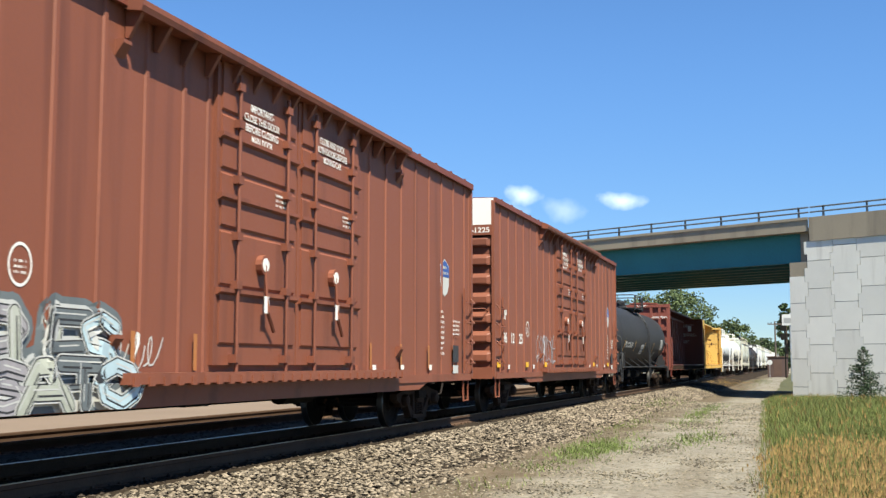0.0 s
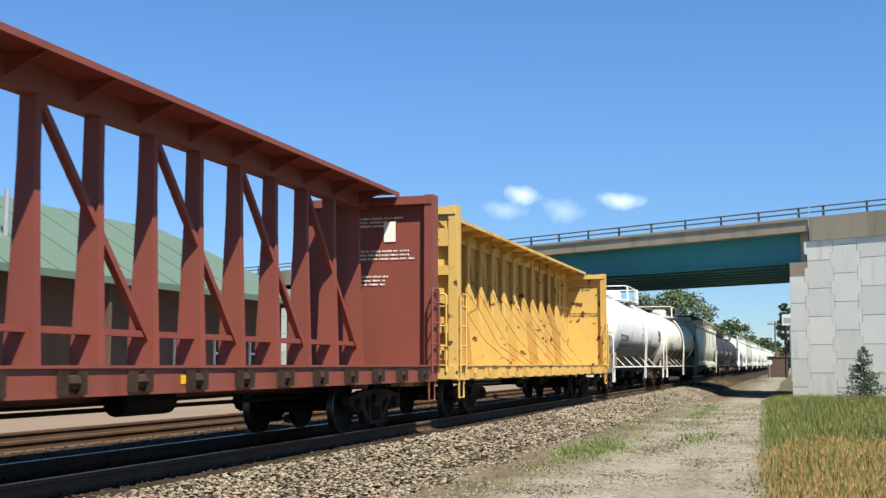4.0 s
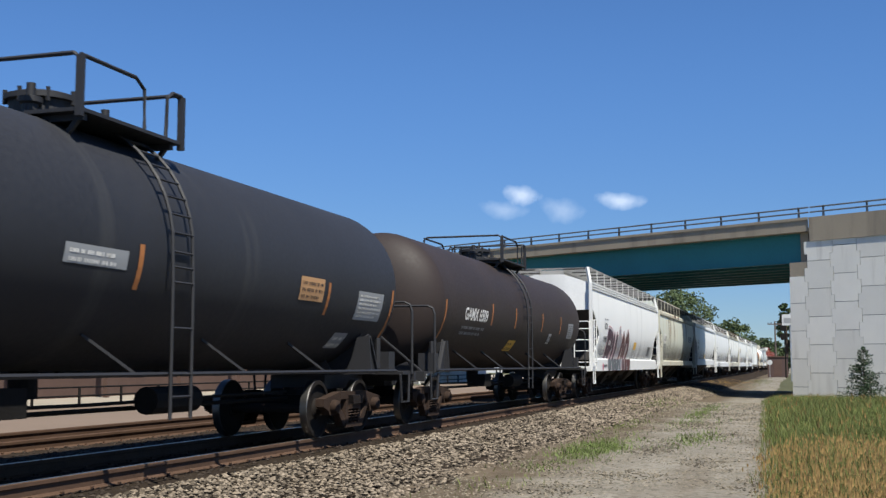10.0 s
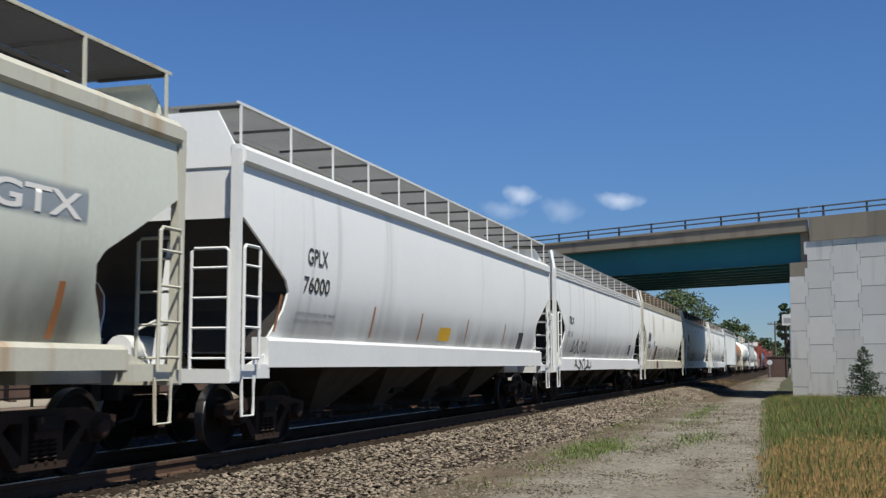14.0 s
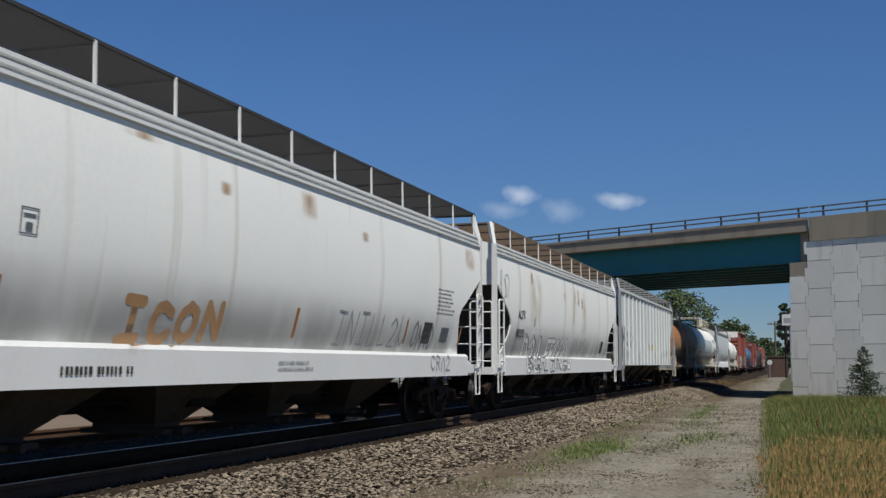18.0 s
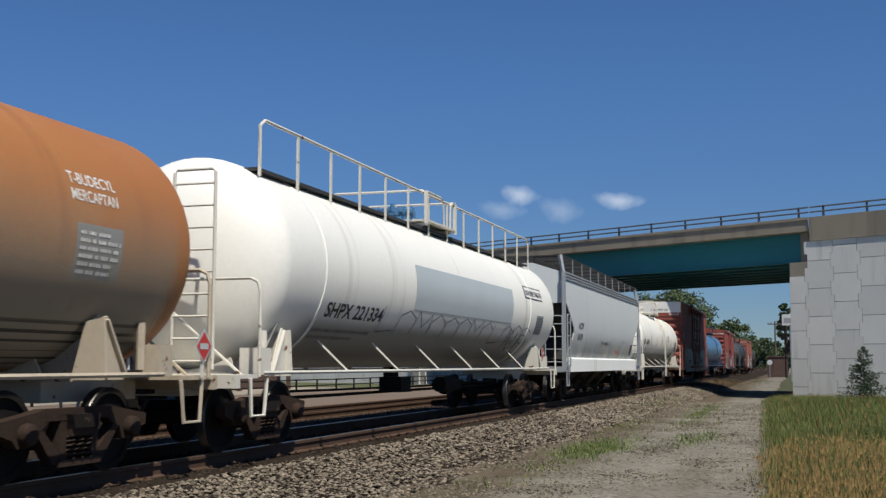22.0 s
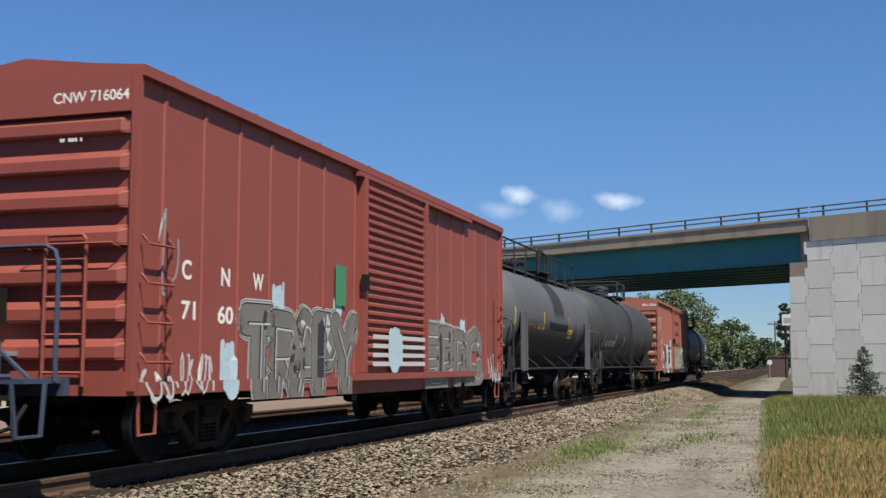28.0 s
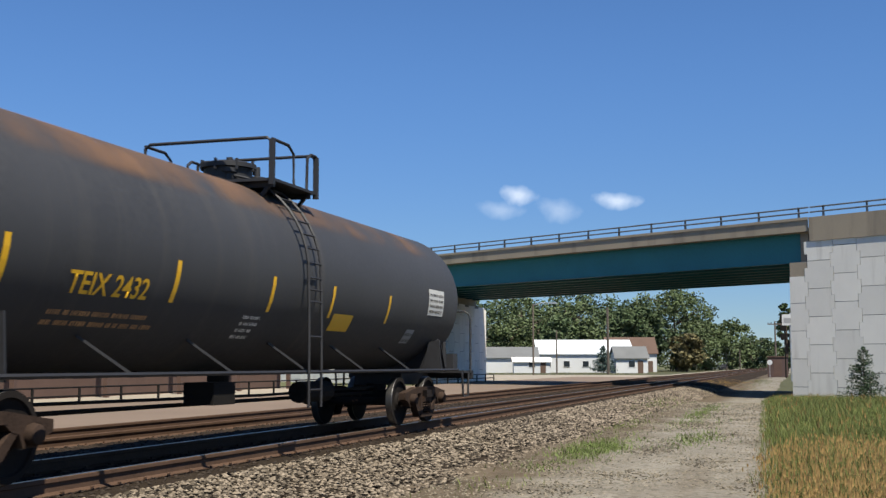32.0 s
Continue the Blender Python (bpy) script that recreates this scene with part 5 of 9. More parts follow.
    for y, z, col, *tall in stripes or ():
        sweep = tall[0] if tall else 0.18
        a = math.asin(max(-0.95, min(0.95, (z - centre) / (radius + 0.006))))
        g = Geo()
        ring = [(math.cos(a + d) * (radius + 0.006), centre + math.sin(a + d) * (radius + 0.006)) for d in (-sweep, -sweep / 2, 0, sweep / 2, sweep)]
        g.loft([[(px, y - 0.045, pz) for px, pz in ring], [(px, y + 0.045, pz) for px, pz in ring]], cap=False, wrap=False)
        part("reflector", g, col, tank)
    # bottom outlet
    part("outlet", Geo().cyl((0, 0, lo + 0.1), (0, 0, lo - 0.3), 0.16, 12), UNDER, car)
    underframe(car, half, 1.65, sill=sill_low)
    car["r"], car["c"] = radius, centre
    return car


def on_tank(car, y, z, lift=0.012):
    """Pose on the near flank of a tank at height z."""
    r, c = car["r"] + lift, car["c"]
    a = math.asin(max(-0.95, min(0.95, (z - c) / r)))
    return Matrix.Translation((math.cos(a) * r, y, z)) @ Matrix.Rotation(-a, 4, "Y") @ side_at(0, 0, 0)


# ---- covered hopper ----
def grating(x0, x1, y0, y1, z):
    g = Geo()
    for x in span(x0, x1, 0.045):
        g.box(x - 0.004, x + 0.004, y0, y1, z - 0.026, z)
    for y in span(y0, y1, 0.08):
        g.box(x0, x1, y - 0.002, y + 0.002, z - 0.006, z - 0.003)
    return g


def hopper_side(z):
    """Half width of a round-sided hopper at height z over the rail."""
    if z < 2.9:
        return 1.515 - 0.27 * (max(0.0, 2.9 - z) / 1.58) ** 2.3
    return 1.515 - 0.05 * ((z - 2.9) / 0.9) ** 2


def hopper(name, label, half, body, trim, sill_m, top=3.88, kind="smooth", sill=(1.10, 1.36), cut=1.55, shoulder=3.0, hatch=None, dark=None, walk_rise=0.0, grooves=0):
    walk_rise = walk_rise or (0.46 if grooves else (0.42 if kind == "ribbed" else 0.57))
    car = thing(name, label, "covered hopper", "freight train cars")
    e0 = half - 0.10
    lrow = [(1.3, half - 1.08), (1.55, half - 1.25), (1.9, half - cut + 0.06), (2.15, half - cut), (2.3, half - cut + 0.12), (shoulder, e0), (6.0, e0)]
    lv = [(z, hopper_side(z), lerp_rows(z, lrow)) for z in (1.32, 1.45, 1.6, 1.75, 1.9, 2.05, 2.15, 2.3, 2.5, 2.7, 2.9, shoulder, 3.25, 3.5)]
    if kind == "ribbed":
        lv = [(1.12, 1.44, half - 0.75), (1.6, 1.44, half - 0.95), (2.2, 1.44, half - 1.3), (shoulder, 1.44, e0), (3.4, 1.44, e0), (top - 0.02, 1.44, e0)]
    else:
        lv += [(top - 0.22, hopper_side(top - 0.22), e0)]
    rings = []
    for z, w, l in lv:
        rings.append([(w, -l, z), (w, l, z), (-w, l, z), (-w, -l, z)])
    if kind == "ribbed":
        rings += [[(1.40, -e0, top), (1.40, e0, top), (-1.40, e0, top), (-1.40, -e0, top)], [(0.5, -e0, top + 0.22), (0.5, e0, top + 0.22), (-0.5, e0, top + 0.22), (-0.5, -e0, top + 0.22)]]
    else:
        rings += [[(1.30, -e0, top - 0.02), (1.30, e0, top - 0.02), (-1.30, e0, top - 0.02), (-1.30, -e0, top - 0.02)], [(0.5, -e0, top + 0.24), (0.5, e0, top + 0.24), (-0.5, e0, top + 0.24), (-0.5, -e0, top + 0.24)]]
    bd = part("body", Geo().loft(rings), body, car, smooth=30)
    # dark sheets over the sloped ends: the shade above the trucks, put into colour
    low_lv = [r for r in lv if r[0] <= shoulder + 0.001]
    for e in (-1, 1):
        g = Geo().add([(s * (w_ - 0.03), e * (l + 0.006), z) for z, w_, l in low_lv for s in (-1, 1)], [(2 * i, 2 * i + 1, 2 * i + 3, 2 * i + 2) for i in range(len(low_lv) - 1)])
        part("slope_sheet", g, SLOPE_SHADE, bd, "slope sheet over the truck with its shade painted dark")
    if kind == "ribbed":
        rib = Geo().loft([[(1.44, -0.09, z), (1.485, -0.06, z), (1.485, 0.06, z), (1.44, 0.09, z)] for z in (1.13, top - 0.03)]).mesh("rib", body)
        n = 15
        for i in range(n):
            y = -half + 1.35 + (2 * half - 2.7) * i / (n - 1)
            part("rib", rib, body, bd, at=pose(0, y, 0))
            part("rib", rib, body, bd, at=pose(0, y, 0, 0, 0, 180) @ pose(0, 0, 0))
        for s in (-1, 1):
            part("roof_edge", Geo().box(s * 1.46 - 0.05, s * 1.46 + 0.05, -e0, e0, top - 0.08, top + 0.02), body, car)
    else:
        for s in (-1, 1):
            eave = Geo()
            if grooves:
                prof = [(1.36, top - 0.30)]
                for k in range(3):
                    z, x = top - 0.29 + k * 0.1, 1.515 - k * 0.022
                    prof += [(x - 0.06, z), (x, z + 0.022), (x, z + 0.062), (x - 0.06, z + 0.085)]
                prof += [(1.30, top + 0.0)]
                eave.prism([(s * a, b) for a, b in prof], "y", -e0 - 0.02, e0 + 0.02)
            else:
                eave.prism([(s * 1.36, top - 0.24), (s * 1.50, top - 0.24), (s * 1.55, top - 0.20), (s * 1.55, top - 0.06), (s * 1.46, top + 0.02), (s * 1.34, top + 0.02)], "y", -e0 - 0.04, e0 + 0.04)
            part("eave_beam", eave, trim, car)
            sl = Geo()
            s0, s1 = sill
            sl.prism([(s * 1.22, s0), (s * 1.47, s0), (s * 1.47, s1 - 0.05), (s * 1.42, s1), (s * 1.22, s1)], "y", -half + 0.95, half - 0.95)
            part("side_sill", sl, sill_m, car)
    if kind == "smooth" and not grooves:
        for e in (-1, 1):
            part("end_gable", Geo().prism([(-1.5, top - 0.26), (1.5, top - 0.26), (1.38, top + 0.0), (1.12, top + walk_rise - 0.1), (-1.12, top + walk_rise - 0.1), (-1.38, top + 0.0)], "y", e * e0 - 0.02, e * e0 + 0.02), body, bd)
    # corner posts, end platforms, ladders
    for e in (-1, 1):
        for s in (-1, 1):
            post = Geo().box(s * 1.46 - 0.05, s * 1.46 + 0.05, e * half - 0.07, e * half + 0.07, 0.95, top - 0.06)
            if grooves or kind == "ribbed":
                post.beam((s * 1.45, e * half, top - 0.1), (s * 1.33, e * (half - 0.1), top + walk_rise), 0.09)
            part("corner_post", post, trim, car)
        pf = Geo().box(-1.46, 1.46, e * half - 0.12, e * half + 0.16, 0.93, 1.1)
        pf.box(-0.6, 0.6, min(e * (half - 1.6), e * half), max(e * (half - 1.6), e * half), 0.95, 1.1)
        for s in (-1, 1):
            pf.box(s * 1.42 - 0.04, s * 1.42 + 0.04, min(e * (half - 1.0), e * half), max(e * (half - 1.0), e * half), 0.98, 1.16)
            pf.prism([(e * (half - 0.95), 1.3), (e * (half - 0.25), 1.1), (e * (half - 0.95), 1.1)], "x", s * 1.4 - 0.012, s * 1.4 + 0.012)
        part("end_platform", pf, trim, car)
        part("slope_brace", Geo().beam((0.35, e * (half - 0.05), 1.05), (0.35, e * (half - 0.4), shoulder - 0.25), 0.14, 0.08), trim, car)
        for y0, y1 in ((e * (half - 0.06), e * (half - 0.5)),):
            ladder_on(car, trim, 1.55, min(y0, y1), max(y0, y1), 1.1, 2.65, 4)
            part("step", stirrup(1.5, e * (half - 0.3), 1.02, 0.34, 0.5), trim, car)
        ladder_on(car, trim, e * (half + 0.1), 0.9, 1.42, 1.1, 2.6, 4, axis="x")
        ins = Geo()
        ins.cyl((-0.5, e * (half - 0.5), 1.35), (-0.5, e * (half - 1.25), 1.35), 0.2, 12)
        ins.tube([(0.1, e * (half - 0.3), 1.15), (-0.2, e * (half - 0.4), 1.6), (0.3, e * (half - 0.7), 1.9)], 0.02, 5)
        part("brake_cylinder", ins, dark or trim, car, smooth=40)
    # roof walkway of open grating
    zr = top + walk_rise
    for s in (-1, 1):
        part("roof_walkway", grating(min(s * 0.42, s * 1.37), max(s * 0.42, s * 1.37), -half + 0.15, half - 0.15, zr), hatch or trim, car)
        part("walkway_edge", Geo().beam((s * 1.39, -half + 0.1, zr), (s * 1.39, half - 0.1, zr), 0.02, 0.035), (hatch or trim) if grooves else trim, car)
        for y in span(-half + 0.2, half - 0.2, 1.58):
            part("walkway_post", Geo().beam((s * 1.40, y, top - 0.03), (s * 1.39, y, zr), 0.02, 0.045, up=(0, 1, 0)), trim, car)
            part("walkway_bracket", Geo().beam((s * 1.37, y, zr - 0.04), (s * 0.5, y, zr - 0.04), 0.035), DARK_GRATE, car)
    for e in (-1, 1):
        part("cross_walkway", grating(-1.35, 1.35, min(e * (half - 0.1), e * (half - 0.55)), max(e * (half - 0.1), e * (half - 0.55)), zr + 0.003), hatch or trim, car)
    crown = max(top + 0.34, zr - 0.03)
    tr = Geo().box(-0.42, 0.42, -half + 0.7, half - 0.7, top + 0.1, crown)
    for y in span(-half + 1.2, half - 1.2, 1.0):
        tr.box(-0.415, 0.415, y - 0.04, y + 0.04, crown, crown + 0.04)
    part("hatch", tr, hatch or trim, car)
    # discharge bays
    bays = 4
    for i in range(bays):
        y = (-half + 3.4) + (2 * half - 6.8) * (i + 0.5) / bays
        l = (2 * half - 6.8) / bays * 0.5
        g = Geo().loft([[(-1.2, y - l, 1.33), (1.2, y - l, 1.33), (1.2, y + l, 1.33), (-1.2, y + l, 1.33)], [(-1.15, y - l * 0.92, 1.15), (1.15, y - l * 0.92, 1.15), (1.15, y + l * 0.92, 1.15), (-1.15, y + l * 0.92, 1.15)],
                        [(-0.45, y - 0.3, 0.42), (0.45, y - 0.3, 0.42), (0.45, y + 0.3, 0.42), (-0.45, y + 0.3, 0.42)], [(-0.45, y - 0.3, 0.3), (0.45, y - 0.3, 0.3), (0.45, y + 0.3, 0.3), (-0.45, y + 0.3, 0.3)]])
        g.box(-0.6, 0.6, y - 0.34, y + 0.34, 0.3, 0.36)
        g.cyl((0.45, y - 0.1, 0.33), (0.75, y - 0.1, 0.33), 0.05, 8)
        part("discharge_bay", g, BAY, car)
    underframe(car, half, 1.75, sill=False)
    return car


# ---- centre-beam flatcar ----
def centre_beam(name, label, half, m, deck_m, top=4.52, windows=False, bulk=4.42):
    car = thing(name, label, "centre-beam flatcar", "freight train cars")
    deck = Geo()
    deck.box(-1.42, 1.42, -half, half, 1.06, 1.14)
    deck.box(-0.3, 0.3, -half, half, 0.7, 1.06)
    part("deck", deck, deck_m, car)
    for s in (-1, 1):
        sl = Geo().box(s * 1.42 - 0.03, s * 1.42 + 0.03, -half + 0.05, half - 0.05, 0.86, 1.12)
        sl.box(s * 1.40 - 0.08, s * 1.40 + 0.08, -half + 0.05, half - 0.05, 1.12, 1.15)
        sl.box(s * 1.40 - 0.06, s * 1.40 + 0.06, -half + 0.05, half - 0.05, 0.84, 0.88)
        part("side_sill", sl, m, car)
        win = Geo()
        for y in span(-half + 1.0, half - 1.0, 1.22):
            win.cyl((s * 1.44, y - 0.13, 0.98), (s * 1.44, y + 0.13, 0.98), 0.085, 8)
            win.box(s * 1.44 - 0.05, s * 1.44 + 0.12, y - 0.17, y - 0.13, 0.87, 1.09)
            win.box(s * 1.44 - 0.05, s * 1.44 + 0.12, y + 0.13, y + 0.17, 0.87, 1.09)
        part("winch", win, TRUCK_RUST if not windows else m, car)
    chord = Geo().prism([(-0.74, top - 0.09), (-0.74, top - 0.01), (0, top + 0.04), (0.74, top - 0.01), (0.74, top - 0.09), (0.71, top - 0.09), (0.70, top - 0.05), (-0.70, top - 0.05), (-0.71, top - 0.09)], "y", -half + 0.2, half - 0.2)
    part("chord_web", Geo().box(-0.13, 0.13, -half + 0.2, half - 0.2, top - 0.36, top - 0.052), m, car)
    for y in span(-half + 0.8, half - 0.8, 1.3):
        part("chord_bracket", Geo().prism([(-0.68, top - 0.052), (0.68, top - 0.052), (0.14, top - 0.3), (-0.14, top - 0.3)], "y", y - 0.012, y + 0.012), m, car)
    part("top_chord", chord, m, car)
    if windows:
        # a plate wall with tall oval openings between ribs
        bay = 1.22
        n = int((2 * half - 4.6) / bay)
        y0 = -n * bay / 2
        for i in range(n):
            a, b = y0 + i * bay, y0 + (i + 1) * bay
            cy, cz, ry, rz = (a + b) / 2, 2.95, 0.36, 0.92
            outer, inner = [], []
            for k in range(32):
                u = k * math.tau / 32
                c, s = math.cos(u), math.sin(u)
                inner.append((cy + ry * math.copysign(abs(c) ** 0.8, c), cz + rz * math.copysign(abs(s) ** 0.9, s)))
                f = 1 / max(abs(c) / (bay / 2), abs(s) / 1.75)
                outer.append((cy + f * c, min(top - 0.1, max(1.14, cz - 0.02 + f * s))))
            g = Geo()
            v = []
            for x in (-0.02, 0.02):
                v += [(x, p, q) for p, q in outer] + [(x, p, q) for p, q in inner]
            fcs = []
            for k in range(32):
                j = (k + 1) % 32
                fcs += [(k, j, 32 + j, 32 + k), (64 + k, 96 + k, 96 + j, 64 + j), (32 + k, 32 + j, 96 + j, 96 + k)]
            g.add(v, fcs)
            part("web_panel", g, m, car)
        for i in range(n + 1):
            y = y0 + i * bay
            g = Geo().prism([(-0.62, 1.14), (0.62, 1.14), (0.5, 2.3), (0.18, 3.2), (0.16, top - 0.1), (-0.16, top - 0.1), (-0.18, 3.2), (-0.5, 2.3)], "y", y - 0.03, y + 0.03)
            g.box(0.12, 0.18, y - 0.09, y + 0.09, 2.2, top - 0.1)
            part("web_post", g, m, car)
        for e in (-1, 1):
            a, b = e * (-y0), e * (half - 0.15)
            g = Geo().box(-0.03, 0.03, min(a, b), max(a, b), 1.14, top - 0.1)
            for z in (2.1, 3.2):
                g.box(-0.09, 0.09, min(a, b), max(a, b), z - 0.05, z + 0.05)
            for f in (0.3, 0.6):
                y = a + (b - a) * f
                g.box(-0.1, 0.1, y - 0.04, y + 0.04, 1.14, top - 0.1)
            part("end_web", g, m, car)
        cab = Geo()
        rng = random.Random(3)
        for i in range(9):
            y = y0 + 1.2 * i + rng.uniform(-0.3, 0.3)
            cab.tube([(0.45, y, 2.9 + rng.uniform(-0.4, 0.3)), (0.7, y + 0.5, 2.4), (0.95, y + 1.2, 1.8 + rng.uniform(-0.2, 0.2)), (1.36, y + 2.3, 1.16)], 0.007, 4)
        part("tie_cable", cab, UNDER, car, "slack steel tie-down cables")
    else:
        n = 18
        ys = [-half + 0.75 + (2 * half - 1.5) * i / (n - 1) for i in range(n)]
        for i, y in enumerate(ys):
            g = Geo().loft([[(-w, y - d, z), (w, y - d, z), (w, y + d, z), (-w, y + d, z)] for z, w, d in ((1.14, 0.2, 0.075), (2.2, 0.16, 0.06), (3.4, 0.12, 0.055), (top - 0.06, 0.11, 0.055))])
            part("post", g, m, car)
        for i in range(1, 9, 2):
            for sgn in (-1, 1):
                a, b = ys[i - 1], ys[i + 1]
                p, q = (a, b) if sgn < 0 else (-a, -b)
                part("diagonal", Geo().beam((0.06, p, 1.45), (0.06, q, top - 0.35), 0.10, 0.09), m, car)
        for z in (1.55,):
            part("lower_chord", Geo().box(-0.09, 0.09, -half + 0.7, half - 0.7, z - 0.04, z + 0.04), m, car)
    for e in (-1, 1):
        y = e * (half - 0.1)
        b = Geo().box(-1.36, 1.36, y - 0.03, y + 0.03, 1.14, bulk)
        bk = part("bulkhead", b, m, car)
        for x in (-1.36, 1.36):
            part("bulkhead_post", Geo().box(x - 0.09, x + 0.09, y - 0.16, y + 0.16, 1.02, bulk + 0.02), m, bk)
        rib = Geo()
        for z in (1.35, 1.9, 2.5, 3.1, 3.7, bulk - 0.55):
            rib.box(-1.28, 1.28, min(y, y + e * 0.15), max(y, y + e * 0.15), z - 0.1, z + 0.1)
        rib.box(-1.42, 1.42, y - 0.18, y + 0.18, bulk - 0.16, bulk)
        for x in (-0.45, 0.45, 0.9):
            rib.box(x - 0.07, x + 0.07, min(y, y + e * 0.17), max(y, y + e * 0.17), 1.1, bulk - 0.1)
        part("bulkhead_rib", rib, m, bk)
        for x in (-1.3, 1.3):
            gs = Geo().prism([(x, bulk - 0.55), (x, bulk - 0.15), (x - math.copysign(0.4, x), bulk - 0.15)], "y", y + e * 0.1 - 0.02, y + e * 0.1 + 0.02)
            part("corner_gusset", gs, m, bk)
        ladder_on(car, m, e * (half + 0.15), 0.75, 1.25, 1.0, 2.6, 4, axis="x")
        ladder_on(car, m, 1.5, min(e * (half - 0.05), e * (half - 0.45)), max(e * (half - 0.05), e * (half - 0.45)), 1.0, 2.6, 4)
        part("end_sill", Geo().box(-1.42, 1.42, e * half - 0.14, e * half + 0.14, 0.86, 1.13), m, car)
        part("step", stirrup(1.44, e * (half - 0.3), 0.9), m, car)
    underframe(car, half, 2.3, sill=False)
    return car


# ---- the train ----
BAY = paint("grimy bay sheet", (0.05, 0.041, 0.033), 0.85, 0, 0.4, 0.8, 12, 0.1, streak=0.4, streak_color=(0.035, 0.028, 0.022), spec=0.12)
# painted shade for the undersides of the hoppers' sloped ends
SLOPE_SHADE = paint("slope end shade", (0.030, 0.028, 0.027), 0.85, 0, 0.3, 1.0, 15, spec=0.12)
OXIDE = paint("oxide red paint", (0.178, 0.0564, 0.0313), 0.6, 0, 0.10, 0.5, 20, 0.05, streak=0.3, streak_color=(0.0918, 0.0306, 0.0204))
OXIDE_B = paint("oxide red paint, darker", (0.144, 0.0403, 0.0259), 0.6, 0, 0.10, 0.5, 20, 0.05, streak=0.2, streak_color=(0.115, 0.0324, 0.0216))
CNW_RED = paint("boxcar red", (0.211, 0.0507, 0.0374), 0.6, 0, 0.08, 0.5, 20, 0.05, streak=0.15, streak_color=(0.172, 0.039, 0.0312))
PINK_RED = paint("faded salmon red", (0.255, 0.088, 0.064), 0.65, 0, 0.08, 0.5, 20, 0.05, streak=0.2, streak_color=(0.213, 0.0697, 0.0533))
MAROON = paint("brown-red frame", (0.16, 0.0416, 0.0288), 0.6, 0, 0.12, 0.6, 20, 0.05, streak=0.25, streak_color=(0.112, 0.032, 0.024))
YELLOW = paint("worn yellow", (0.48, 0.308, 0.092), 0.6, 0, 0.10, 0.6, 20, 0.05, streak=0.3, streak_color=(0.264, 0.12, 0.032), chips=0.55, chip_color=(0.104, 0.04, 0.016), chip_scale=4.0)
RED_BOX = paint("fresh oxide red", (0.215, 0.056, 0.038), 0.6, 0, 0.10, 0.5, 20, 0.05, streak=0.25, streak_color=(0.13, 0.038, 0.027))
TANK_BLACK = paint("black tank", (0.019, 0.020, 0.024), 0.6, 0, 0.25, 0.5, 15, 0.02, streak=0.1, streak_color=(0.05, 0.05, 0.05), spec=0.25)
TANK_BROWN = paint("brown-black tank", (0.026, 0.019, 0.017), 0.6, 0, 0.25, 0.5, 15, 0.02, streak=0.15, streak_color=(0.045, 0.03, 0.022), spec=0.25)
TANK_GREY = paint("grey tank", (0.0723, 0.0748, 0.0799), 0.6, 0, 0.2, 0.5, 15, 0.02, streak=0.15, streak_color=(0.128, 0.128, 0.128), spec=0.25)
TANK_CHAR = paint("charcoal tank", (0.036, 0.0368, 0.04), 0.6, 0, 0.2, 0.5, 15, 0.02, streak=0.15, streak_color=(0.064, 0.06, 0.056), spec=0.25)
TANK_WHITE = paint("white tank", (0.525, 0.535, 0.545), 0.45, 0, 0.05, 0.5, 15, 0.0, streak=0.10, streak_color=(0.44, 0.42, 0.38))
TANK_CREAM = paint("cream tank", (0.57, 0.545, 0.49), 0.45, 0, 0.06, 0.5, 15, 0.0, streak=0.15, streak_color=(0.40, 0.36, 0.29))
TANK_IVORY = paint("ivory tank", (0.82, 0.79, 0.715), 0.4, 0, 0.05, 0.5, 15, 0.0, streak=0.10, streak_color=(0.499, 0.447, 0.361))
TANK_RUST = paint("orange-brown stained tank", (0.327, 0.118, 0.0342), 0.6, 0, 0.14, 0.4, 15, 0.0, streak=0.35, streak_color=(0.228, 0.0836, 0.0304), tint=(0.395, 0.205, 0.076))
TANK_BLUE = paint("blue tank", (0.0608, 0.152, 0.274), 0.36, 0, 0.10, 0.5, 15, 0.0, streak=0.15, streak_color=(0.122, 0.213, 0.304))
HOP_GREEN = paint("pale grey-green hopper", (0.54, 0.555, 0.485), 0.5, 0, 0.08, 0.4, 15, 0.0, streak=0.25, streak_color=(0.47, 0.41, 0.29))
HOP_WHITE = paint("white hopper", (0.735, 0.735, 0.715), 0.45, 0, 0.05, 0.4, 15, 0.0, streak=0.10, streak_color=(0.426, 0.426, 0.41))
HOP_GREYW = paint("grey-white hopper", (0.80, 0.795, 0.75), 0.48, 0, 0.04, 0.4, 15, 0.0, streak=0.06, streak_color=(0.395, 0.35, 0.251))
HOP_GREY = paint("light grey hopper", (0.54, 0.56, 0.55), 0.48, 0, 0.05, 0.4, 15, 0.0, streak=0.08, streak_color=(0.319, 0.334, 0.35))
SILL_CREAM = paint("stained cream sill", (0.456, 0.441, 0.365), 0.6, 0, 0.08, 0.6, 15, 0.0, streak=0.35, streak_color=(0.319, 0.182, 0.076))
WHITE_TRIM = paint("white trim", (0.622, 0.622, 0.605), 0.5, 0, 0.06, 1, 15)
CREAM_TRIM = paint("cream trim", (0.588, 0.554, 0.479), 0.55, 0, 0.08, 1, 15, chips=0.3)
GREY_TRIM = paint("grey trim", (0.258, 0.274, 0.289), 0.55, 0, 0.08, 1, 15)
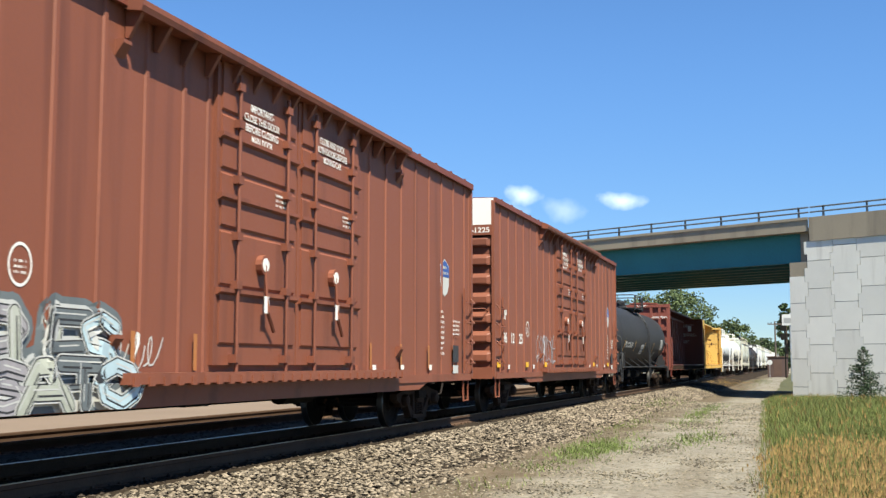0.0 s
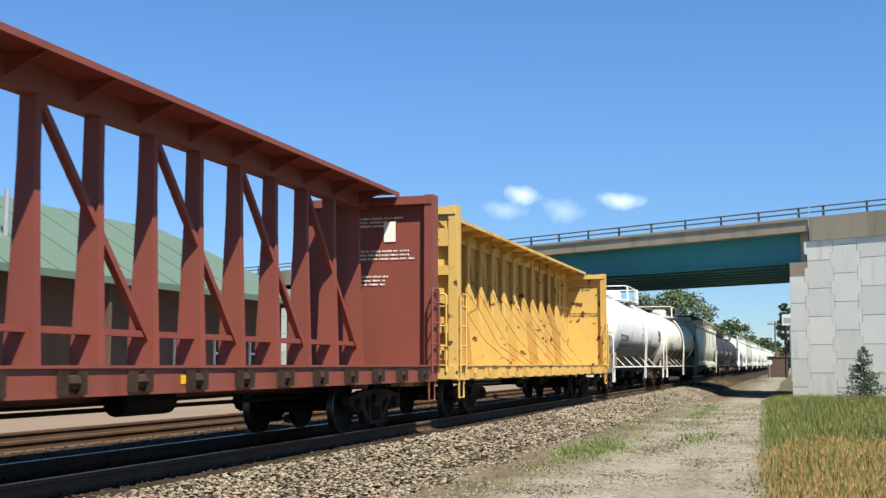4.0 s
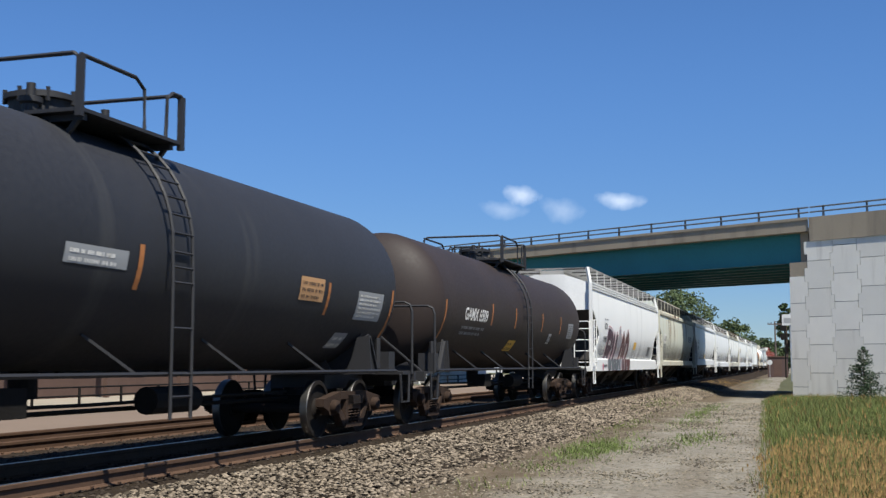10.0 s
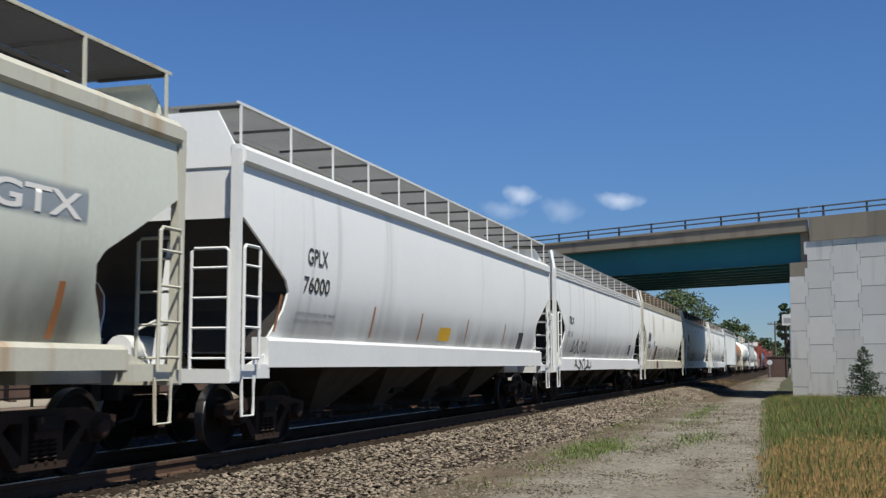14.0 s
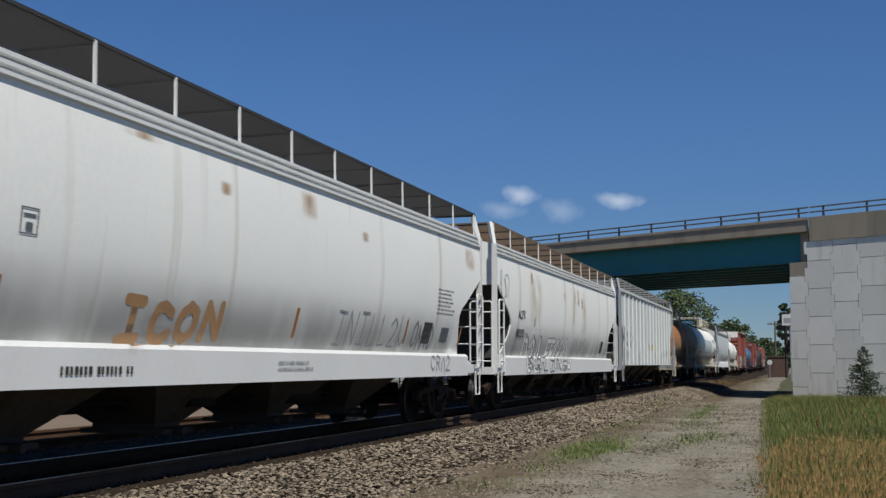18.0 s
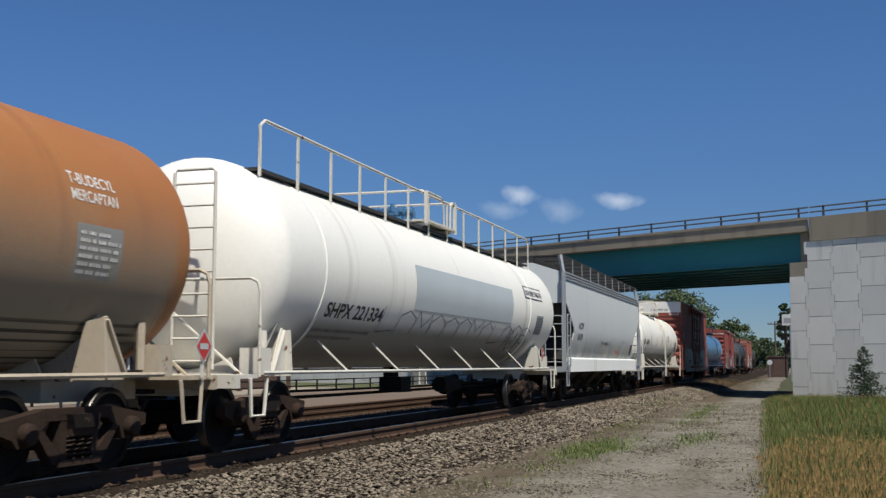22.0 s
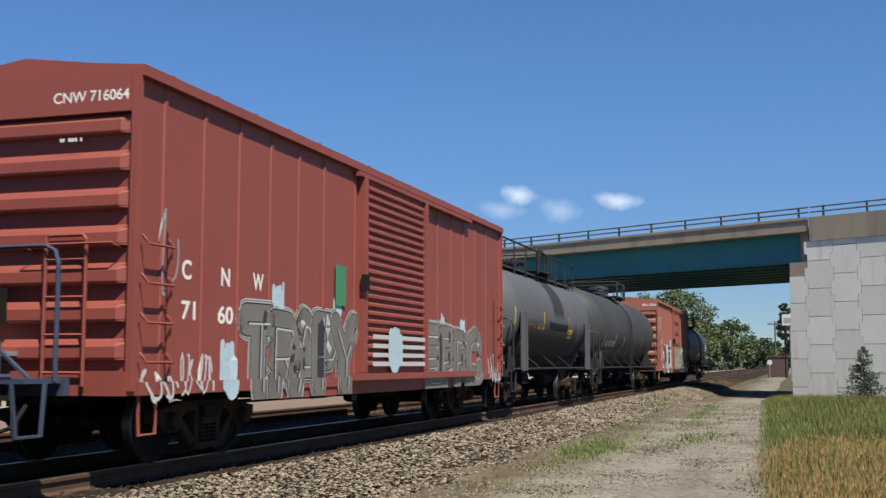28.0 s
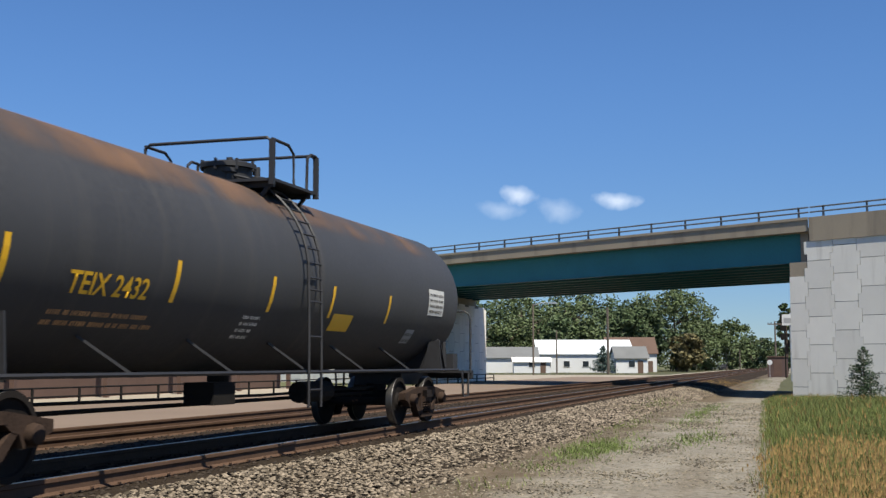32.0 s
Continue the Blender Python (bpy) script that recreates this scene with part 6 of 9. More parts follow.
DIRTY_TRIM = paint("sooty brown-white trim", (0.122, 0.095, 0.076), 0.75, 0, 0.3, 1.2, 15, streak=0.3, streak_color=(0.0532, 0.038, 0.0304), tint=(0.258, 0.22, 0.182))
TAN_TRIM = paint("rust-stained cream trim", (0.40, 0.335, 0.25), 0.6, 0, 0.2, 1, 15, chips=0.4)
BLACK_TRIM = paint("black trim", (0.017, 0.017, 0.019), 0.6, 0, 0.2, 1, 15)
BLUE_TRIM = paint("dark blue-black trim", (0.035, 0.045, 0.075), 0.5, 0, 0.2, 1, 15)
DARK_GRATE = paint("dark grating", (0.032, 0.031, 0.031), 0.75, 0.0, 0.2, 1, 15)
BROWN_GRATE = paint("brown grating", (0.152, 0.106, 0.0684), 0.7, 0.2, 0.2, 1, 15)
PALE_GRATE = paint("pale grating", (0.258, 0.258, 0.251), 0.6, 0.3, 0.2, 1, 15)

TALL_RIBS = [-9.06] + [-8.47 + 0.8 * i for i in range(8)] + [-2.3, 2.6] + [3.1 + 0.8 * i for i in range(8)] + [9.06]
TRAIN = []      # (car, place along the track at the start)


def couple(car, lo, hi):
    mid = (lo + hi) / 2
    car.matrix_basis = pose(CAR_X, mid, RAIL)
    TRAIN.append((car, mid))
    return car


def stripe_rows(half, z, col, n):
    return [(-half + 2.4 + (2 * half - 4.4) * i / (n - 1), z, col) for i in range(n)]


# two tall plug-door boxcars
c1 = couple(boxcar("boxcar", "tall oxide-red boxcar with double plug doors and graffiti", 9.14, 5.0, (OXIDE, OXIDE, OXIDE_B), (-2.2, 2.5), 0.8, plug=True, rib_depth=0.024, white_top=True, rib_at=TALL_RIBS), 5.20, 23.48)
c2 = couple(boxcar("boxcar", "tall oxide-red boxcar with double plug doors and white end band", 9.14, 5.0, (OXIDE, OXIDE, OXIDE_B), (-2.2, 2.5), 0.8, plug=True, rib_depth=0.024, white_top=True, rib_at=TALL_RIBS), 25.43, 43.71)
c3 = couple(tank_car("tank_car", "black tank car with a railed top platform", 8.55, 1.36, 2.41, TANK_BLACK, BLACK_TRIM, 0.3, (-0.9, 1.6), "manway", stripes=stripe_rows(8.55, 1.95, YELLOW_MARK, 5)), 44.75, 61.85)
c4 = couple(centre_beam("lumber_flatcar", "brown-red centre-beam lumber flatcar, empty, with truss posts", 11.1, MAROON, MAROON), 63.14, 85.33)
c5 = couple(centre_beam("lumber_flatcar", "worn yellow centre-beam flatcar with oval windows, empty", 9.55, YELLOW, YELLOW, windows=True), 86.73, 105.84)
c6 = couple(tank_car("tank_car", "white pressure tank car with black lettering", 8.75, 1.46, 2.56, TANK_WHITE, WHITE_TRIM, 0.4, (-1.4, 1.8), "bonnet", rings=(-6.3,), low_trim=DIRTY_TRIM, stripes=stripe_rows(8.75, 2.28, ORANGE_MARK, 5)[:-1] + [(7.3, 2.1, ORANGE_MARK, 0.26)], rear=0.15), 106.9, 124.4)
c7 = couple(tank_car("tank_car", "cream-white pressure tank car with dirty belly", 8.75, 1.45, 2.54, TANK_CREAM, CREAM_TRIM, -0.3, (-1.5, 1.6), "bonnet", rings=(-6.3, -3.6, -1.0, 2.0, 4.8, 6.2), low_trim=DIRTY_TRIM, stripes=stripe_rows(8.75, 2.25, ORANGE_MARK, 6)), 125.1, 142.6)
c8 = couple(hopper("covered_hopper", "pale grey-green covered hopper streaked with rust", 9.6, HOP_GREEN, SILL_CREAM, SILL_CREAM, hatch=DARK_GRATE), 143.14, 162.36)
c9 = couple(tank_car("tank_car", "black tank car with white lettering", 8.75, 1.39, 2.47, TANK_BLACK, BLACK_TRIM, 0.75, (-0.6, 1.45), "manway", stripes=[(-7.25, 2.0, ORANGE_MARK, 0.32), (-3.15, 2.15, ORANGE_MARK), (0.1, 2.2, ORANGE_MARK), (5.3, 2.14, ORANGE_MARK), (8.1, 2.0, ORANGE_MARK, 0.32)]), 163.5, 181.0)
c10 = couple(tank_car("tank_car", "dark brown-black tank car", 8.3, 1.39, 2.46, TANK_BROWN, BLACK_TRIM, 0.15, (-0.86, 1.65), "manway", stripes=[(-6.75, 2.05, ORANGE_MARK, 0.3)] + [(y, 2.3, ORANGE_MARK) for y in (-3.1, -0.8, 2.3, 4.8)]), 182.0, 198.6)
c11 = couple(hopper("covered_hopper", "white covered hopper with purple graffiti", 9.44, HOP_WHITE, WHITE_TRIM, WHITE_TRIM, top=3.98, sill=(0.93, 1.37), hatch=PALE_GRATE, grooves=3), 199.86, 218.74)
c12 = couple(hopper("covered_hopper", "pale grey-green covered hopper with rust stains", 9.49, HOP_GREEN, SILL_CREAM, SILL_CREAM, hatch=DARK_GRATE), 219.5, 238.48)
c13 = couple(hopper("covered_hopper", "white covered hopper with grey discharge bays", 9.29, HOP_WHITE, WHITE_TRIM, WHITE_TRIM, top=3.92, sill=(1.12, 1.52), hatch=PALE_GRATE), 239.89, 258.47)
c14 = couple(hopper("covered_hopper", "white covered hopper with small graffiti", 9.26, HOP_WHITE, WHITE_TRIM, WHITE_TRIM, top=3.98, sill=(0.98, 1.37), hatch=PALE_GRATE, grooves=3), 259.36, 277.88)
c15 = couple(hopper("covered_hopper", "grey-white covered hopper with scrawled graffiti", 9.0, HOP_GREYW, SILL_CREAM, SILL_CREAM, top=4.0, sill=(0.95, 1.37), hatch=BROWN_GRATE, grooves=3), 278.67, 296.66)
c16 = couple(hopper("covered_hopper", "grey-white covered hopper with an orange panel", 9.64, HOP_GREYW, WHITE_TRIM, WHITE_TRIM, top=3.98, sill=(0.93, 1.37), hatch=DARK_GRATE, grooves=3), 297.95, 317.23)
c17 = couple(hopper("covered_hopper", "grey-white covered hopper with black scrawls", 8.99, HOP_GREYW, WHITE_TRIM, WHITE_TRIM, top=4.0, sill=(0.90, 1.37), hatch=BROWN_GRATE, grooves=3), 318.56, 336.54)
c18 = couple(hopper("covered_hopper", "light grey ribbed covered hopper", 9.6, HOP_GREY, GREY_TRIM, GREY_TRIM, top=4.12, kind="ribbed", hatch=PALE_GRATE, shoulder=3.1), 337.94, 357.15)
c19 = couple(tank_car("tank_car", "short orange-brown stained tank car with cream fittings", 6.6, 1.41, 2.48, TANK_RUST, TAN_TRIM, 0.3, (-0.7, 1.4), "bonnet", rings=(-0.5, 2.2), stripes=[(-5.25, 1.95, YELLOW_MARK, 0.28), (-2.45, 2.1, YELLOW_MARK, 0.22), (2.4, 2.1, YELLOW_MARK, 0.22)], rear=1.25), 358.1, 371.3)
c20 = couple(tank_car("tank_car", "long ivory tank car with a railed roof walkway", 9.6, 1.5, 2.6, TANK_IVORY, CREAM_TRIM, None, (-0.8, 1.2), "manway", second=TANK_BLUE, long_rail=(-8.1, 8.6), rings=(-6.9, 6.6), rear=1.25), 372.3, 391.6)
c21 = couple(hopper("covered_hopper", "light grey covered hopper with a deep white sill", 8.2, HOP_GREY, GREY_TRIM, HOP_GREYW, top=3.98, sill=(0.93, 1.37), hatch=DARK_GRATE, grooves=3), 393.09, 409.48)
c22 = couple(tank_car("tank_car", "ivory tank car with a valve platform and white ladder", 8.75, 1.37, 2.44, TANK_IVORY, CREAM_TRIM, 0.35, (-0.9, 1.3), "manway", rings=(-6.2,), stripes=stripe_rows(8.75, 2.28, ORANGE_MARK, 7), rear=0.7), 410.4, 428.0)
c23 = couple(boxcar("boxcar", "tall oxide-red boxcar with white end band and graffiti", 9.21, 4.88, (RED_BOX, RED_BOX, RED_BOX), (-2.2, 2.5), 0.8, plug=True, rib_depth=0.024, white_top=True, rib_at=TALL_RIBS), 429.15, 447.58)
c24 = couple(tank_car("tank_car", "faded blue tank car with a white crest panel", 10.1, 1.38, 2.43, TANK_BLUE, BLUE_TRIM, 0.5, (-1.2, 2.4), "manway", rings=(-7.2, -3.2, 0.8, 4.6), rear=0.4), 448.7, 468.9)
c25 = couple(boxcar("boxcar", "brick-red boxcar with silver graffiti and a ribbed door", 7.78, 4.35, (CNW_RED, CNW_RED, CNW_RED), (-1.35, 1.95), 1.0, rib_depth=0.02, rib_at=[-7.72, -7.2, -6.3, -5.4, -4.5, -3.6, -2.7, -1.45, 2.05, 2.9, 3.8, 4.7, 5.6, 6.5, 7.72]), 470.14, 485.7)
c26 = couple(tank_car("tank_car", "short grey tank car with tall bolster plates", 5.9, 1.42, 2.48, TANK_GREY, BLACK_TRIM, None, (-0.6, 1.0), "manway", long_rail=(-4.55, 5.05), rings=(-3.6, 3.6), stripes=[(y, 2.35, YELLOW_MARK) for y in (-5.0, -1.6, 1.9)], plate_ends=True), 486.4, 498.2)
c27 = couple(tank_car("tank_car", "charcoal tank car with white lettering", 8.3, 1.45, 2.54, TANK_CHAR, BLACK_TRIM, -0.55, (-0.8, 1.2), "bonnet", rings=(1.6, 2.1), stripes=[(y, 2.05, YELLOW_MARK) for y in (-6.2, -3.6, -1.4, 1.6, 4.0)]), 499.1, 515.7)
c28 = couple(boxcar("boxcar", "faded salmon-red boxcar with graffiti and a panelled door", 7.84, 4.33, (PINK_RED, PINK_RED, PINK_RED), (-1.2, 1.9), 0.85, scallop=False, rib_depth=0.035), 517.04, 532.72)
c29 = couple(tank_car("tank_car", "weathered charcoal tank car with yellow lettering", 8.2, 1.38, 2.45, TANK_CHAR, BLACK_TRIM, 0.05, (-0.45, 1.1), "manway", stripes=[(y, 2.1, YELLOW_MARK) for y in (-6.5, -3.5, -1.0, 1.1, 3.6)]), 533.6, 550.1)


# ---- plants ----
LEAF = paint("tree leaves", (0.062, 0.085, 0.032), 0.7, 0, 0.25, 0.12, 3, 0, island=0.3)
LEAF_DARK = paint("dark tree leaves", (0.045, 0.068, 0.026), 0.7, 0, 0.25, 0.12, 3, 0, island=0.3)
LEAF_TAN = paint("dry tree leaves", (0.10, 0.085, 0.035), 0.7, 0, 0.25, 0.12, 3, 0, island=0.4)
SPRUCE = paint("blue spruce needles", (0.05, 0.075, 0.065), 0.8, 0, 0.25, 0.5, 6, 0, island=0.4)
BARK = paint("bark", (0.075, 0.055, 0.04), 0.95, 0, 0.3, 1, 14, 0.5)
BLADE = paint("green grass blades", (0.0833, 0.1, 0.0238), 0.75, 0, 0.3, 0.35, 3, 0, island=0.5)
STRAW = paint("ripe straw grass", (0.19, 0.12, 0.042), 0.8, 0, 0.25, 0.35, 3, 0, island=0.45)
FRESH = paint("fresh weeds", (0.0892, 0.119, 0.0298), 0.75, 0, 0.3, 0.6, 3, 0, island=0.45)


def leaf_clump(g, rng, c, r, n, size):
    for _ in range(n):
        d = Vector((rng.gauss(0, 1), rng.gauss(0, 1), rng.gauss(0, 0.8)))
        p = c + d.normalized() * r * rng.random() ** 0.4
        a = Vector((rng.gauss(0, 1), rng.gauss(0, 1), rng.gauss(0, 0.6))).normalized() * size * rng.uniform(0.6, 1.3)
        b = a.cross(Vector((rng.gauss(0, 1), rng.gauss(0, 1), rng.gauss(0, 1)))).normalized() * size * rng.uniform(0.35, 0.7)
        k = len(g.v)
        g.v += [tuple(p - a), tuple(p + b), tuple(p + a), tuple(p - b)]
        g.f.append((k, k + 1, k + 2, k + 3))


def tree(x, y, height, spread, seed, leaves, label="leafy green deciduous tree", base=0.2, low=0.04, clumps=80, size=0.42, per=44):
    rng = random.Random(seed)
    t = thing("tree", label, "tree", at=pose(x, y, base))
    tr = Geo()
    bend = [Vector((rng.uniform(-0.3, 0.3) * k, rng.uniform(-0.3, 0.3) * k, height * f)) for k, f in ((0, -0.03), (0.3, 0.12), (0.8, 0.3), (1.4, 0.55), (1.8, 0.85))]
    rad = [height * q for q in (0.030, 0.022, 0.018, 0.012, 0.004)]
    for (p, q), (a, b) in zip(zip(bend, bend[1:]), zip(rad, rad[1:])):
        tr.cyl(p, q, a, 8, b)
    limbs = []
    for k in range(9):
        f = rng.uniform(0.2, 0.75)
        s = Vector((bend[2].x * f, bend[2].y * f, height * f))
        a = rng.uniform(0, math.tau)
        e = s + Vector((math.cos(a) * spread * rng.uniform(0.5, 0.85), math.sin(a) * spread * rng.uniform(0.5, 0.85), height * rng.uniform(0.08, 0.22)))
        m = (s + e) / 2 + Vector((0, 0, height * 0.03))
        tr.cyl(s, m, height * 0.009, 6, height * 0.006)
        tr.cyl(m, e, height * 0.006, 6, height * 0.002)
        limbs.append(e)
    part("trunk", tr, BARK, t)
    g = Geo()
    for k in range(clumps):
        if k < len(limbs):
            c = limbs[k]
        else:
            u = rng.uniform(-1, 1)
            a = rng.uniform(0, math.tau)
            rr = math.sqrt(max(0, 1 - u * u)) * rng.uniform(0.45, 1.0)
            lob = 1 + 0.22 * math.sin(3 * a + seed)
            c = Vector((math.cos(a) * rr * spread * lob, math.sin(a) * rr * spread * lob, height * (low + (1 - low) * (0.5 + 0.46 * u))))
        leaf_clump(g, rng, c, spread * rng.uniform(0.14, 0.3), per, size)
    part("crown", g, leaves, t)
    return t


def spruce(x, y, height, spread, seed, mat_, label, base=0.1, size=0.1, tiers=11, per=26, gap=0.0):
    rng = random.Random(seed)
    t = thing("conifer", label, "conifer", at=pose(x, y, base))
    part("trunk", Geo().cyl((0, 0, -0.1), (0, 0, height * 0.95), height * 0.022, 8, height * 0.004), BARK, t)
    g, br = Geo(), Geo()
    for k in range(tiers):
        f = k / (tiers - 1)
        z = height * (0.08 + 0.88 * f)
        r = spread * (1 - f) ** 0.8 + 0.05 * spread
        for j in range(max(3, int(9 * (1 - f)) + 2)):
            if rng.random() < gap:
                continue
            a = rng.uniform(0, math.tau)
            l = r * rng.uniform(0.7, 1.15)
            e = Vector((math.cos(a) * l, math.sin(a) * l, z + 0.12 * l))
            br.cyl((0, 0, z), e, 0.012 * height / 2.4, 4, 0.004)
            for q in (0.35, 0.65, 0.95):
                leaf_clump(g, rng, Vector((0, 0, z)).lerp(e, q), 0.20 * spread * (1.1 - f * 0.6), per // 3, size)
    part("branches", br, BARK, t)
    part("crown", g, mat_, t)
    return t


tree(-23.5, 234, 16.5, 8.6, 3, LEAF, clumps=110, per=60, size=0.36, label="large spreading green tree beside the railway")
tree(-33.5, 240, 12.5, 6.0, 4, LEAF_DARK)
tree(-28.8, 224, 12.0, 4.8, 21, LEAF_DARK)
tree(-20.5, 222, 7.0, 3.6, 5, LEAF_TAN, "smaller tree with dry brownish leaves", low=0.1)
tree(-16.5, 300, 12.5, 6.5, 6, LEAF)
tree(-12.5, 330, 9.5, 5.5, 7, LEAF_DARK)
tree(-14.0, 400, 9.5, 7.0, 8, LEAF)
tree(-5.0, 430, 8.0, 7.0, 9, LEAF_DARK)
tree(-2.1, 205, 12.0, 1.9, 10, LEAF_DARK, "narrow dark tree by the road", clumps=40)
for i, (x, y, h, w, m_) in enumerate(((-66, 238, 15, 7.5, LEAF_DARK), (-56, 250, 14, 7.5, LEAF), (-46, 246, 14.5, 7.5, LEAF), (-38, 256, 14.5, 7, LEAF_DARK), (-75, 240, 15, 8, LEAF), (-50, 270, 17, 9, LEAF_DARK), (-62, 262, 17, 9, LEAF),
                                      (-25, 285, 13, 7, LEAF_DARK), (-85, 250, 16, 9, LEAF_DARK), (-20, 262, 11, 6, LEAF), (-95, 235, 15, 8, LEAF), (-42, 232, 9, 5, LEAF), (-72, 228, 9, 5, LEAF_DARK), (-34, 262, 16, 8, LEAF), (-55, 285, 20, 10, LEAF_DARK), (-70, 285, 20, 10, LEAF), (-42, 288, 19, 9, LEAF_DARK), (-86, 280, 20, 11, LEAF), (-48, 236, 11, 6, LEAF_DARK), (-60, 240, 12, 7, LEAF))):
    tree(x, y, h, w, 30 + i, m_)
spruce(-30.5, 186, 4.4, 2.3, 2, SPRUCE, "rounded blue spruce before a white house", base=0.25, size=0.16, per=36)
spruce(2.78, 55.6, 2.6, 1.05, 5, paint("young conifer needles", (0.03, 0.05, 0.022), 0.8, 0, 0.3, 2, 8, 0, island=0.4), "young scraggly conifer before the panel wall", base=-0.12, size=0.055, tiers=14, per=36, gap=0.12)


def grass_field(name, n, place, material, lo, hi, width, seed, label, lean=0.35, heads=False, edged=False):
    rng = random.Random(seed)
    g = Geo()
    v, f = g.v, g.f
    for _ in range(n):
        x, y = place(rng)
        h = rng.uniform(lo, hi) * (min(1.0, 0.35 + max(0.0, x - edge_x(y)) * 0.9) if edged else 1.0)
        a = rng.uniform(0, math.tau)
        z = ground_z(x, y) + 0.0
        w = width * (1 if y < 25 else 1.6) * rng.uniform(0.7, 1.3)
        dx, dy = math.cos(a) * w, math.sin(a) * w
        lx, ly = rng.gauss(0, lean) * h, rng.gauss(0, lean) * h
        k = len(v)
        v += [(x - dx, y - dy, z), (x + dx, y + dy, z), (x + lx * 0.4 + dx * 0.7, y + ly * 0.4 + dy * 0.7, z + h * 0.6), (x + lx * 0.4 - dx * 0.7, y + ly * 0.4 - dy * 0.7, z + h * 0.6), (x + lx, y + ly, z + h)]
        f += [(k, k + 1, k + 2, k + 3), (k + 3, k + 2, k + 4)]
        if heads:
            k = len(v)
            s = rng.uniform(0.02, 0.05) * (1 if y < 25 else 1.4)
            v += [(x + lx - dx * 2.5, y + ly, z + h), (x + lx, y + ly - s * 0.3, z + h - s), (x + lx + dx * 2.5 + 0.008, y + ly, z + h), (x + lx, y + ly, z + h + s * 1.6)]
            f += [(k, k + 1, k + 2, k + 3)]
    return tagged(part(name, g, material), label, "grass", kind="stuff")


def in_verge(power, ya=9.5, yb=63):
    def place(rng):
        y = ya + (yb - ya) * rng.random() ** power
        lim = 64.9 - 0.555 * 0
        x = edge_x(y) + abs(rng.gauss(0, 0.3)) + (1.5 + 0.125 * y) * rng.random()
        wall = 64.2 - 0.556 * max(0.0, x + 0.38)
        return x, min(y, wall - 0.3)
    return place


grass_field("tall_grass", 95000, in_verge(1.15), BLADE, 0.12, 0.44, 0.0042, 1, "dense green summer grass on the verge", edged=True)
grass_field("straw_grass", 8500, in_verge(1.7, 9.5, 22), STRAW, 0.18, 0.48, 0.0035, 2, "ripe tan grass with seed heads on the verge", heads=True, edged=True)
grass_field("straw_grass", 900, in_verge(1.0, 22, 62), STRAW, 0.2, 0.42, 0.004, 12, "scattered tan grass stalks among the green", heads=True, edged=True)


def in_patch(cx, cy, rx, ry):
    def place(rng):
        while True:
            x, y = cx + rng.gauss(0, rx), cy + rng.gauss(0, ry)
            if noise.noise((x * 1.5, y * 1.1, 4)) > -0.25:
                return x, y
    return place


for i, (cx, cy, rx, ry, n, m_) in enumerate(((-3.85, 22.0, 0.3, 1.7, 2600, FRESH), (-2.3, 25.5, 0.34, 1.5, 500, FRESH), (-3.2, 41, 0.22, 4.5, 900, FRESH), (-5.3, 47, 0.35, 4.5, 900, BLADE), (-4.4, 31, 0.3, 3.5, 350, BLADE),
                                              (-2.9, 33, 0.4, 3, 160, FRESH), (-4.1, 16.5, 0.35, 2.5, 220, BLADE), (-5.5, 95, 0.8, 9, 1200, STRAW), (-3.6, 110, 0.7, 12, 900, BLADE))):
    grass_field("weeds", n, in_patch(cx, cy, rx, ry), m_, 0.03, 0.12, 0.007, 20 + i, "low patch of green weeds growing in the drive", lean=0.6)


# ---- yard and buildings ----
ROOF_GREEN = paint("green metal roof", (0.085, 0.125, 0.095), 0.55, 0.0, 0.06, 0.3, 8)
BRICK_DARK = paint("dark brown brick", (0.075, 0.045, 0.035), 0.9, 0, 0.2, 0.8, 12, 0.3)
SIDING = paint("white siding", (0.502, 0.509, 0.509), 0.6, 0, 0.05, 0.5, 8)
SHINGLE = paint("grey shingles", (0.122, 0.125, 0.125), 0.9, 0, 0.15, 0.5, 10)
SHINGLE_BROWN = paint("brown shingles", (0.0912, 0.057, 0.0418), 0.9, 0, 0.15, 0.5, 10)
PANE = paint("dark window glass", (0.02, 0.025, 0.03), 0.08, 0, 0.1)
POLE = paint("weathered pole", (0.0988, 0.0798, 0.0646), 0.9, 0, 0.2, 1, 14)


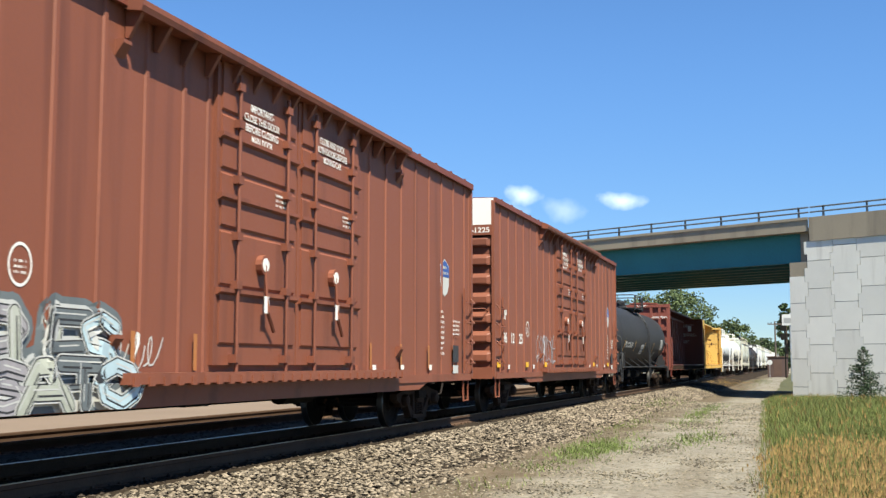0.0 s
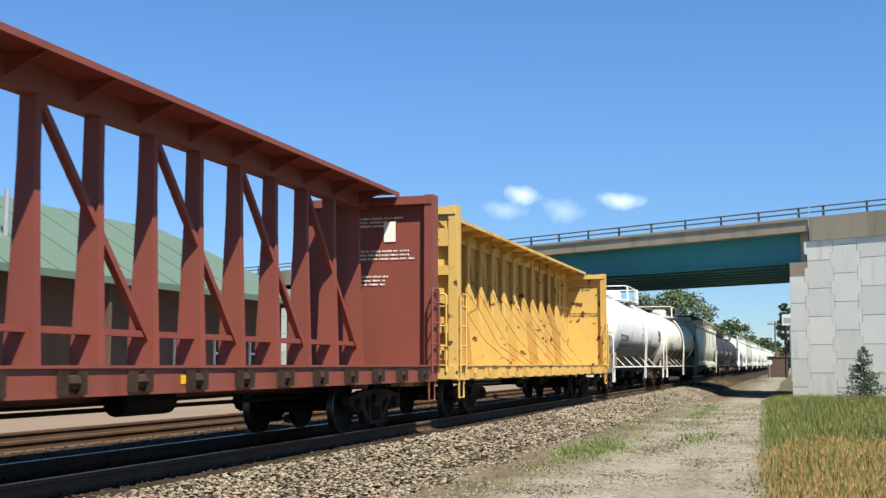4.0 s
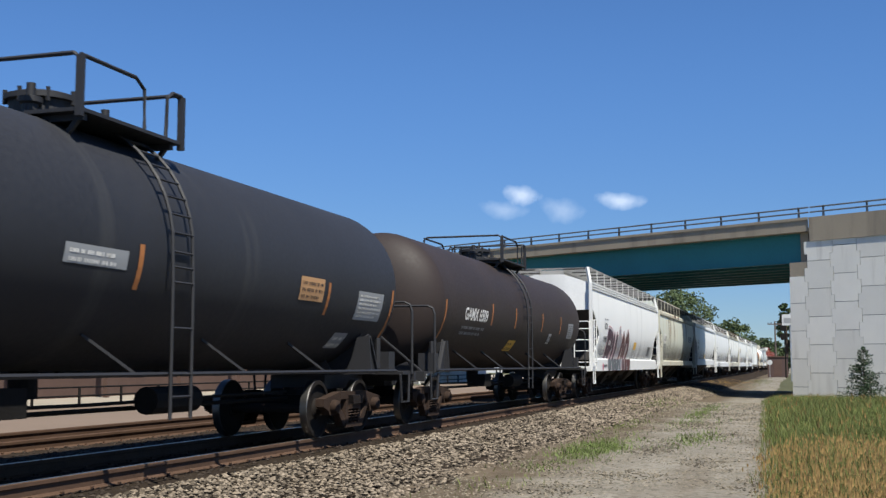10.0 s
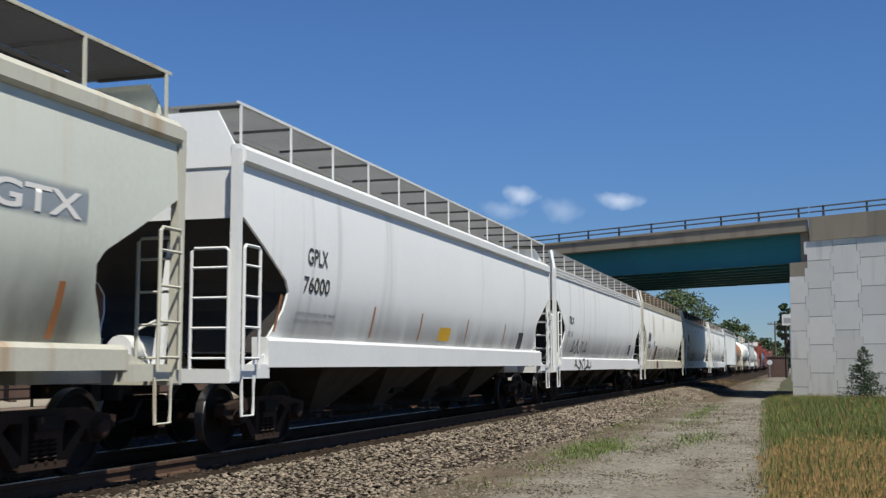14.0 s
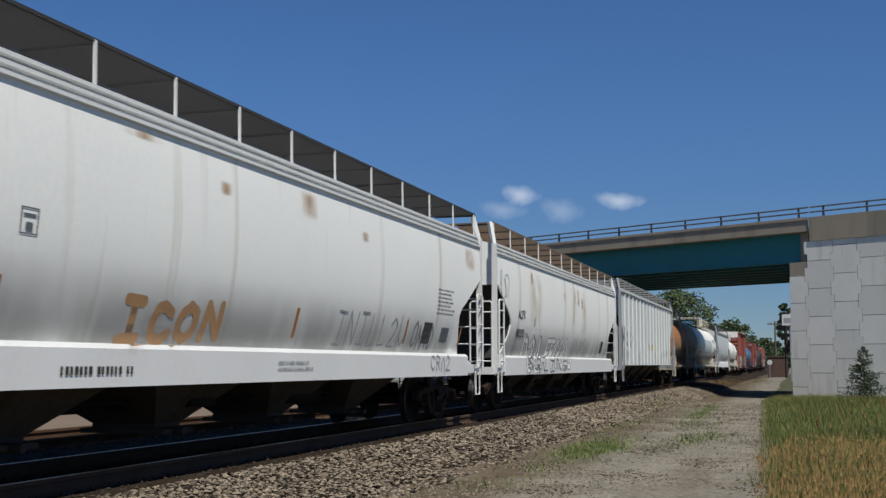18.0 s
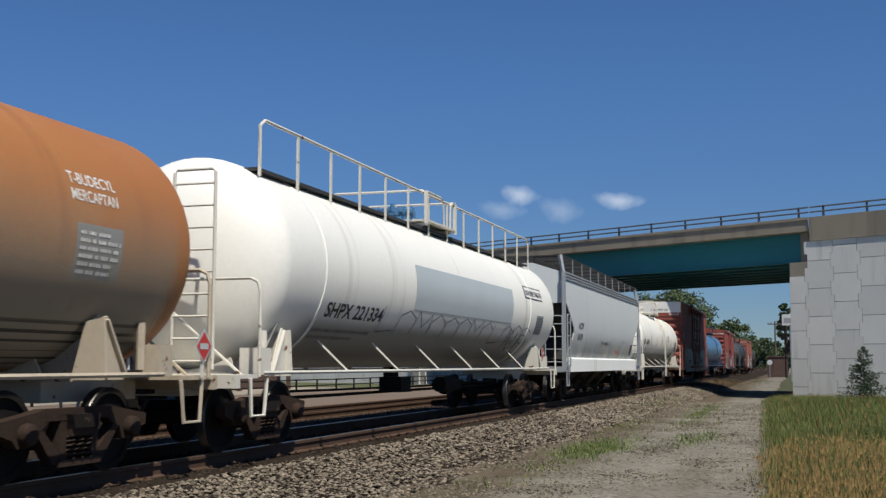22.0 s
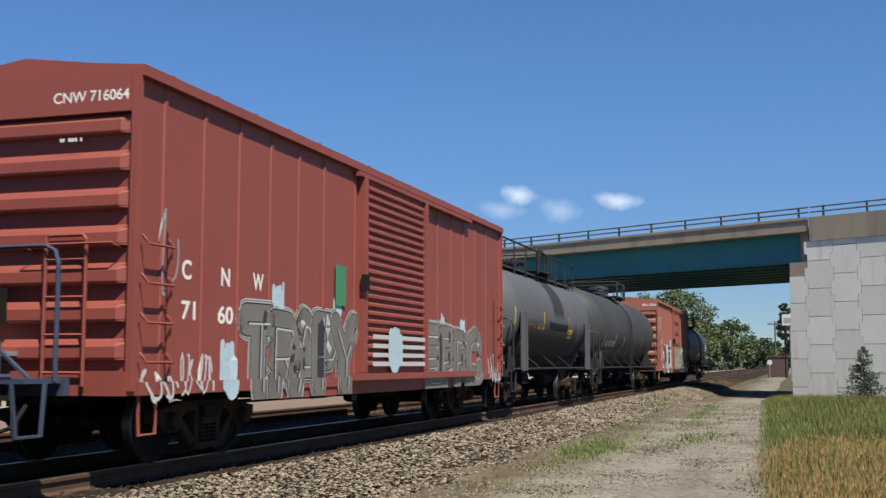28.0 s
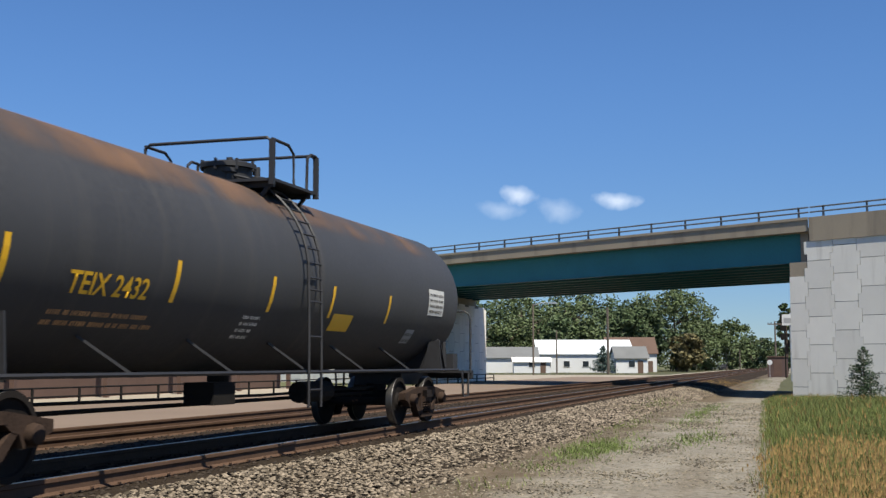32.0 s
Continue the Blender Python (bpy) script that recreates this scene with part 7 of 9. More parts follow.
def depot():
    t = thing("depot", "long brown brick depot with a green hipped roof", "building", at=pose(0, 0, 0.27))
    x0, x1, xr, y0, y1, ze, zr = -40.5, -27.5, -34.0, 4.0, 63.1, 5.05, 8.9
    part("wall", Geo().box(x0 + 1.6, x1 - 1.6, y0 + 1.6, y1 - 1.6, 0, ze - 0.05), BRICK_DARK, t)
    r = Geo()
    r.add([(x0, y0, ze), (x1, y0, ze), (x1, y1, ze), (x0, y1, ze), (xr, y0 + 7, zr), (xr, y1 - 7, zr)], [(1, 2, 5, 4), (3, 0, 4, 5), (0, 1, 4), (2, 3, 5), (3, 2, 1, 0)])
    roof = part("roof", r, ROOF_GREEN, t)
    part("fascia", Geo().box(x1 - 0.04, x1 + 0.04, y0, y1, ze - 0.28, ze + 0.02), ROOF_GREEN, roof)
    part("fascia", Geo().box(x0, x1, y1 - 0.04, y1 + 0.04, ze - 0.28, ze + 0.02), ROOF_GREEN, roof)
    part("vent_pipe", Geo().cyl((-30, 37.9, 6.2), (-30, 37.9, 8.35), 0.11, 10), GALV, roof)
    seam = Geo().beam((0.0, 0, 0), (-6.5, 0, zr - ze), 0.03, 0.04).mesh("roof_seam", ROOF_GREEN)
    for i in range(14):
        part("roof_seam", seam, ROOF_GREEN, roof, at=pose(x1, 14 + i * 3.0, ze + 0.02))
    for i, y in enumerate(span(30, 58, 4.0)):
        w = part("window", Geo().box(x1 - 1.62, x1 - 1.5, y - 0.65, y + 0.65, 1.0, 2.9), SIDING, t)
        for z in (1.1, 2.02):
            part("pane", Geo().box(x1 - 1.5, x1 - 1.48, y - 0.55, y + 0.55, z, z + 0.8), PANE, w)
    for y in span(24, 60, 6.0):
        part("canopy_post", Geo().box(x1 - 0.5, x1 - 0.3, y - 0.1, y + 0.1, 0, ze - 0.1), BRICK_DARK, t)


depot()


def pipe_fence():
    t = thing("pipe_fence", "low dark pipe fence along the yard", "fence", at=pose(-24.2, 0, 0.26))
    post = Geo().cyl((0, 0, -0.05), (0, 0, 0.62), 0.05, 8).mesh("fence_post", UNDER)
    for y in span(14, 92, 2.6):
        part("fence_post", post, UNDER, t, at=pose(0, y, 0))
    for z in (0.3, 0.6):
        part("fence_rail", Geo().tube([(0, 14, z), (0, 92, z)], 0.035, 6), UNDER, t)


pipe_fence()


def house(name, label, cx, cy, turn, l, w, wall, ridge, roof_m, wall_m=None, windows=3, base=0.22, door=True):
    """A plain gabled house; its length runs along its own x axis."""
    t = thing(name, label, "house", at=pose(cx, cy, base, 0, 0, turn))
    wm = wall_m or SIDING
    wl = part("wall", Geo().prism([(-w / 2, 0), (w / 2, 0), (w / 2, wall), (0, ridge - 0.08), (-w / 2, wall)], "x", -l / 2, l / 2), wm, t)
    for s in (-1, 1):
        g = Geo()
        o = 0.35
        dz = (ridge - wall) / (w / 2) * o
        g.prism([(0, ridge), (s * (w / 2 + o), wall - dz), (s * (w / 2 + o), wall - dz + 0.12), (0, ridge + 0.12)], "x", -l / 2 - 0.3, l / 2 + 0.3)
        part("roof", g, roof_m, t)
    for i in range(windows):
        x = -l / 2 + l * (i + 0.5) / windows
        wd = part("window", Geo().box(x - 0.6, x + 0.6, -w / 2 - 0.06, -w / 2 + 0.02, 0.9, 2.1), SIDING, t)
        part("pane", Geo().box(x - 0.5, x + 0.5, -w / 2 - 0.08, -w / 2 - 0.06, 1.0, 2.0), PANE, wd)
    if door:
        part("door", Geo().box(l / 2 - 1.6, l / 2 - 0.7, -w / 2 - 0.05, -w / 2, 0, 2.05), SHINGLE_BROWN, t)
    part("window", Geo().box(l / 2, l / 2 + 0.06, -0.9, 0.9, 0.9, 2.2), PANE, t)
    return t


house("metal_building", "long white metal building with a pale roof", -37.2, 203.5, 17, 16.5, 11, 3.3, 5.7, paint("pale metal roof", (0.60, 0.63, 0.66), 0.5, 0, 0.05), windows=5)
house("house", "white house with a grey roof beside the tracks", -49.3, 190.6, 17, 13, 7, 2.6, 4.3, SHINGLE, windows=2)
house("house", "small white gabled house with a grey roof", -27.0, 190.5, 20, 5.2, 4.6, 2.6, 4.3, SHINGLE, windows=1)
house("house", "house with a brown shingle roof behind trees", -30.5, 216, 17, 9, 7, 3.6, 6.4, SHINGLE_BROWN, windows=2)
house("shed", "low white shed with a pale awning", -42.5, 186, 17, 6, 3, 1.9, 2.5, paint("pale awning", (0.6, 0.58, 0.55), 0.7), windows=1)


def pole(x, y, h, label, arm=0.0, base=0.2, r=0.13):
    t = thing("utility_pole", label, "utility pole", at=pose(x, y, base))
    part("shaft", Geo().cyl((0, 0, -0.1), (0, 0, h), r, 8, r * 0.75), POLE, t)
    if arm:
        part("crossarm", Geo().box(-arm, arm, -0.06, 0.06, h - 0.45, h - 0.3), POLE, t)
        for k in (-0.9, -0.5, 0.5, 0.9):
            part("insulator", Geo().cyl((k * arm, 0, h - 0.3), (k * arm, 0, h - 0.12), 0.05, 6), PANE, t)
    return t


pole(-33.3, 147, 9.3, "plain grey street light pole")
part("lamp_arm", Geo().tube([(0, 0, 9.2), (1.2, 0, 9.5), (2.6, 0, 9.45)], 0.05, 6), GALV, bpy.data.objects["utility_pole"])
part("lamp_head", Geo().box(2.4, 3.2, -0.15, 0.15, 9.35, 9.52), GALV, bpy.data.objects["utility_pole"])
pole(-25.5, 160, 9.4, "weathered wooden utility pole")
pole(-26.9, 168, 9.8, "weathered wooden utility pole")
pole(-34.5, 168, 6.5, "short weathered wooden pole")
pole(-2.95, 156.5, 7.3, "dark wooden utility pole with a crossarm", 0.95, 0.0)
pole(-15.5, 262, 5.0, "crossing signal mast beside the road")
pole(-12.6, 262, 4.6, "crossing signal mast beside the road")

t_ = thing("equipment_cabinet", "dark brown trackside equipment cabinet with a round sign", "cabinet", at=pose(-2.67, 152.8, 0.0))
part("body", Geo().box(-1.25, 1.25, -0.8, 0.8, 0.0, 2.55), paint("brown cabinet", (0.065, 0.04, 0.035), 0.7, 0, 0.15), t_)
part("roof", Geo().box(-1.35, 1.35, -0.9, 0.9, 2.55, 2.68), BRICK_DARK, t_)
part("door", Geo().box(-0.5, 0.5, -0.83, -0.8, 0.2, 2.2), BRICK_DARK, t_)
t_ = thing("round_sign", "small white round sign on a post", "sign", at=pose(-3.6, 150.5, 0.0))
part("sign_post", Geo().cyl((0, 0, 0), (0, 0, 2.0), 0.04, 6), GALV, t_)
part("sign_face", Geo().cyl((0, 0, 1.9), (0, -0.03, 1.9), 0.32, 16), SIDING, t_)
t_ = thing("hanging_sign", "white box sign on a steel post beside the abutment", "sign", at=pose(-0.75, 115, 0.0))
part("sign_post", Geo().cyl((0, 0, 0), (0, 0, 6.6), 0.07, 8), GALV, t_)
part("sign_box", Geo().box(-0.75, 0.35, -0.12, 0.12, 5.4, 6.45), SIDING, t_)
part("sign_panel", Geo().box(-0.6, 0.2, -0.13, -0.121, 5.6, 6.1), GREY_MARK, t_)
t_ = thing("signal_mast", "dark trackside signal mast with lamp heads", "signal", at=pose(-1.6, 145, 0.0))
part("mast", Geo().cyl((0, 0, 0), (0, 0, 7.2), 0.08, 8), UNDER, t_)
for z in (4.6, 5.7, 6.8):
    part("signal_head", Geo().box(-0.5, 0.2, -0.2, 0.2, z, z + 0.75), UNDER, t_)


def parked_car(x, y, color, turn, label):
    t = thing("parked_car", label, "car", "parked cars", pose(x, y, 0.24, 0, 0, turn))
    body = Geo().prism([(-2.2, 0.3), (2.2, 0.3), (2.25, 0.75), (1.4, 0.9), (0.8, 1.4), (-0.9, 1.4), (-1.7, 0.95), (-2.25, 0.85)], "y", -0.85, 0.85)
    part("body", body, paint("car paint", color, 0.3, 0.1, 0.05), t)
    part("side_window", Geo().prism([(-1.5, 0.95), (1.25, 0.95), (0.75, 1.33), (-0.85, 1.33)], "y", -0.87, 0.87), PANE, t)
    for a in (-1.35, 1.35):
        for b in (-0.8, 0.8):
            part("wheel", Geo().cyl((a, b - 0.1, 0.32), (a, b + 0.1, 0.32), 0.32, 14), UNDER, t)


parked_car(-24.6, 300, (0.72, 0.72, 0.72), 10, "white car parked by the far road")
parked_car(-20.8, 306, (0.75, 0.75, 0.74), 12, "white car parked by the far road")
parked_car(-18.0, 290, (0.03, 0.03, 0.035), 100, "dark car parked by the far road")
parked_car(-27.0, 262, (0.05, 0.05, 0.06), 95, "dark car parked by the far road")


# ---- markings on the cars ----
GRAF_WHITE = paint("white spray", (0.426, 0.426, 0.41), 0.6, 0, 0.1, 1, 12)
GRAF_BLACK = paint("black spray", (0.025, 0.025, 0.028), 0.6, 0, 0.2, 1, 12)
GRAF_SILVER = paint("silver-grey spray", (0.144, 0.133, 0.118), 0.5, 0.2, 0.25, 1.2, 12, tint=(0.213, 0.198, 0.175))
GRAF_PALE = paint("pale green-grey spray", (0.319, 0.334, 0.281), 0.6, 0, 0.2, 1.2, 12, tint=(0.418, 0.418, 0.38))
GRAF_CREAM = paint("cream-green spray", (0.334, 0.342, 0.274), 0.6, 0, 0.2, 1.2, 12, tint=(0.38, 0.38, 0.334))
GRAF_MOSS = paint("moss-green spray", (0.152, 0.19, 0.137), 0.6, 0, 0.25, 1.2, 12, tint=(0.243, 0.274, 0.22))
GRAF_GREY = paint("lilac-grey spray", (0.258, 0.243, 0.258), 0.6, 0, 0.2, 1.2, 12)
GRAF_WINE = paint("wine-red spray", (0.076, 0.0228, 0.0243), 0.6, 0, 0.2, 0.8, 12)
GRAF_BLUE = paint("ice-blue spray", (0.35, 0.456, 0.502), 0.6, 0, 0.15, 1.2, 12)
GRAF_PURPLE = paint("dark purple spray", (0.0471, 0.0213, 0.038), 0.6, 0, 0.2, 0.8, 12, tint=(0.0646, 0.0266, 0.038))
GRAF_PINK = paint("pink spray haze", (0.418, 0.152, 0.198), 0.6, 0, 0.2, 1, 12)
GRAF_SLATE = paint("slate spray", (0.0988, 0.114, 0.122), 0.6, 0, 0.2, 1, 12)
GRAF_ORANGE = paint("faded orange spray", (0.38, 0.213, 0.0988), 0.6, 0, 0.2, 1, 12)
GRAF_MAROON = paint("maroon spray", (0.0684, 0.0266, 0.0228), 0.6, 0, 0.2, 1, 12)
GRAF_TEAL = paint("teal spray", (0.0608, 0.198, 0.243), 0.6, 0, 0.2, 1, 12)
GREEN_PATCH = paint("green panel", (0.0456, 0.19, 0.0912), 0.6, 0, 0.1)
SHIELD_BLUE = paint("crest blue", (0.0228, 0.076, 0.274), 0.5, 0, 0.08)
RUST_RUN = stain_material("rust run", (0.16, 0.055, 0.018), 0.75, (0.5, 4.5, 0.12), 0.95, runs=True)
# belly tones mix grime with the dimness of a tank's underside
BELLY_SOOT_SHADE = stain_material("sooty shaded belly", (0.085, 0.068, 0.054), 1.5, (0.5, 0.5, 1.5), 0.7, 0.05)
FAINT_SOOT_SHADE = stain_material("thin belly soot and shade", (0.12, 0.10, 0.08), 1.4, (0.5, 0.5, 1.5), 0.5, 0.05)
FAINT_RUN = stain_material("faint ochre run", (0.40, 0.27, 0.11), 0.5, (0.5, 2.2, 1.2), 0.4)
SPOT_RUST = stain_material("ochre rust spot", (0.36, 0.19, 0.06), 0.8, (0.5, 2.5, 2.5), 0.6)
THIN_DUST = stain_material("thin grey dust", (0.15, 0.14, 0.125), 0.95, (0.5, 1.6, 0.5), 0.45, 0.04, "up")
ICE_PANEL = paint("pale blue-grey paint", (0.44, 0.48, 0.49), 0.5, 0, 0.06)
ORANGE_PANEL = paint("orange panel", (0.55, 0.27, 0.03), 0.5, 0, 0.08)
BELLY_BLACK = stain_material("black tank grime", (0.02, 0.02, 0.023), 1.4, (0.5, 1.5, 0.5), 0.8, 0.12)
LOWER_DUST = stain_material("grey-brown road dust", (0.115, 0.10, 0.082), 0.95, (0.5, 1.6, 0.5), 0.62, 0.04, "up")
HEAD_STAIN = stain_material("brown head stain", (0.15, 0.08, 0.045), 0.7, (3.0, 1.5, 1.0), 0.8)
OCHRE_RUN = stain_material("ochre run", (0.36, 0.215, 0.075), 0.6, (0.5, 5.0, 0.12), 0.75, runs=True)
DUST = stain_material("rusty dust", (0.20, 0.105, 0.055), 0.45, (0.5, 0.8, 0.9), 0.7, 0.1)
FADED_PANEL = stain_material("faded panel paint", (0.27, 0.31, 0.35), 1.6, (0.5, 1.5, 1.5), 0.8, 0.02)
PALE_FLANK = stain_material("pale worn flank", (0.40, 0.345, 0.25), 1.25, (0.5, 1.1, 0.7), 0.9, 0.03, "up")


def flat_side(x):
    return lambda z: x


def hopper_skin(sill):
    return Skin([(0.93, sill, lambda z: 1.472), (sill, 9.0, hopper_side)])


def box_skin(car, low=0.83):
    """A boxcar's side: the sill, then flat sheets between ribs."""
    places, depth = RIBS[car.name]
    return Skin([(low - 0.12, low + 0.14, lambda z: 1.482), (low + 0.14, 9.0, lambda z: 1.431)], places, depth)


def ribbed_skin():
    return Skin([(-9.0, 9.0, lambda z: 1.441)], [-8.25 + 16.5 * i / 14 for i in range(15)], 0.045)


def round_skin(car):
    r, c = car["r"], car["c"]
    return lambda z: math.sqrt(max(0.02, r * r - (z - c) ** 2))


def tank_patch(car, y0, y1, a0, a1, material, name="grime", label="", rows=14):
    """A thin field on a tank between two angles round it, in degrees over the horizontal."""
    r, c = car["r"] + 0.007, car["c"]
    g = Geo()
    turns = [radians(a0 + (a1 - a0) * i / rows) for i in range(rows + 1)]
    g.add([(math.cos(a) * r, y, c + math.sin(a) * r) for a in turns for y in (y0, y1)], [(2 * i, 2 * i + 1, 2 * i + 3, 2 * i + 2) for i in range(rows)])
    return part(name, g, material, car, label, smooth=40)


def c_half(car):
    return -min(v.co.y for v in car.children[0].data.vertices) - 0.75


def on_head(car, ob, hl, head, x, z):
    """Lays a flat mesh, drawn in (across, up), onto the tank's near head."""
    r, c = car["r"], car["c"]
    for v in ob.data.vertices:
        a, b = x + v.co.x, z + v.co.y
        q = min(0.98, math.hypot(a, b - c) / r)
        v.co = (a, -hl + head * (1 - math.sqrt(1 - q * q)) - 0.012, b)
    ob.matrix_basis = Matrix.Identity(4)


def side_text(car, x, items, material, bold=0.012, lift=0.004):
    for text, y, z, h, length in items:
        ob = lettering(text, h * 1.38, material, car, side_at(y, z, 0), bold=bold)
        fit_length(ob, length)
        wrap(ob, x, y, z, lift)


def end_text(car, half, items, material):
    for text, x, z, h, length in items:
        ob = lettering(text, h * 1.38, material, car, end_at(x, -half - 0.012, z), bold=0.015)
        fit_length(ob, length)


def tank_text(car, items, material, bold=0.012):
    side_text(car, round_skin(car), items, material, bold)


def tank_bars(car, y, z, rows, length, h, material, seed):
    wrap(part("stencil", bars(rows, length, h, seed), material, car), round_skin(car), y, z)


def tank_plate(car, y, z, w, h, material, label="", rows=0, ink=None, lift=0.006):
    p = skin_patch(car, round_skin(car), y, y + w, z, z + h, material, "plate", label, lift, 4)
    if rows:
        part("stencil", bars(rows, w * 0.86, h / (rows * 2.0), int(100 * (y + 20))), ink or BLACK_PAINT, p)
        wrap(bpy.data.objects[p.children[0].name], round_skin(car), y + w * 0.07, z + h * 0.1, 0.011)


def hop_text(car, items, material, bold=0.012):
    side_text(car, hopper_side, items, material, bold, 0.010)


def hop_bars(car, y, z, rows, length, h, material, seed):
    wrap(part("stencil", bars(rows, length, h, seed), material, car), hopper_side, y, z)


def crest(car, x, y, z, w, h):
    """A shield in white and blue, without letters."""
    pts = [(0, 0.82), (0.5, 1.0), (1.0, 0.82), (0.96, 0.3), (0.8, 0.1), (0.5, 0.0), (0.2, 0.1), (0.04, 0.3)]
    g = Geo().add([(a * w, b * h, 0) for a, b in pts], [tuple(range(8))])
    c = part("crest", g, GRAF_WHITE, car, "white and blue shield emblem", at=side_at(y, z, x))
    g = Geo().add([(a * w, b * h, 0.004) for a, b in ((0.02, 0.52), (0.98, 0.52), (0.97, 0.80), (0.5, 0.96), (0.03, 0.80))], [(0, 1, 2, 3, 4)])
    part("crest_band", g, SHIELD_BLUE, c)
    part("stencil", bars(2, w * 0.7, h * 0.09, 3), GRAF_WHITE, c, at=pose(w * 0.15, h * 0.58, 0.008))


def ring_mark(car, x, y, z, r, material):
    g = Geo()
    n = 24
    g.add([(math.cos(k * math.tau / n) * q, math.sin(k * math.tau / n) * q * 1.2, 0) for q in (r, r * 0.86) for k in range(n)], [(k, (k + 1) % n, n + (k + 1) % n, n + k) for k in range(n)])
    part("ring_mark", g, material, car, at=side_at(y, z, x))
    part("stencil", bars(3, r * 1.0, r * 0.18, 2), material, car, at=side_at(y - r * 0.5, z - r * 0.5, x))


SIDE_X = 1.43 + 0.042
# tall boxcars
for c in (c1, c2):
    crest(c, 1.437, 7.0, 2.50, 0.60, 0.75)
    part("stencil", bars(9, 0.2, 0.06, 7), PALE_PAINT, c, at=side_at(6.95, 1.35, SIDE_X))
    part("stencil", bars(4, 0.5, 0.05, 8), PALE_PAINT, c, at=side_at(7.75, 1.75, SIDE_X))
    part("plate", flat(0.4, 0.34), GRAF_BLACK, c, at=side_at(7.75, 1.2, SIDE_X))
    part("plate", flat(0.36, 0.16), GRAF_WHITE, c, at=side_at(7.75, 0.98, SIDE_X + 0.002))
    for y in (-8.95, -6.05, -3.8, 3.9, 6.9) if c is c2 else (-3.9, -2.6, 3.08, 4.57, 6.13):
        part("reflector", flat(0.32, 0.13) if c is c2 else flat(0.08, 0.42), YELLOW_MARK if c is c2 else ORANGE_MARK, c, at=side_at(y, 1.09, SIDE_X))
    for y in (-7.9, -5.2, 3.2, 4.6, 6.2):
        part("plate", flat(0.16, 0.1), PALE_PAINT, c, at=side_at(y, 1.05, SIDE_X + 0.001))
    ring_mark(c, 1.436, -5.67, 2.06, 0.17, PALE_PAINT)
    end_text(c, 9.231, [("UP  961225" if c is c2 else "961231", 0.45, 4.2, 0.12, 0.93)], PALE_PAINT)
    part("stencil", bars(2, 0.9, 0.08, 4), BLACK_PAINT, c, at=end_at(-0.6, -9.245, 4.62))
side_text(c2, box_skin(c2), [("UP", -8.28, 2.23, 0.25, 0.41), ("96", -8.24, 1.68, 0.25, 0.39), ("12", -7.49, 1.68, 0.25, 0.39), ("25", -6.62, 1.68, 0.25, 0.39)], PALE_PAINT, 0.02)
tag_scrawl(c2, box_skin(c2), -4.7, -2.1, 1.15, 1.95, GRAF_GREY, 4, 0.03, 4)
tag_word(c2, box_skin(c2), "OSNLSE", -4.8, -2.2, 1.2, 1.9, GRAF_GREY, 0.035, 5)
graffiti(c1, box_skin(c1), 0, 1, 0, 1, 0, [(GRAF_SLATE, 0.24), (GRAF_WHITE, 0.10)], [(GRAF_WHITE, 0.05), (GRAF_BLACK, 0.02), (GRAF_BLUE, -0.01)], 3, 0.15, fills=(GRAF_BLUE, GRAF_GREY, GRAF_PALE, GRAF_SLATE), inner=((GRAF_BLACK, 0.02, 0.03, -0.03), (GRAF_WHITE, 0.015, -0.04, 0.03)), items=spaced("DRSAnPUES", -8.7, -4.2, 1.0, 1.62, -0.3) + spaced("LEnRSATO", -8.6, -3.9, 0.76, 1.15, -0.2))
tag_scrawl(c1, box_skin(c1), -4.2, -3.3, 1.1, 1.5, GRAF_WHITE, 8, 0.02, 3)
# black tank
tank_text(c3, [("PTLX 223638", -6.07, 1.88, 0.23, 2.3)], PALE_PAINT)
tank_bars(c3, -6.3, 1.45, 3, 1.9, 0.05, GREY_MARK, 11)
tank_plate(c3, -1.0, 1.63, 0.9, 0.42, GRAF_WHITE, rows=3)
tank_plate(c3, 6.1, 1.9, 0.9, 0.5, GRAF_WHITE, "white data panel", 5)
tank_plate(c3, 4.2, 1.5, 0.5, 0.25, GREY_MARK, rows=2)
# lumber cars
end_text(c4, 11.176, [("CAUTION", -0.3, 4.30, 0.09, 0.5)], PALE_PAINT)
end_text(c4, 11.162, [("NOKL 73431", 0.48, 3.66, 0.11, 0.83)], PALE_PAINT)
part("stencil", bars(3, 0.6, 0.035, 21), PALE_PAINT, c4, at=end_at(0.25, -11.175, 2.9))
part("stencil", bars(4, 0.7, 0.035, 22), PALE_PAINT, c4, at=end_at(0.25, -11.175, 2.05))
for z, n, l in ((4.0, 1, 1.0), (3.85, 2, 0.6), (3.2, 3, 1.2), (2.7, 3, 0.6)):
    part("stencil", bars(n, l, 0.045, int(z * 10)), PALE_PAINT, c4, at=end_at(-0.1, 10.955, z))
part("emblem", flat(0.24, 0.4), PALE_PAINT, c4, at=end_at(0.4, 10.955, 3.55))
part("stencil", bars(1, 2.2, 0.16, 31), PALE_PAINT, c4, at=side_at(-7.0, 0.92, 1.455))
for y in (-8.5, -3.5, 1.5, 6.5):
    part("reflector", flat(0.4, 0.1), YELLOW_MARK, c4, at=side_at(y, 0.94, 1.456))
for z, n, l in ((3.85, 2, 0.9), (2.9, 2, 1.2)):
    part("stencil", bars(n, l, 0.05, int(z * 9)), BLACK_PAINT, c5, at=end_at(0.1, 9.405, z))
for y in (-4.6, 2.3, 5.0):
    part("stencil", bars(5, 0.8, 0.06, int(50 + y)), GREY_MARK, c5, at=side_at(y, 1.6, 0.19))
part("plate", flat(0.5, 0.36), GRAF_BLACK, c5, at=side_at(5.9, 0.84, 1.52))
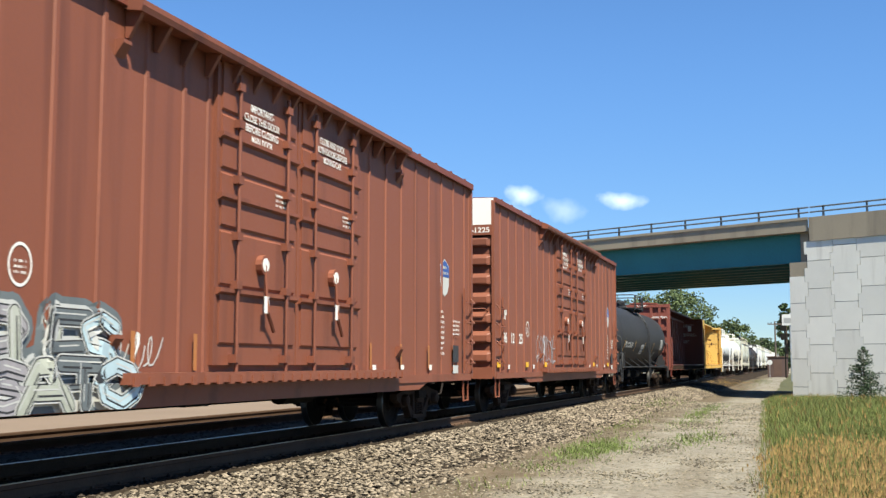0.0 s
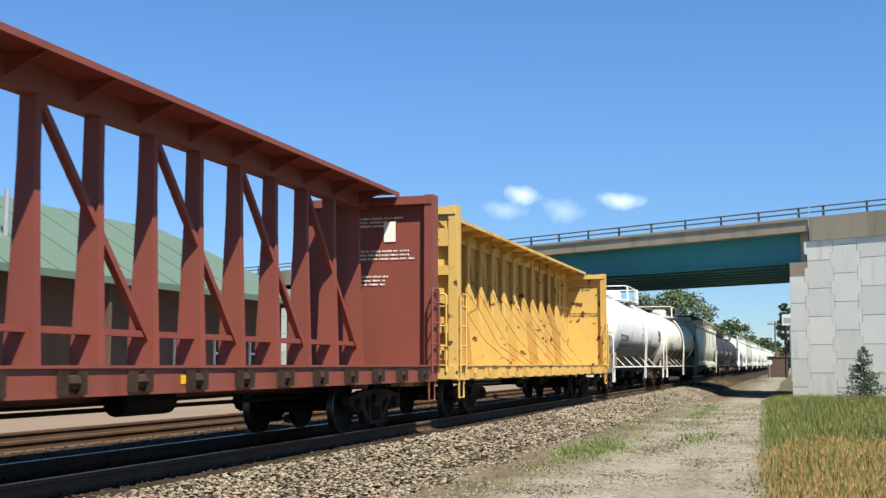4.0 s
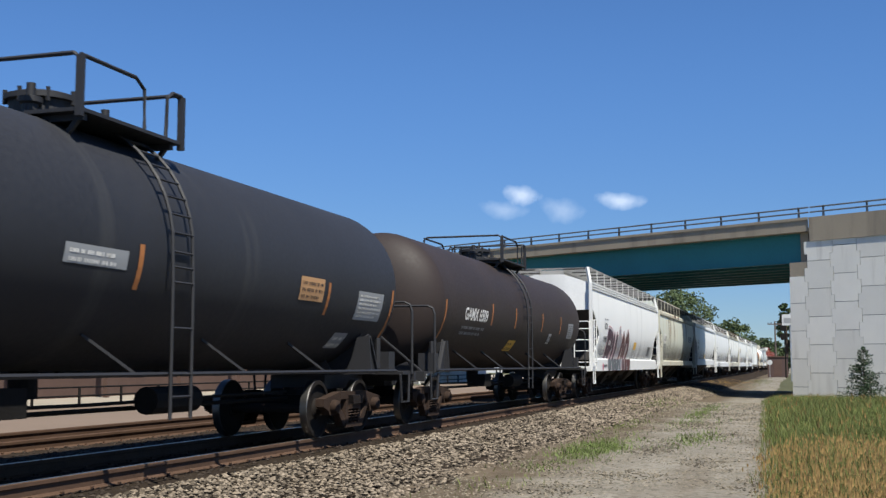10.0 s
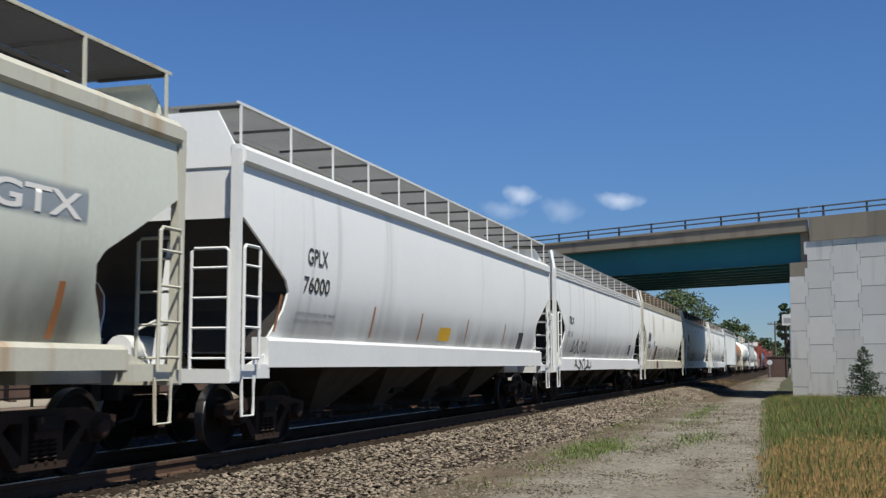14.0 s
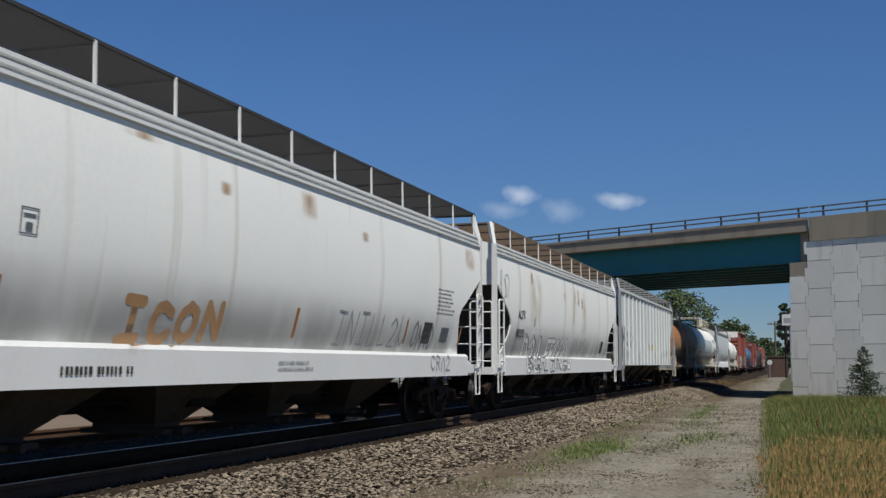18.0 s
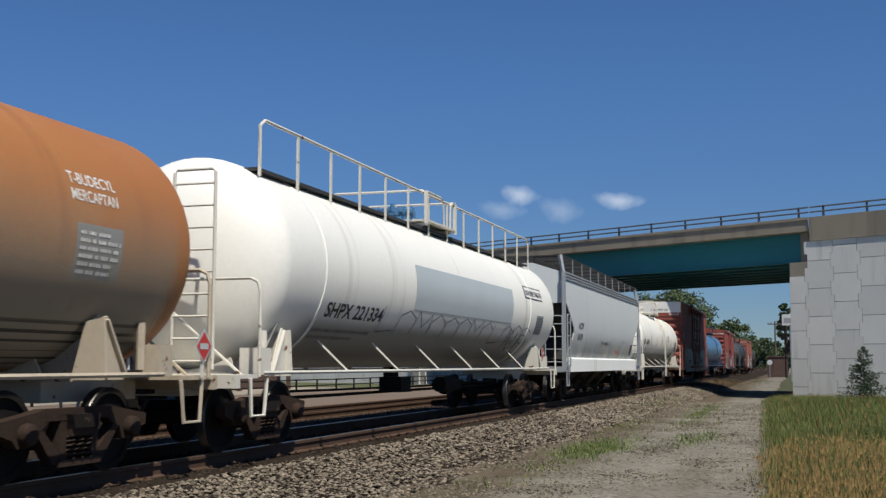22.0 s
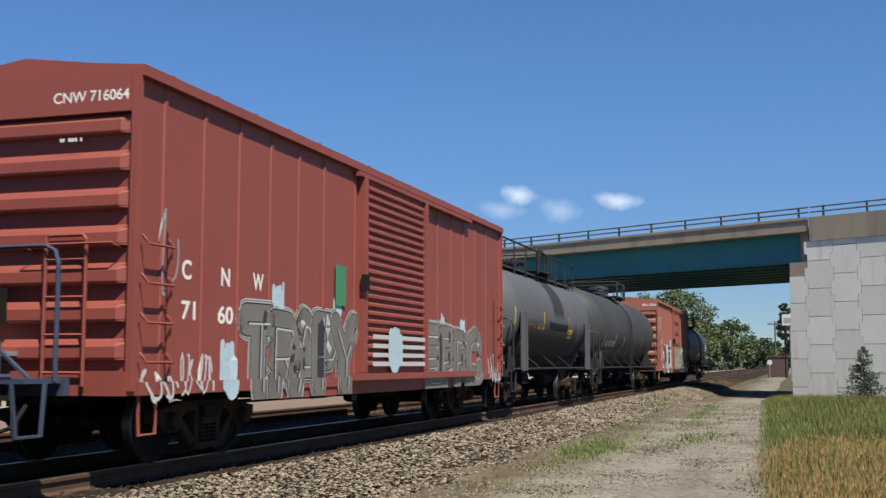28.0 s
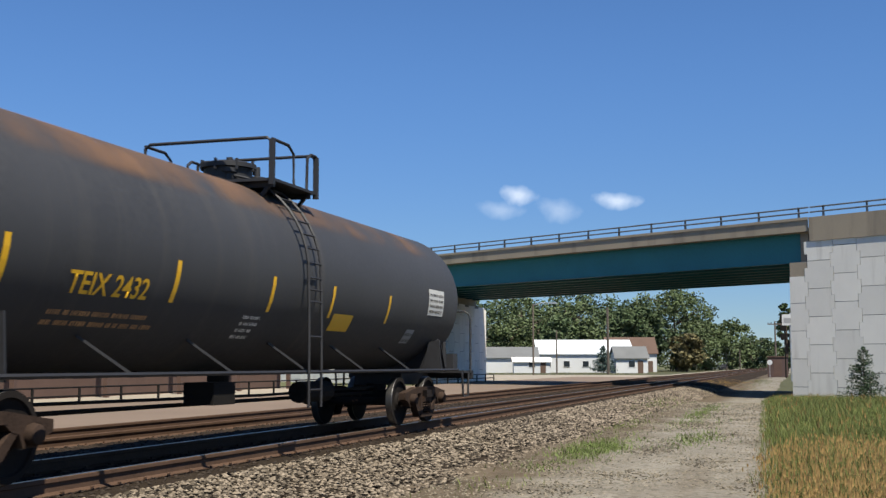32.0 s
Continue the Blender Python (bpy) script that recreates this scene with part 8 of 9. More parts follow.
# white and cream tanks
on_head(c3, lettering("PTLX", 0.15, PALE_PAINT, c3, Matrix.Identity(4), bold=0.015), 7.8, 0.72, 0.2, 2.75)
on_head(c3, lettering("223638", 0.15, PALE_PAINT, c3, Matrix.Identity(4), bold=0.015), 7.8, 0.72, 0.2, 2.58)
on_head(c7, lettering("630562", 0.16, BLACK_PAINT, c7, Matrix.Identity(4), bold=0.015), 8.0, 0.72, -0.22, 2.95)
on_head(c20, lettering("221334", 0.17, BLACK_PAINT, c20, Matrix.Identity(4), bold=0.015), 8.85, 0.72, -0.45, 2.95)
for c, hl_, z_, x_, ink in ((c3, 7.8, 2.35, 0.2, PALE_PAINT), (c3, 7.8, 1.7, -0.1, PALE_PAINT), (c7, 8.0, 2.6, -0.1, GREY_MARK), (c7, 8.0, 1.95, -0.15, GREY_MARK), (c6, 8.0, 2.55, 0.3, GREY_MARK), (c20, 8.85, 2.6, -0.5, GREY_MARK)):
    on_head(c, part("stencil", bars(3, 0.6, 0.05, 61), ink, c), hl_, 0.72, x_, z_)
tank_text(c6, [("ETCX 230518", -6.28, 2.10, 0.25, 2.32)], BLACK_PAINT, 0.03)
tank_bars(c6, -6.5, 1.72, 2, 2.3, 0.09, GREY_MARK, 12)
tank_plate(c6, 6.15, 2.3, 1.0, 0.5, GRAF_BLACK, "black-ruled data panel", rows=7, ink=PALE_PAINT)
tank_bars(c6, 2.3, 2.0, 4, 1.4, 0.05, GREY_MARK, 13)
tank_plate(c6, 4.6, 1.75, 0.45, 0.26, GREEN_PATCH)
tank_plate(c6, 5.2, 1.6, 0.3, 0.22, GRAF_BLACK)
tank_text(c7, [("ETCX 630562", -6.66, 2.08, 0.23, 1.83)], BLACK_PAINT, 0.03)
tank_bars(c7, -6.9, 1.75, 2, 2.0, 0.08, GREY_MARK, 14)
tank_bars(c7, -2.12, 2.5, 5, 1.3, 0.035, GREY_MARK, 15)
tank_plate(c7, 6.5, 2.25, 0.7, 0.55, GREY_MARK, rows=7)
tank_plate(c7, 3.6, 1.8, 0.5, 0.24, YELLOW_MARK)
def placard(car, y, material, label, z=1.2):
    """A diamond placard on a post of the side rail."""
    g = Geo().add([(0.0, 0.0, 0), (0.17, 0.17, 0), (0.0, 0.34, 0), (-0.17, 0.17, 0)], [(0, 1, 2, 3)])
    pl = part("hazard_placard", g, material, car, label, at=side_at(y, z, 1.47))
    part("placard_border", Geo().add([(0.0, -0.04, -0.004), (0.21, 0.17, -0.004), (0.0, 0.38, -0.004), (-0.21, 0.17, -0.004)], [(0, 1, 2, 3)]), GRAF_WHITE, pl)
    part("stencil", flat(0.2, 0.07), GRAF_WHITE if material is RED_MARK else GRAF_BLACK, pl, at=pose(-0.1, 0.135, 0.003))
    part("placard_post", Geo().box(1.43, 1.462, y - 0.02, y + 0.02, 1.0, z + 0.3), CREAM_TRIM, car)


placard(c6, 6.82, RED_MARK, "red diamond hazard placard", 1.34)
for c in (c6, c7):
    # placard on the front end's handrail
    g = Geo().add([(0.0, 0.0, 0), (0.18, 0.18, 0), (0.0, 0.36, 0), (-0.18, 0.18, 0)], [(0, 1, 2, 3)])
    pl = part("hazard_placard", g, RED_MARK, c, "red diamond hazard placard", at=end_at(0.35, -8.15, 1.22))
    part("placard_border", Geo().add([(0.0, -0.04, -0.004), (0.22, 0.18, -0.004), (0.0, 0.40, -0.004), (-0.22, 0.18, -0.004)], [(0, 1, 2, 3)]), GRAF_WHITE, pl)
    part("stencil", flat(0.22, 0.07), GRAF_WHITE, pl, at=pose(-0.11, 0.145, 0.003))
    part("placard_post", Geo().box(0.33, 0.37, -8.13, -8.10, 1.02, 1.5), DIRTY_TRIM, c)
placard(c7, 6.82, RED_MARK, "red diamond hazard placard", 1.34)
placard(c19, 6.75, RED_MARK, "red diamond hazard placard")
placard(c20, 8.1, RED_MARK, "red diamond hazard placard", 1.3)
placard(c22, 6.7, GRAF_WHITE, "white diamond hazard placard")
# grey-green hoppers
skin_patch(c8, hopper_skin(1.36), -7.69, -6.73, 2.40, 2.80, PALE_PAINT, "plate", "white painted panel", 0.002, 6)
hop_text(c8, [("CA IX", -7.60, 2.48, 0.24, 0.80)], BLACK_PAINT)
hop_text(c8, [("77315", -7.62, 2.05, 0.21, 0.84)], GRAF_SLATE)
for c in (c8, c12):
    plate_mark(c, hopper_side, -5.95, 2.22, 0.26, 0.24, GRAF_SLATE)
skin_patch(c12, hopper_skin(1.36), -7.66, -6.62, 2.27, 2.74, PALE_PAINT, "plate", "white painted panel", 0.002, 6)
hop_text(c12, [("CA IX", -7.55, 2.38, 0.26, 0.85)], BLACK_PAINT)
hop_text(c12, [("77331", -7.62, 2.0, 0.21, 0.92)], GRAF_SLATE)
for c, ys in ((c8, ((-2.3, 1.0, RUST_RUN, 3.66, 1.38), (-1.6, 0.8, RUST_RUN, 3.66, 2.2), (-2.0, 2.0, OCHRE_RUN, 3.65, 1.38), (0.2, 1.0, OCHRE_RUN, 3.65, 1.5), (1.6, 1.6, OCHRE_RUN, 3.65, 1.7), (-4.4, 1.0, OCHRE_RUN, 3.65, 2.2), (4.6, 2.6, OCHRE_RUN, 3.65, 2.2), (7.0, 1.0, OCHRE_RUN, 3.65, 2.6))),
              (c12, ((-5.7, 0.9, OCHRE_RUN, 3.65, 1.38), (-5.2, 0.8, OCHRE_RUN, 3.65, 1.38), (-5.9, 2.2, OCHRE_RUN, 3.65, 1.9), (-3.2, 0.9, OCHRE_RUN, 3.65, 1.7), (-2.6, 0.7, FAINT_RUN, 3.6, 2.2), (3.8, 0.8, OCHRE_RUN, 3.65, 2.0), (4.5, 0.6, FAINT_RUN, 3.6, 2.4)))):
    for y, w, m_, zt, zb in ys:
        skin_patch(c, hopper_side, y, y + w, zb, zt, m_, "stain", "rust run-off stain", 0.004, 12)
    skin_patch(c, hopper_skin(1.36), -8.3, 8.3, 1.37, 2.55, LOWER_DUST, "stain", "grey road dust on the lower side", 0.002, 14)
    skin_patch(c, hopper_side, 5.65, 7.72, 2.48, 2.9, FADED_PANEL, "faded_panel", "faded grey-blue painted panel", 0.004, 6)
    side_text(c, hopper_side, [("CGTX", 5.8, 2.56, 0.25, 1.8)], PALE_PAINT, 0.02, 0.009)
    hop_bars(c, -7.4, 1.62, 2, 1.8, 0.08, GREY_MARK, 16)
    hop_bars(c, 2.2, 1.75, 5, 1.2, 0.05, GREY_MARK, 17)
    hop_bars(c, 4.2, 1.6, 4, 0.45, 0.06, GRAF_BLACK, 18)
    for y in (-8.2, 0.9, 3.2, 7.4):
        skin_patch(c, hopper_side, y, y + 0.1, 1.4, 1.95, ORANGE_MARK, "reflector", "", 0.006, 4)
for y, l in ((-3.2, 1.4), (-1.2, 0.9), (3.0, 0.6)):
    part("stain", Geo().box(1.552, 1.556, y, y + l, 3.66, 3.86), RUST_RUN, c12)
    part("stain", Geo().box(1.552, 1.556, y + 1.5, y + 1.5 + l, 3.66, 3.86), RUST_RUN, c8)
end_text(c8, 9.51, [("CAIX", 0.78, 3.98, 0.13, 0.4), ("77315", 0.78, 3.80, 0.1, 0.4)], BLACK_PAINT)
end_text(c12, 9.40, [("CAIX", 0.78, 3.98, 0.13, 0.4), ("77331", 0.78, 3.80, 0.1, 0.4)], BLACK_PAINT)
# black tanks
tank_text(c9, [("BLX 2800", -6.7, 2.1, 0.24, 1.55)], PALE_PAINT, 0.025)
tank_bars(c9, -6.93, 2.1, 1, 0.16, 0.2, PALE_PAINT, 19)
tank_plate(c9, -4.83, 2.14, 0.2, 0.2, GREY_MARK, rows=2, ink=BLACK_PAINT)
tank_bars(c9, -7.0, 1.65, 2, 1.8, 0.06, GREY_MARK, 20)
tank_plate(c9, -1.25, 2.15, 1.1, 0.2, GREY_MARK, rows=2, ink=PALE_PAINT)
tank_plate(c9, 4.25, 2.08, 0.85, 0.34, GRAF_ORANGE, "orange emergency notice", rows=3)
tank_plate(c9, 6.5, 1.88, 1.15, 0.46, GREY_MARK, "white-ruled data panel", rows=6, ink=PALE_PAINT)
tank_plate(c9, 6.1, 1.42, 0.55, 0.24, GREY_MARK, rows=2, ink=PALE_PAINT)
tank_text(c10, [("GAMX 6509", -5.35, 2.12, 0.26, 1.85)], PALE_PAINT, 0.025)
on_head(c10, lettering("6509", 0.17, PALE_PAINT, c10, Matrix.Identity(4), bold=0.015), 7.55, 0.72, 0.1, 2.7)
on_head(c9, part("stencil", bars(5, 0.9, 0.06, 66), PALE_PAINT, c9), 8.0, 0.72, 0.1, 2.1)
tank_bars(c10, -5.4, 1.8, 2, 2.0, 0.07, GREY_MARK, 25)
tank_plate(c10, -0.9, 1.5, 0.75, 0.26, YELLOW_MARK, rows=2)
tank_plate(c10, 3.4, 1.75, 0.35, 0.28, GRAF_WHITE, rows=2)
tank_plate(c10, 5.95, 1.95, 0.8, 0.45, GREY_MARK, rows=6)
# white hopper with purple letters
hop_text(c11, [("UTCX", -6.89, 2.42, 0.23, 0.69), ("51680", -6.96, 1.97, 0.22, 0.82)], BLACK_PAINT)
hop_bars(c11, -6.88, 2.74, 1, 0.9, 0.08, GREY_MARK, 62)
hop_bars(c11, -7.1, 1.5, 2, 0.9, 0.07, GREY_MARK, 63)
part("stencil", bars(1, 0.75, 0.12, 64), BLACK_PAINT, c11, at=side_at(-6.95, 1.06, 1.482))
spray_blob(c11, hopper_skin(1.37), -7.15, 0.95, 0.25, 0.2, GRAF_PINK, 65)
graffiti(c11, hopper_skin(1.37), 0, 1, 0, 1, 0, [(GRAF_PINK, 0.20), (GRAF_WHITE, 0.13)], [(GRAF_WHITE, 0.05), (GRAF_PURPLE, 0.0)], 5, 0.40, label="large purple graffiti with a pink outline", fills=(GRAF_PURPLE, GRAF_PURPLE, GRAF_GREY, GRAF_WINE, GRAF_WINE), items=[("R", -5.95, -4.75, 1.0, 2.26), ("U", -4.5, -3.75, 1.0, 2.12), ("*", -3.4, -2.75, 1.15, 2.35), ("n", -2.45, -1.75, 1.0, 2.2), ("O", -1.45, -0.55, 1.05, 2.26)])
for k in range(26):
    rng_ = random.Random(k)
    spray_blob(c11, hopper_skin(1.37), rng_.uniform(-6.0, -0.5), rng_.uniform(1.05, 2.2), 0.06, 0.05, GRAF_WHITE if k % 3 else GRAF_BLUE, k, lift=0.026)
sill_g = Geo()
for k in range(7):
    a = -6.1 + 0.82 * k
    lay_poly(sill_g, [(a + 0.08, 0.96), (a + 0.78, 0.96), (a + 0.68, 1.34), (a + 0.02, 1.34)], hopper_skin(1.37), 0.011)
tagged(part("graffiti", sill_g, GRAF_SLATE, c11, "slate-grey sprayed blocks along the sill"), "slate-grey sprayed blocks along the sill", kind="stuff")
tag_scrawl(c11, hopper_skin(1.37), -5.7, -4.9, 1.0, 1.2, GRAF_WHITE, 6, 0.02, 5)
skin_patch(c11, hopper_side, 1.08, 1.8, 1.78, 2.08, YELLOW_MARK, "plate", "", 0.006, 3)
hop_bars(c11, 1.1, 1.55, 2, 0.5, 0.06, GREY_MARK, 26)
skin_patch(c11, hopper_side, 5.6, 6.9, 1.5, 1.95, GREY_MARK, "plate", "", 0.005, 3)
# more white hoppers
hop_text(c13, [("GPLX", -7.23, 2.58, 0.24, 0.73), ("76000", -7.32, 2.19, 0.22, 0.95)], BLACK_PAINT)
hop_bars(c13, -7.4, 1.75, 2, 1.5, 0.06, GREY_MARK, 27)
for y in (-8.0, -4.4, -1.9, 1.2, 4.4):
    skin_patch(c13, hopper_side, y, y + 0.07, 1.6, 2.1, ORANGE_MARK, "reflector", "", 0.006, 4)
skin_patch(c13, hopper_side, -0.66, 0.1, 1.62, 1.88, YELLOW_MARK, "plate", "", 0.006, 3)
hop_text(c14, [("TILX", -7.3, 2.4, 0.22, 0.8)], BLACK_PAINT)
hop_bars(c14, -7.3, 2.0, 1, 0.9, 0.2, GREY_MARK, 28)
tag_scrawl(c14, hopper_skin(1.37), -6.4, -3.6, 1.5, 1.95, GRAF_BLACK, 9, 0.05, 4)
tag_scrawl(c14, hopper_skin(1.37), -6.4, -3.6, 1.0, 1.33, GRAF_BLACK, 10, 0.06, 4)
skin_patch(c15, hopper_side, -7.12, -6.15, 2.22, 2.64, GREY_MARK, "plate", "grey painted panel", 0.002, 6)
hop_text(c15, [("BRKX", -7.04, 2.29, 0.28, 0.82), ("57065", -7.06, 1.9, 0.22, 0.97)], BLACK_PAINT)
skin_patch(c15, hopper_skin(1.37), -4.15, -3.35, 1.38, 2.05, GRAF_MAROON, "graffiti", "dark maroon sprayed shape", 0.006, 8)
skin_patch(c15, hopper_skin(1.37), -4.1, -3.3, 0.98, 1.32, GRAF_MAROON, "graffiti", "", 0.006, 3)
tag_word(c15, hopper_skin(1.37), "nnCS", -3.0, -1.1, 1.45, 1.97, GRAF_BLACK, 0.045, 11)
tag_word(c15, hopper_skin(1.37), "TUO", -2.7, -1.2, 1.0, 1.33, GRAF_BLACK, 0.03, 12)
tag_word(c15, hopper_skin(1.37), "*CLESY", -0.1, 2.3, 1.6, 2.06, GRAF_BLACK, 0.04, 13)
tag_word(c15, hopper_skin(1.37), "RnSUPS", 2.3, 4.7, 1.55, 2.0, GRAF_BLACK, 0.04, 14)
skin_patch(c15, hopper_side, 5.95, 6.38, 1.6, 1.83, GRAF_SLATE, "plate", "", 0.006, 3)
for y in (-5.6, -2.5, 5.2, 7.5):
    skin_patch(c15, hopper_side, y, y + 0.08, 1.5, 1.95, ORANGE_MARK, "reflector", "", 0.006, 4)
tag_scrawl(c15, hopper_skin(1.37), -5.0, -4.5, 1.9, 2.3, GRAF_TEAL, 13, 0.05, 2)
skin_patch(c16, hopper_side, -7.65, -6.57, 2.52, 3.03, GRAF_BLACK, "plate", "orange painted panel with a black edge", 0.002, 6)
skin_patch(c16, hopper_side, -7.62, -6.60, 2.545, 3.005, ORANGE_PANEL, "panel_field", "", 0.004, 6)
hop_text(c16, [("UTCX", -7.52, 2.64, 0.27, 0.84)], BLACK_PAINT, 0.03)
hop_text(c16, [("53303", -7.65, 2.1, 0.22, 1.0)], BLACK_PAINT, 0.02)
hop_text(c16, [("LD LMT 220700", -7.75, 1.72, 0.09, 0.88), ("LT WT   58300", -7.75, 1.54, 0.09, 0.84)], GREY_MARK, 0.01)
plate_mark(c16, hopper_side, -5.93, 2.33, 0.26, 0.25, GRAF_SLATE)
for y in (-6.15, 0.18, 4.9, 8.3):
    skin_patch(c16, hopper_side, y, y + 0.09, 1.53, 1.95, ORANGE_MARK, "reflector", "", 0.006, 4)
graffiti(c16, hopper_skin(1.37), 0, 1, 0, 1, 0, [], [(GRAF_ORANGE, 0.0)], 21, 0.13, label="faded orange sprayed letters", items=spaced("ICON", -4.15, -1.85, 1.46, 1.86, 0.3))
skin_patch(c16, hopper_skin(1.37), -4.15, -3.7, 1.22, 1.42, FAINT_RUN, "stain", "", 0.004, 4)
for y, w, z0_, z1_ in ((-7.5, 0.55, 3.1, 3.3), (0.05, 0.7, 3.2, 3.65), (-4.4, 0.9, 3.55, 3.66), (8.3, 0.9, 3.1, 3.66), (-2.3, 0.4, 3.2, 3.4), (2.4, 0.4, 3.1, 3.3)):
    skin_patch(c16, hopper_side, y, y + w, z0_, z1_, SPOT_RUST, "stain", "ochre rust spot", 0.005, 5)
part("stencil", bars(2, 1.3, 0.05, 66), GREY_MARK, c16, at=side_at(-0.5, 1.08, 1.482))
part("plate", flat(0.28, 0.15), GRAF_SLATE, c16, at=side_at(-7.09, 1.06, 1.482))
hop_bars(c16, 6.53, 2.13, 7, 1.2, 0.045, GRAF_SLATE, 67)
skin_patch(c16, hopper_side, 7.0, 7.5, 1.6, 1.88, GRAF_SLATE, "plate", "", 0.006, 3)
tag_word(c16, hopper_skin(1.37), "CRn2", 6.1, 7.4, 1.02, 1.3, GREY_MARK, 0.03, 22)
tag_word(c16, hopper_skin(1.37), "OMNO", 5.3, 6.55, 1.46, 1.9, GRAF_SLATE, 0.035, 23)
part("stencil", bars(1, 1.3, 0.1, 33), BLACK_PAINT, c16, at=side_at(-5.24, 1.06, 1.482))
tag_word(c16, hopper_skin(1.37), "INILL2U", 1.6, 5.0, 1.5, 2.0, GREY_MARK, 0.035, 14)
hop_text(c17, [("ACFX", -6.80, 2.30, 0.22, 0.78), ("98203", -6.83, 1.84, 0.21, 0.86)], BLACK_PAINT)
hop_bars(c17, -7.0, 1.5, 2, 0.7, 0.05, GREY_MARK, 35)
graffiti(c17, hopper_skin(1.37), 0, 1, 0, 1, 0, [(GRAF_BLACK, 0.0), (HOP_GREYW, -0.07)], [], 7, 0.24, label="black sprayed outline letters", inner=((GRAF_BLACK, 0.03, 0.05, 0.04),), items=spaced("D2A", -5.85, -3.5, 1.05, 1.85, 0.25))
graffiti(c17, hopper_skin(1.37), 0, 1, 0, 1, 0, [(GRAF_SLATE, 0.0), (HOP_GREYW, -0.06)], [], 8, 0.19, label="grey sprayed outline letters", items=spaced("FROOD", -3.0, 0.15, 1.1, 1.85, 0.2))
tag_word(c17, hopper_skin(1.37), "S2LINS", -5.8, -0.4, 0.99, 1.3, GRAF_SLATE, 0.04, 15)
plate_mark(c17, hopper_side, -5.0, 2.15, 0.24, 0.22, GREY_MARK)
for y, w, z0_, z1_ in ((1.0, 0.5, 2.9, 3.55), (1.7, 0.35, 2.85, 3.3), (-1.2, 0.4, 3.0, 3.3), (-5.5, 0.4, 3.2, 3.6)):
    skin_patch(c17, hopper_side, y, y + w, z0_, z1_, SPOT_RUST, "stain", "ochre rust spot", 0.005, 5)
tag_scrawl(c17, hopper_skin(1.37), 0.9, 2.8, 1.45, 2.0, GREY_MARK, 18, 0.03, 5)
tag_scrawl(c17, hopper_side, -8.75, -7.8, 2.65, 3.4, GREY_MARK, 19, 0.025, 2)
for c, rows in ((c15, ((-2, 1.3, 3.0), (2.5, 1.5, 3.2), (-6, 1.2, 2.6))), (c17, ((-5.9, 1.5, 2.4), (0.0, 0.8, 2.5), (1.6, 1.0, 2.3)))):
    for y, w, zb in rows:
        skin_patch(c, hopper_side, y, y + w * 1.4, zb - 0.4, 3.66, FAINT_RUN, "stain", "faint ochre rust stain", 0.004, 8)
for c in (c11, c13, c14, c15, c16, c17, c21):
    skin_patch(c, hopper_skin(1.37), -8.0, 8.0, 1.38, 2.35, THIN_DUST, "stain", "grey road grime on the lower side", 0.002, 14)
    skin_patch(c, hopper_side, c.matrix_basis.translation.z * 0 + 5.9, 6.4, 1.55, 1.95, GRAF_BLACK, "plate", "", 0.006, 3)
# ribbed hopper
side_text(c18, ribbed_skin(), [("PL", -7.71, 2.25, 0.22, 0.27), ("CX", -6.93, 2.27, 0.22, 0.4), ("46", -7.69, 1.9, 0.21, 0.29), ("922", -6.93, 1.89, 0.21, 0.48)], BLACK_PAINT)
end_text(c18, 9.494, [("PLCX", 0.85, 3.78, 0.11, 0.32), ("46922", 0.82, 3.58, 0.11, 0.38)], BLACK_PAINT)
plate_mark(c18, ribbed_skin(), -6.0, 2.12, 0.27, 0.24, GRAF_SLATE)
part("plate", flat(0.55, 0.26), YELLOW_MARK, c18, at=side_at(0.44, 1.85, 1.447))
for y, z, w in ((-7.7, 1.45, 0.8), (-0.7, 1.85, 0.5), (5.0, 1.6, 0.9), (7.9, 1.75, 0.5)):
    part("stencil", bars(3, w, 0.05, int(40 + y)), GREY_MARK, c18, at=side_at(y, z, 1.447))
for y in (-7.95, -4.0, 1.6, 4.2, 8.0):
    part("reflector", flat(0.08, 0.5), ORANGE_MARK, c18, at=side_at(y, 1.25, 1.492))
part("plate", flat(0.4, 0.34), GRAF_BLACK, c18, at=side_at(6.8, 1.55, 1.447))
# later tanks
tank_patch(c19, -5.3, 6.4, -75, 38, PALE_FLANK, "worn_paint", "pale worn paint on the lower flank", 24)
side_text(c19, round_skin(c19), [("GATX 26336", -4.45, 1.9, 0.24, 2.2)], GRAF_MAROON, 0.02, 0.011)
tank_bars(c19, -4.6, 1.6, 2, 1.9, 0.06, GRAF_MAROON, 36)
tank_plate(c19, 0.2, 1.95, 0.4, 0.3, CREAM_TRIM)
tank_plate(c19, 4.3, 2.0, 0.8, 0.55, GREY_MARK, rows=6, ink=PALE_PAINT)
tank_text(c19, [("T-BUDECYL", 4.25, 2.95, 0.12, 0.8), ("MERCAPTAN", 4.25, 2.78, 0.12, 0.8)], PALE_PAINT)
tank_plate(c19, 2.6, 1.75, 0.7, 0.28, YELLOW_MARK, rows=3)
tank_text(c20, [("SHPX 221334", -6.66, 1.88, 0.22, 2.44)], BLACK_PAINT, 0.025)
tank_bars(c20, -6.8, 1.55, 2, 2.4, 0.06, GREY_MARK, 37)
tank_plate(c20, -2.75, 2.16, 7.4, 0.82, ICE_PANEL, "pale blue-grey repainted panel")
tag_word(c20, round_skin(c20), "LnMnnnMnLnnS", -4.3, 6.9, 1.7, 2.1, GREY_MARK, 0.03, 20, 0.1, -0.05)
tag_scrawl(c20, round_skin(c20), 4.6, 6.2, 1.5, 2.0, GRAF_BLACK, 21, 0.03, 4)
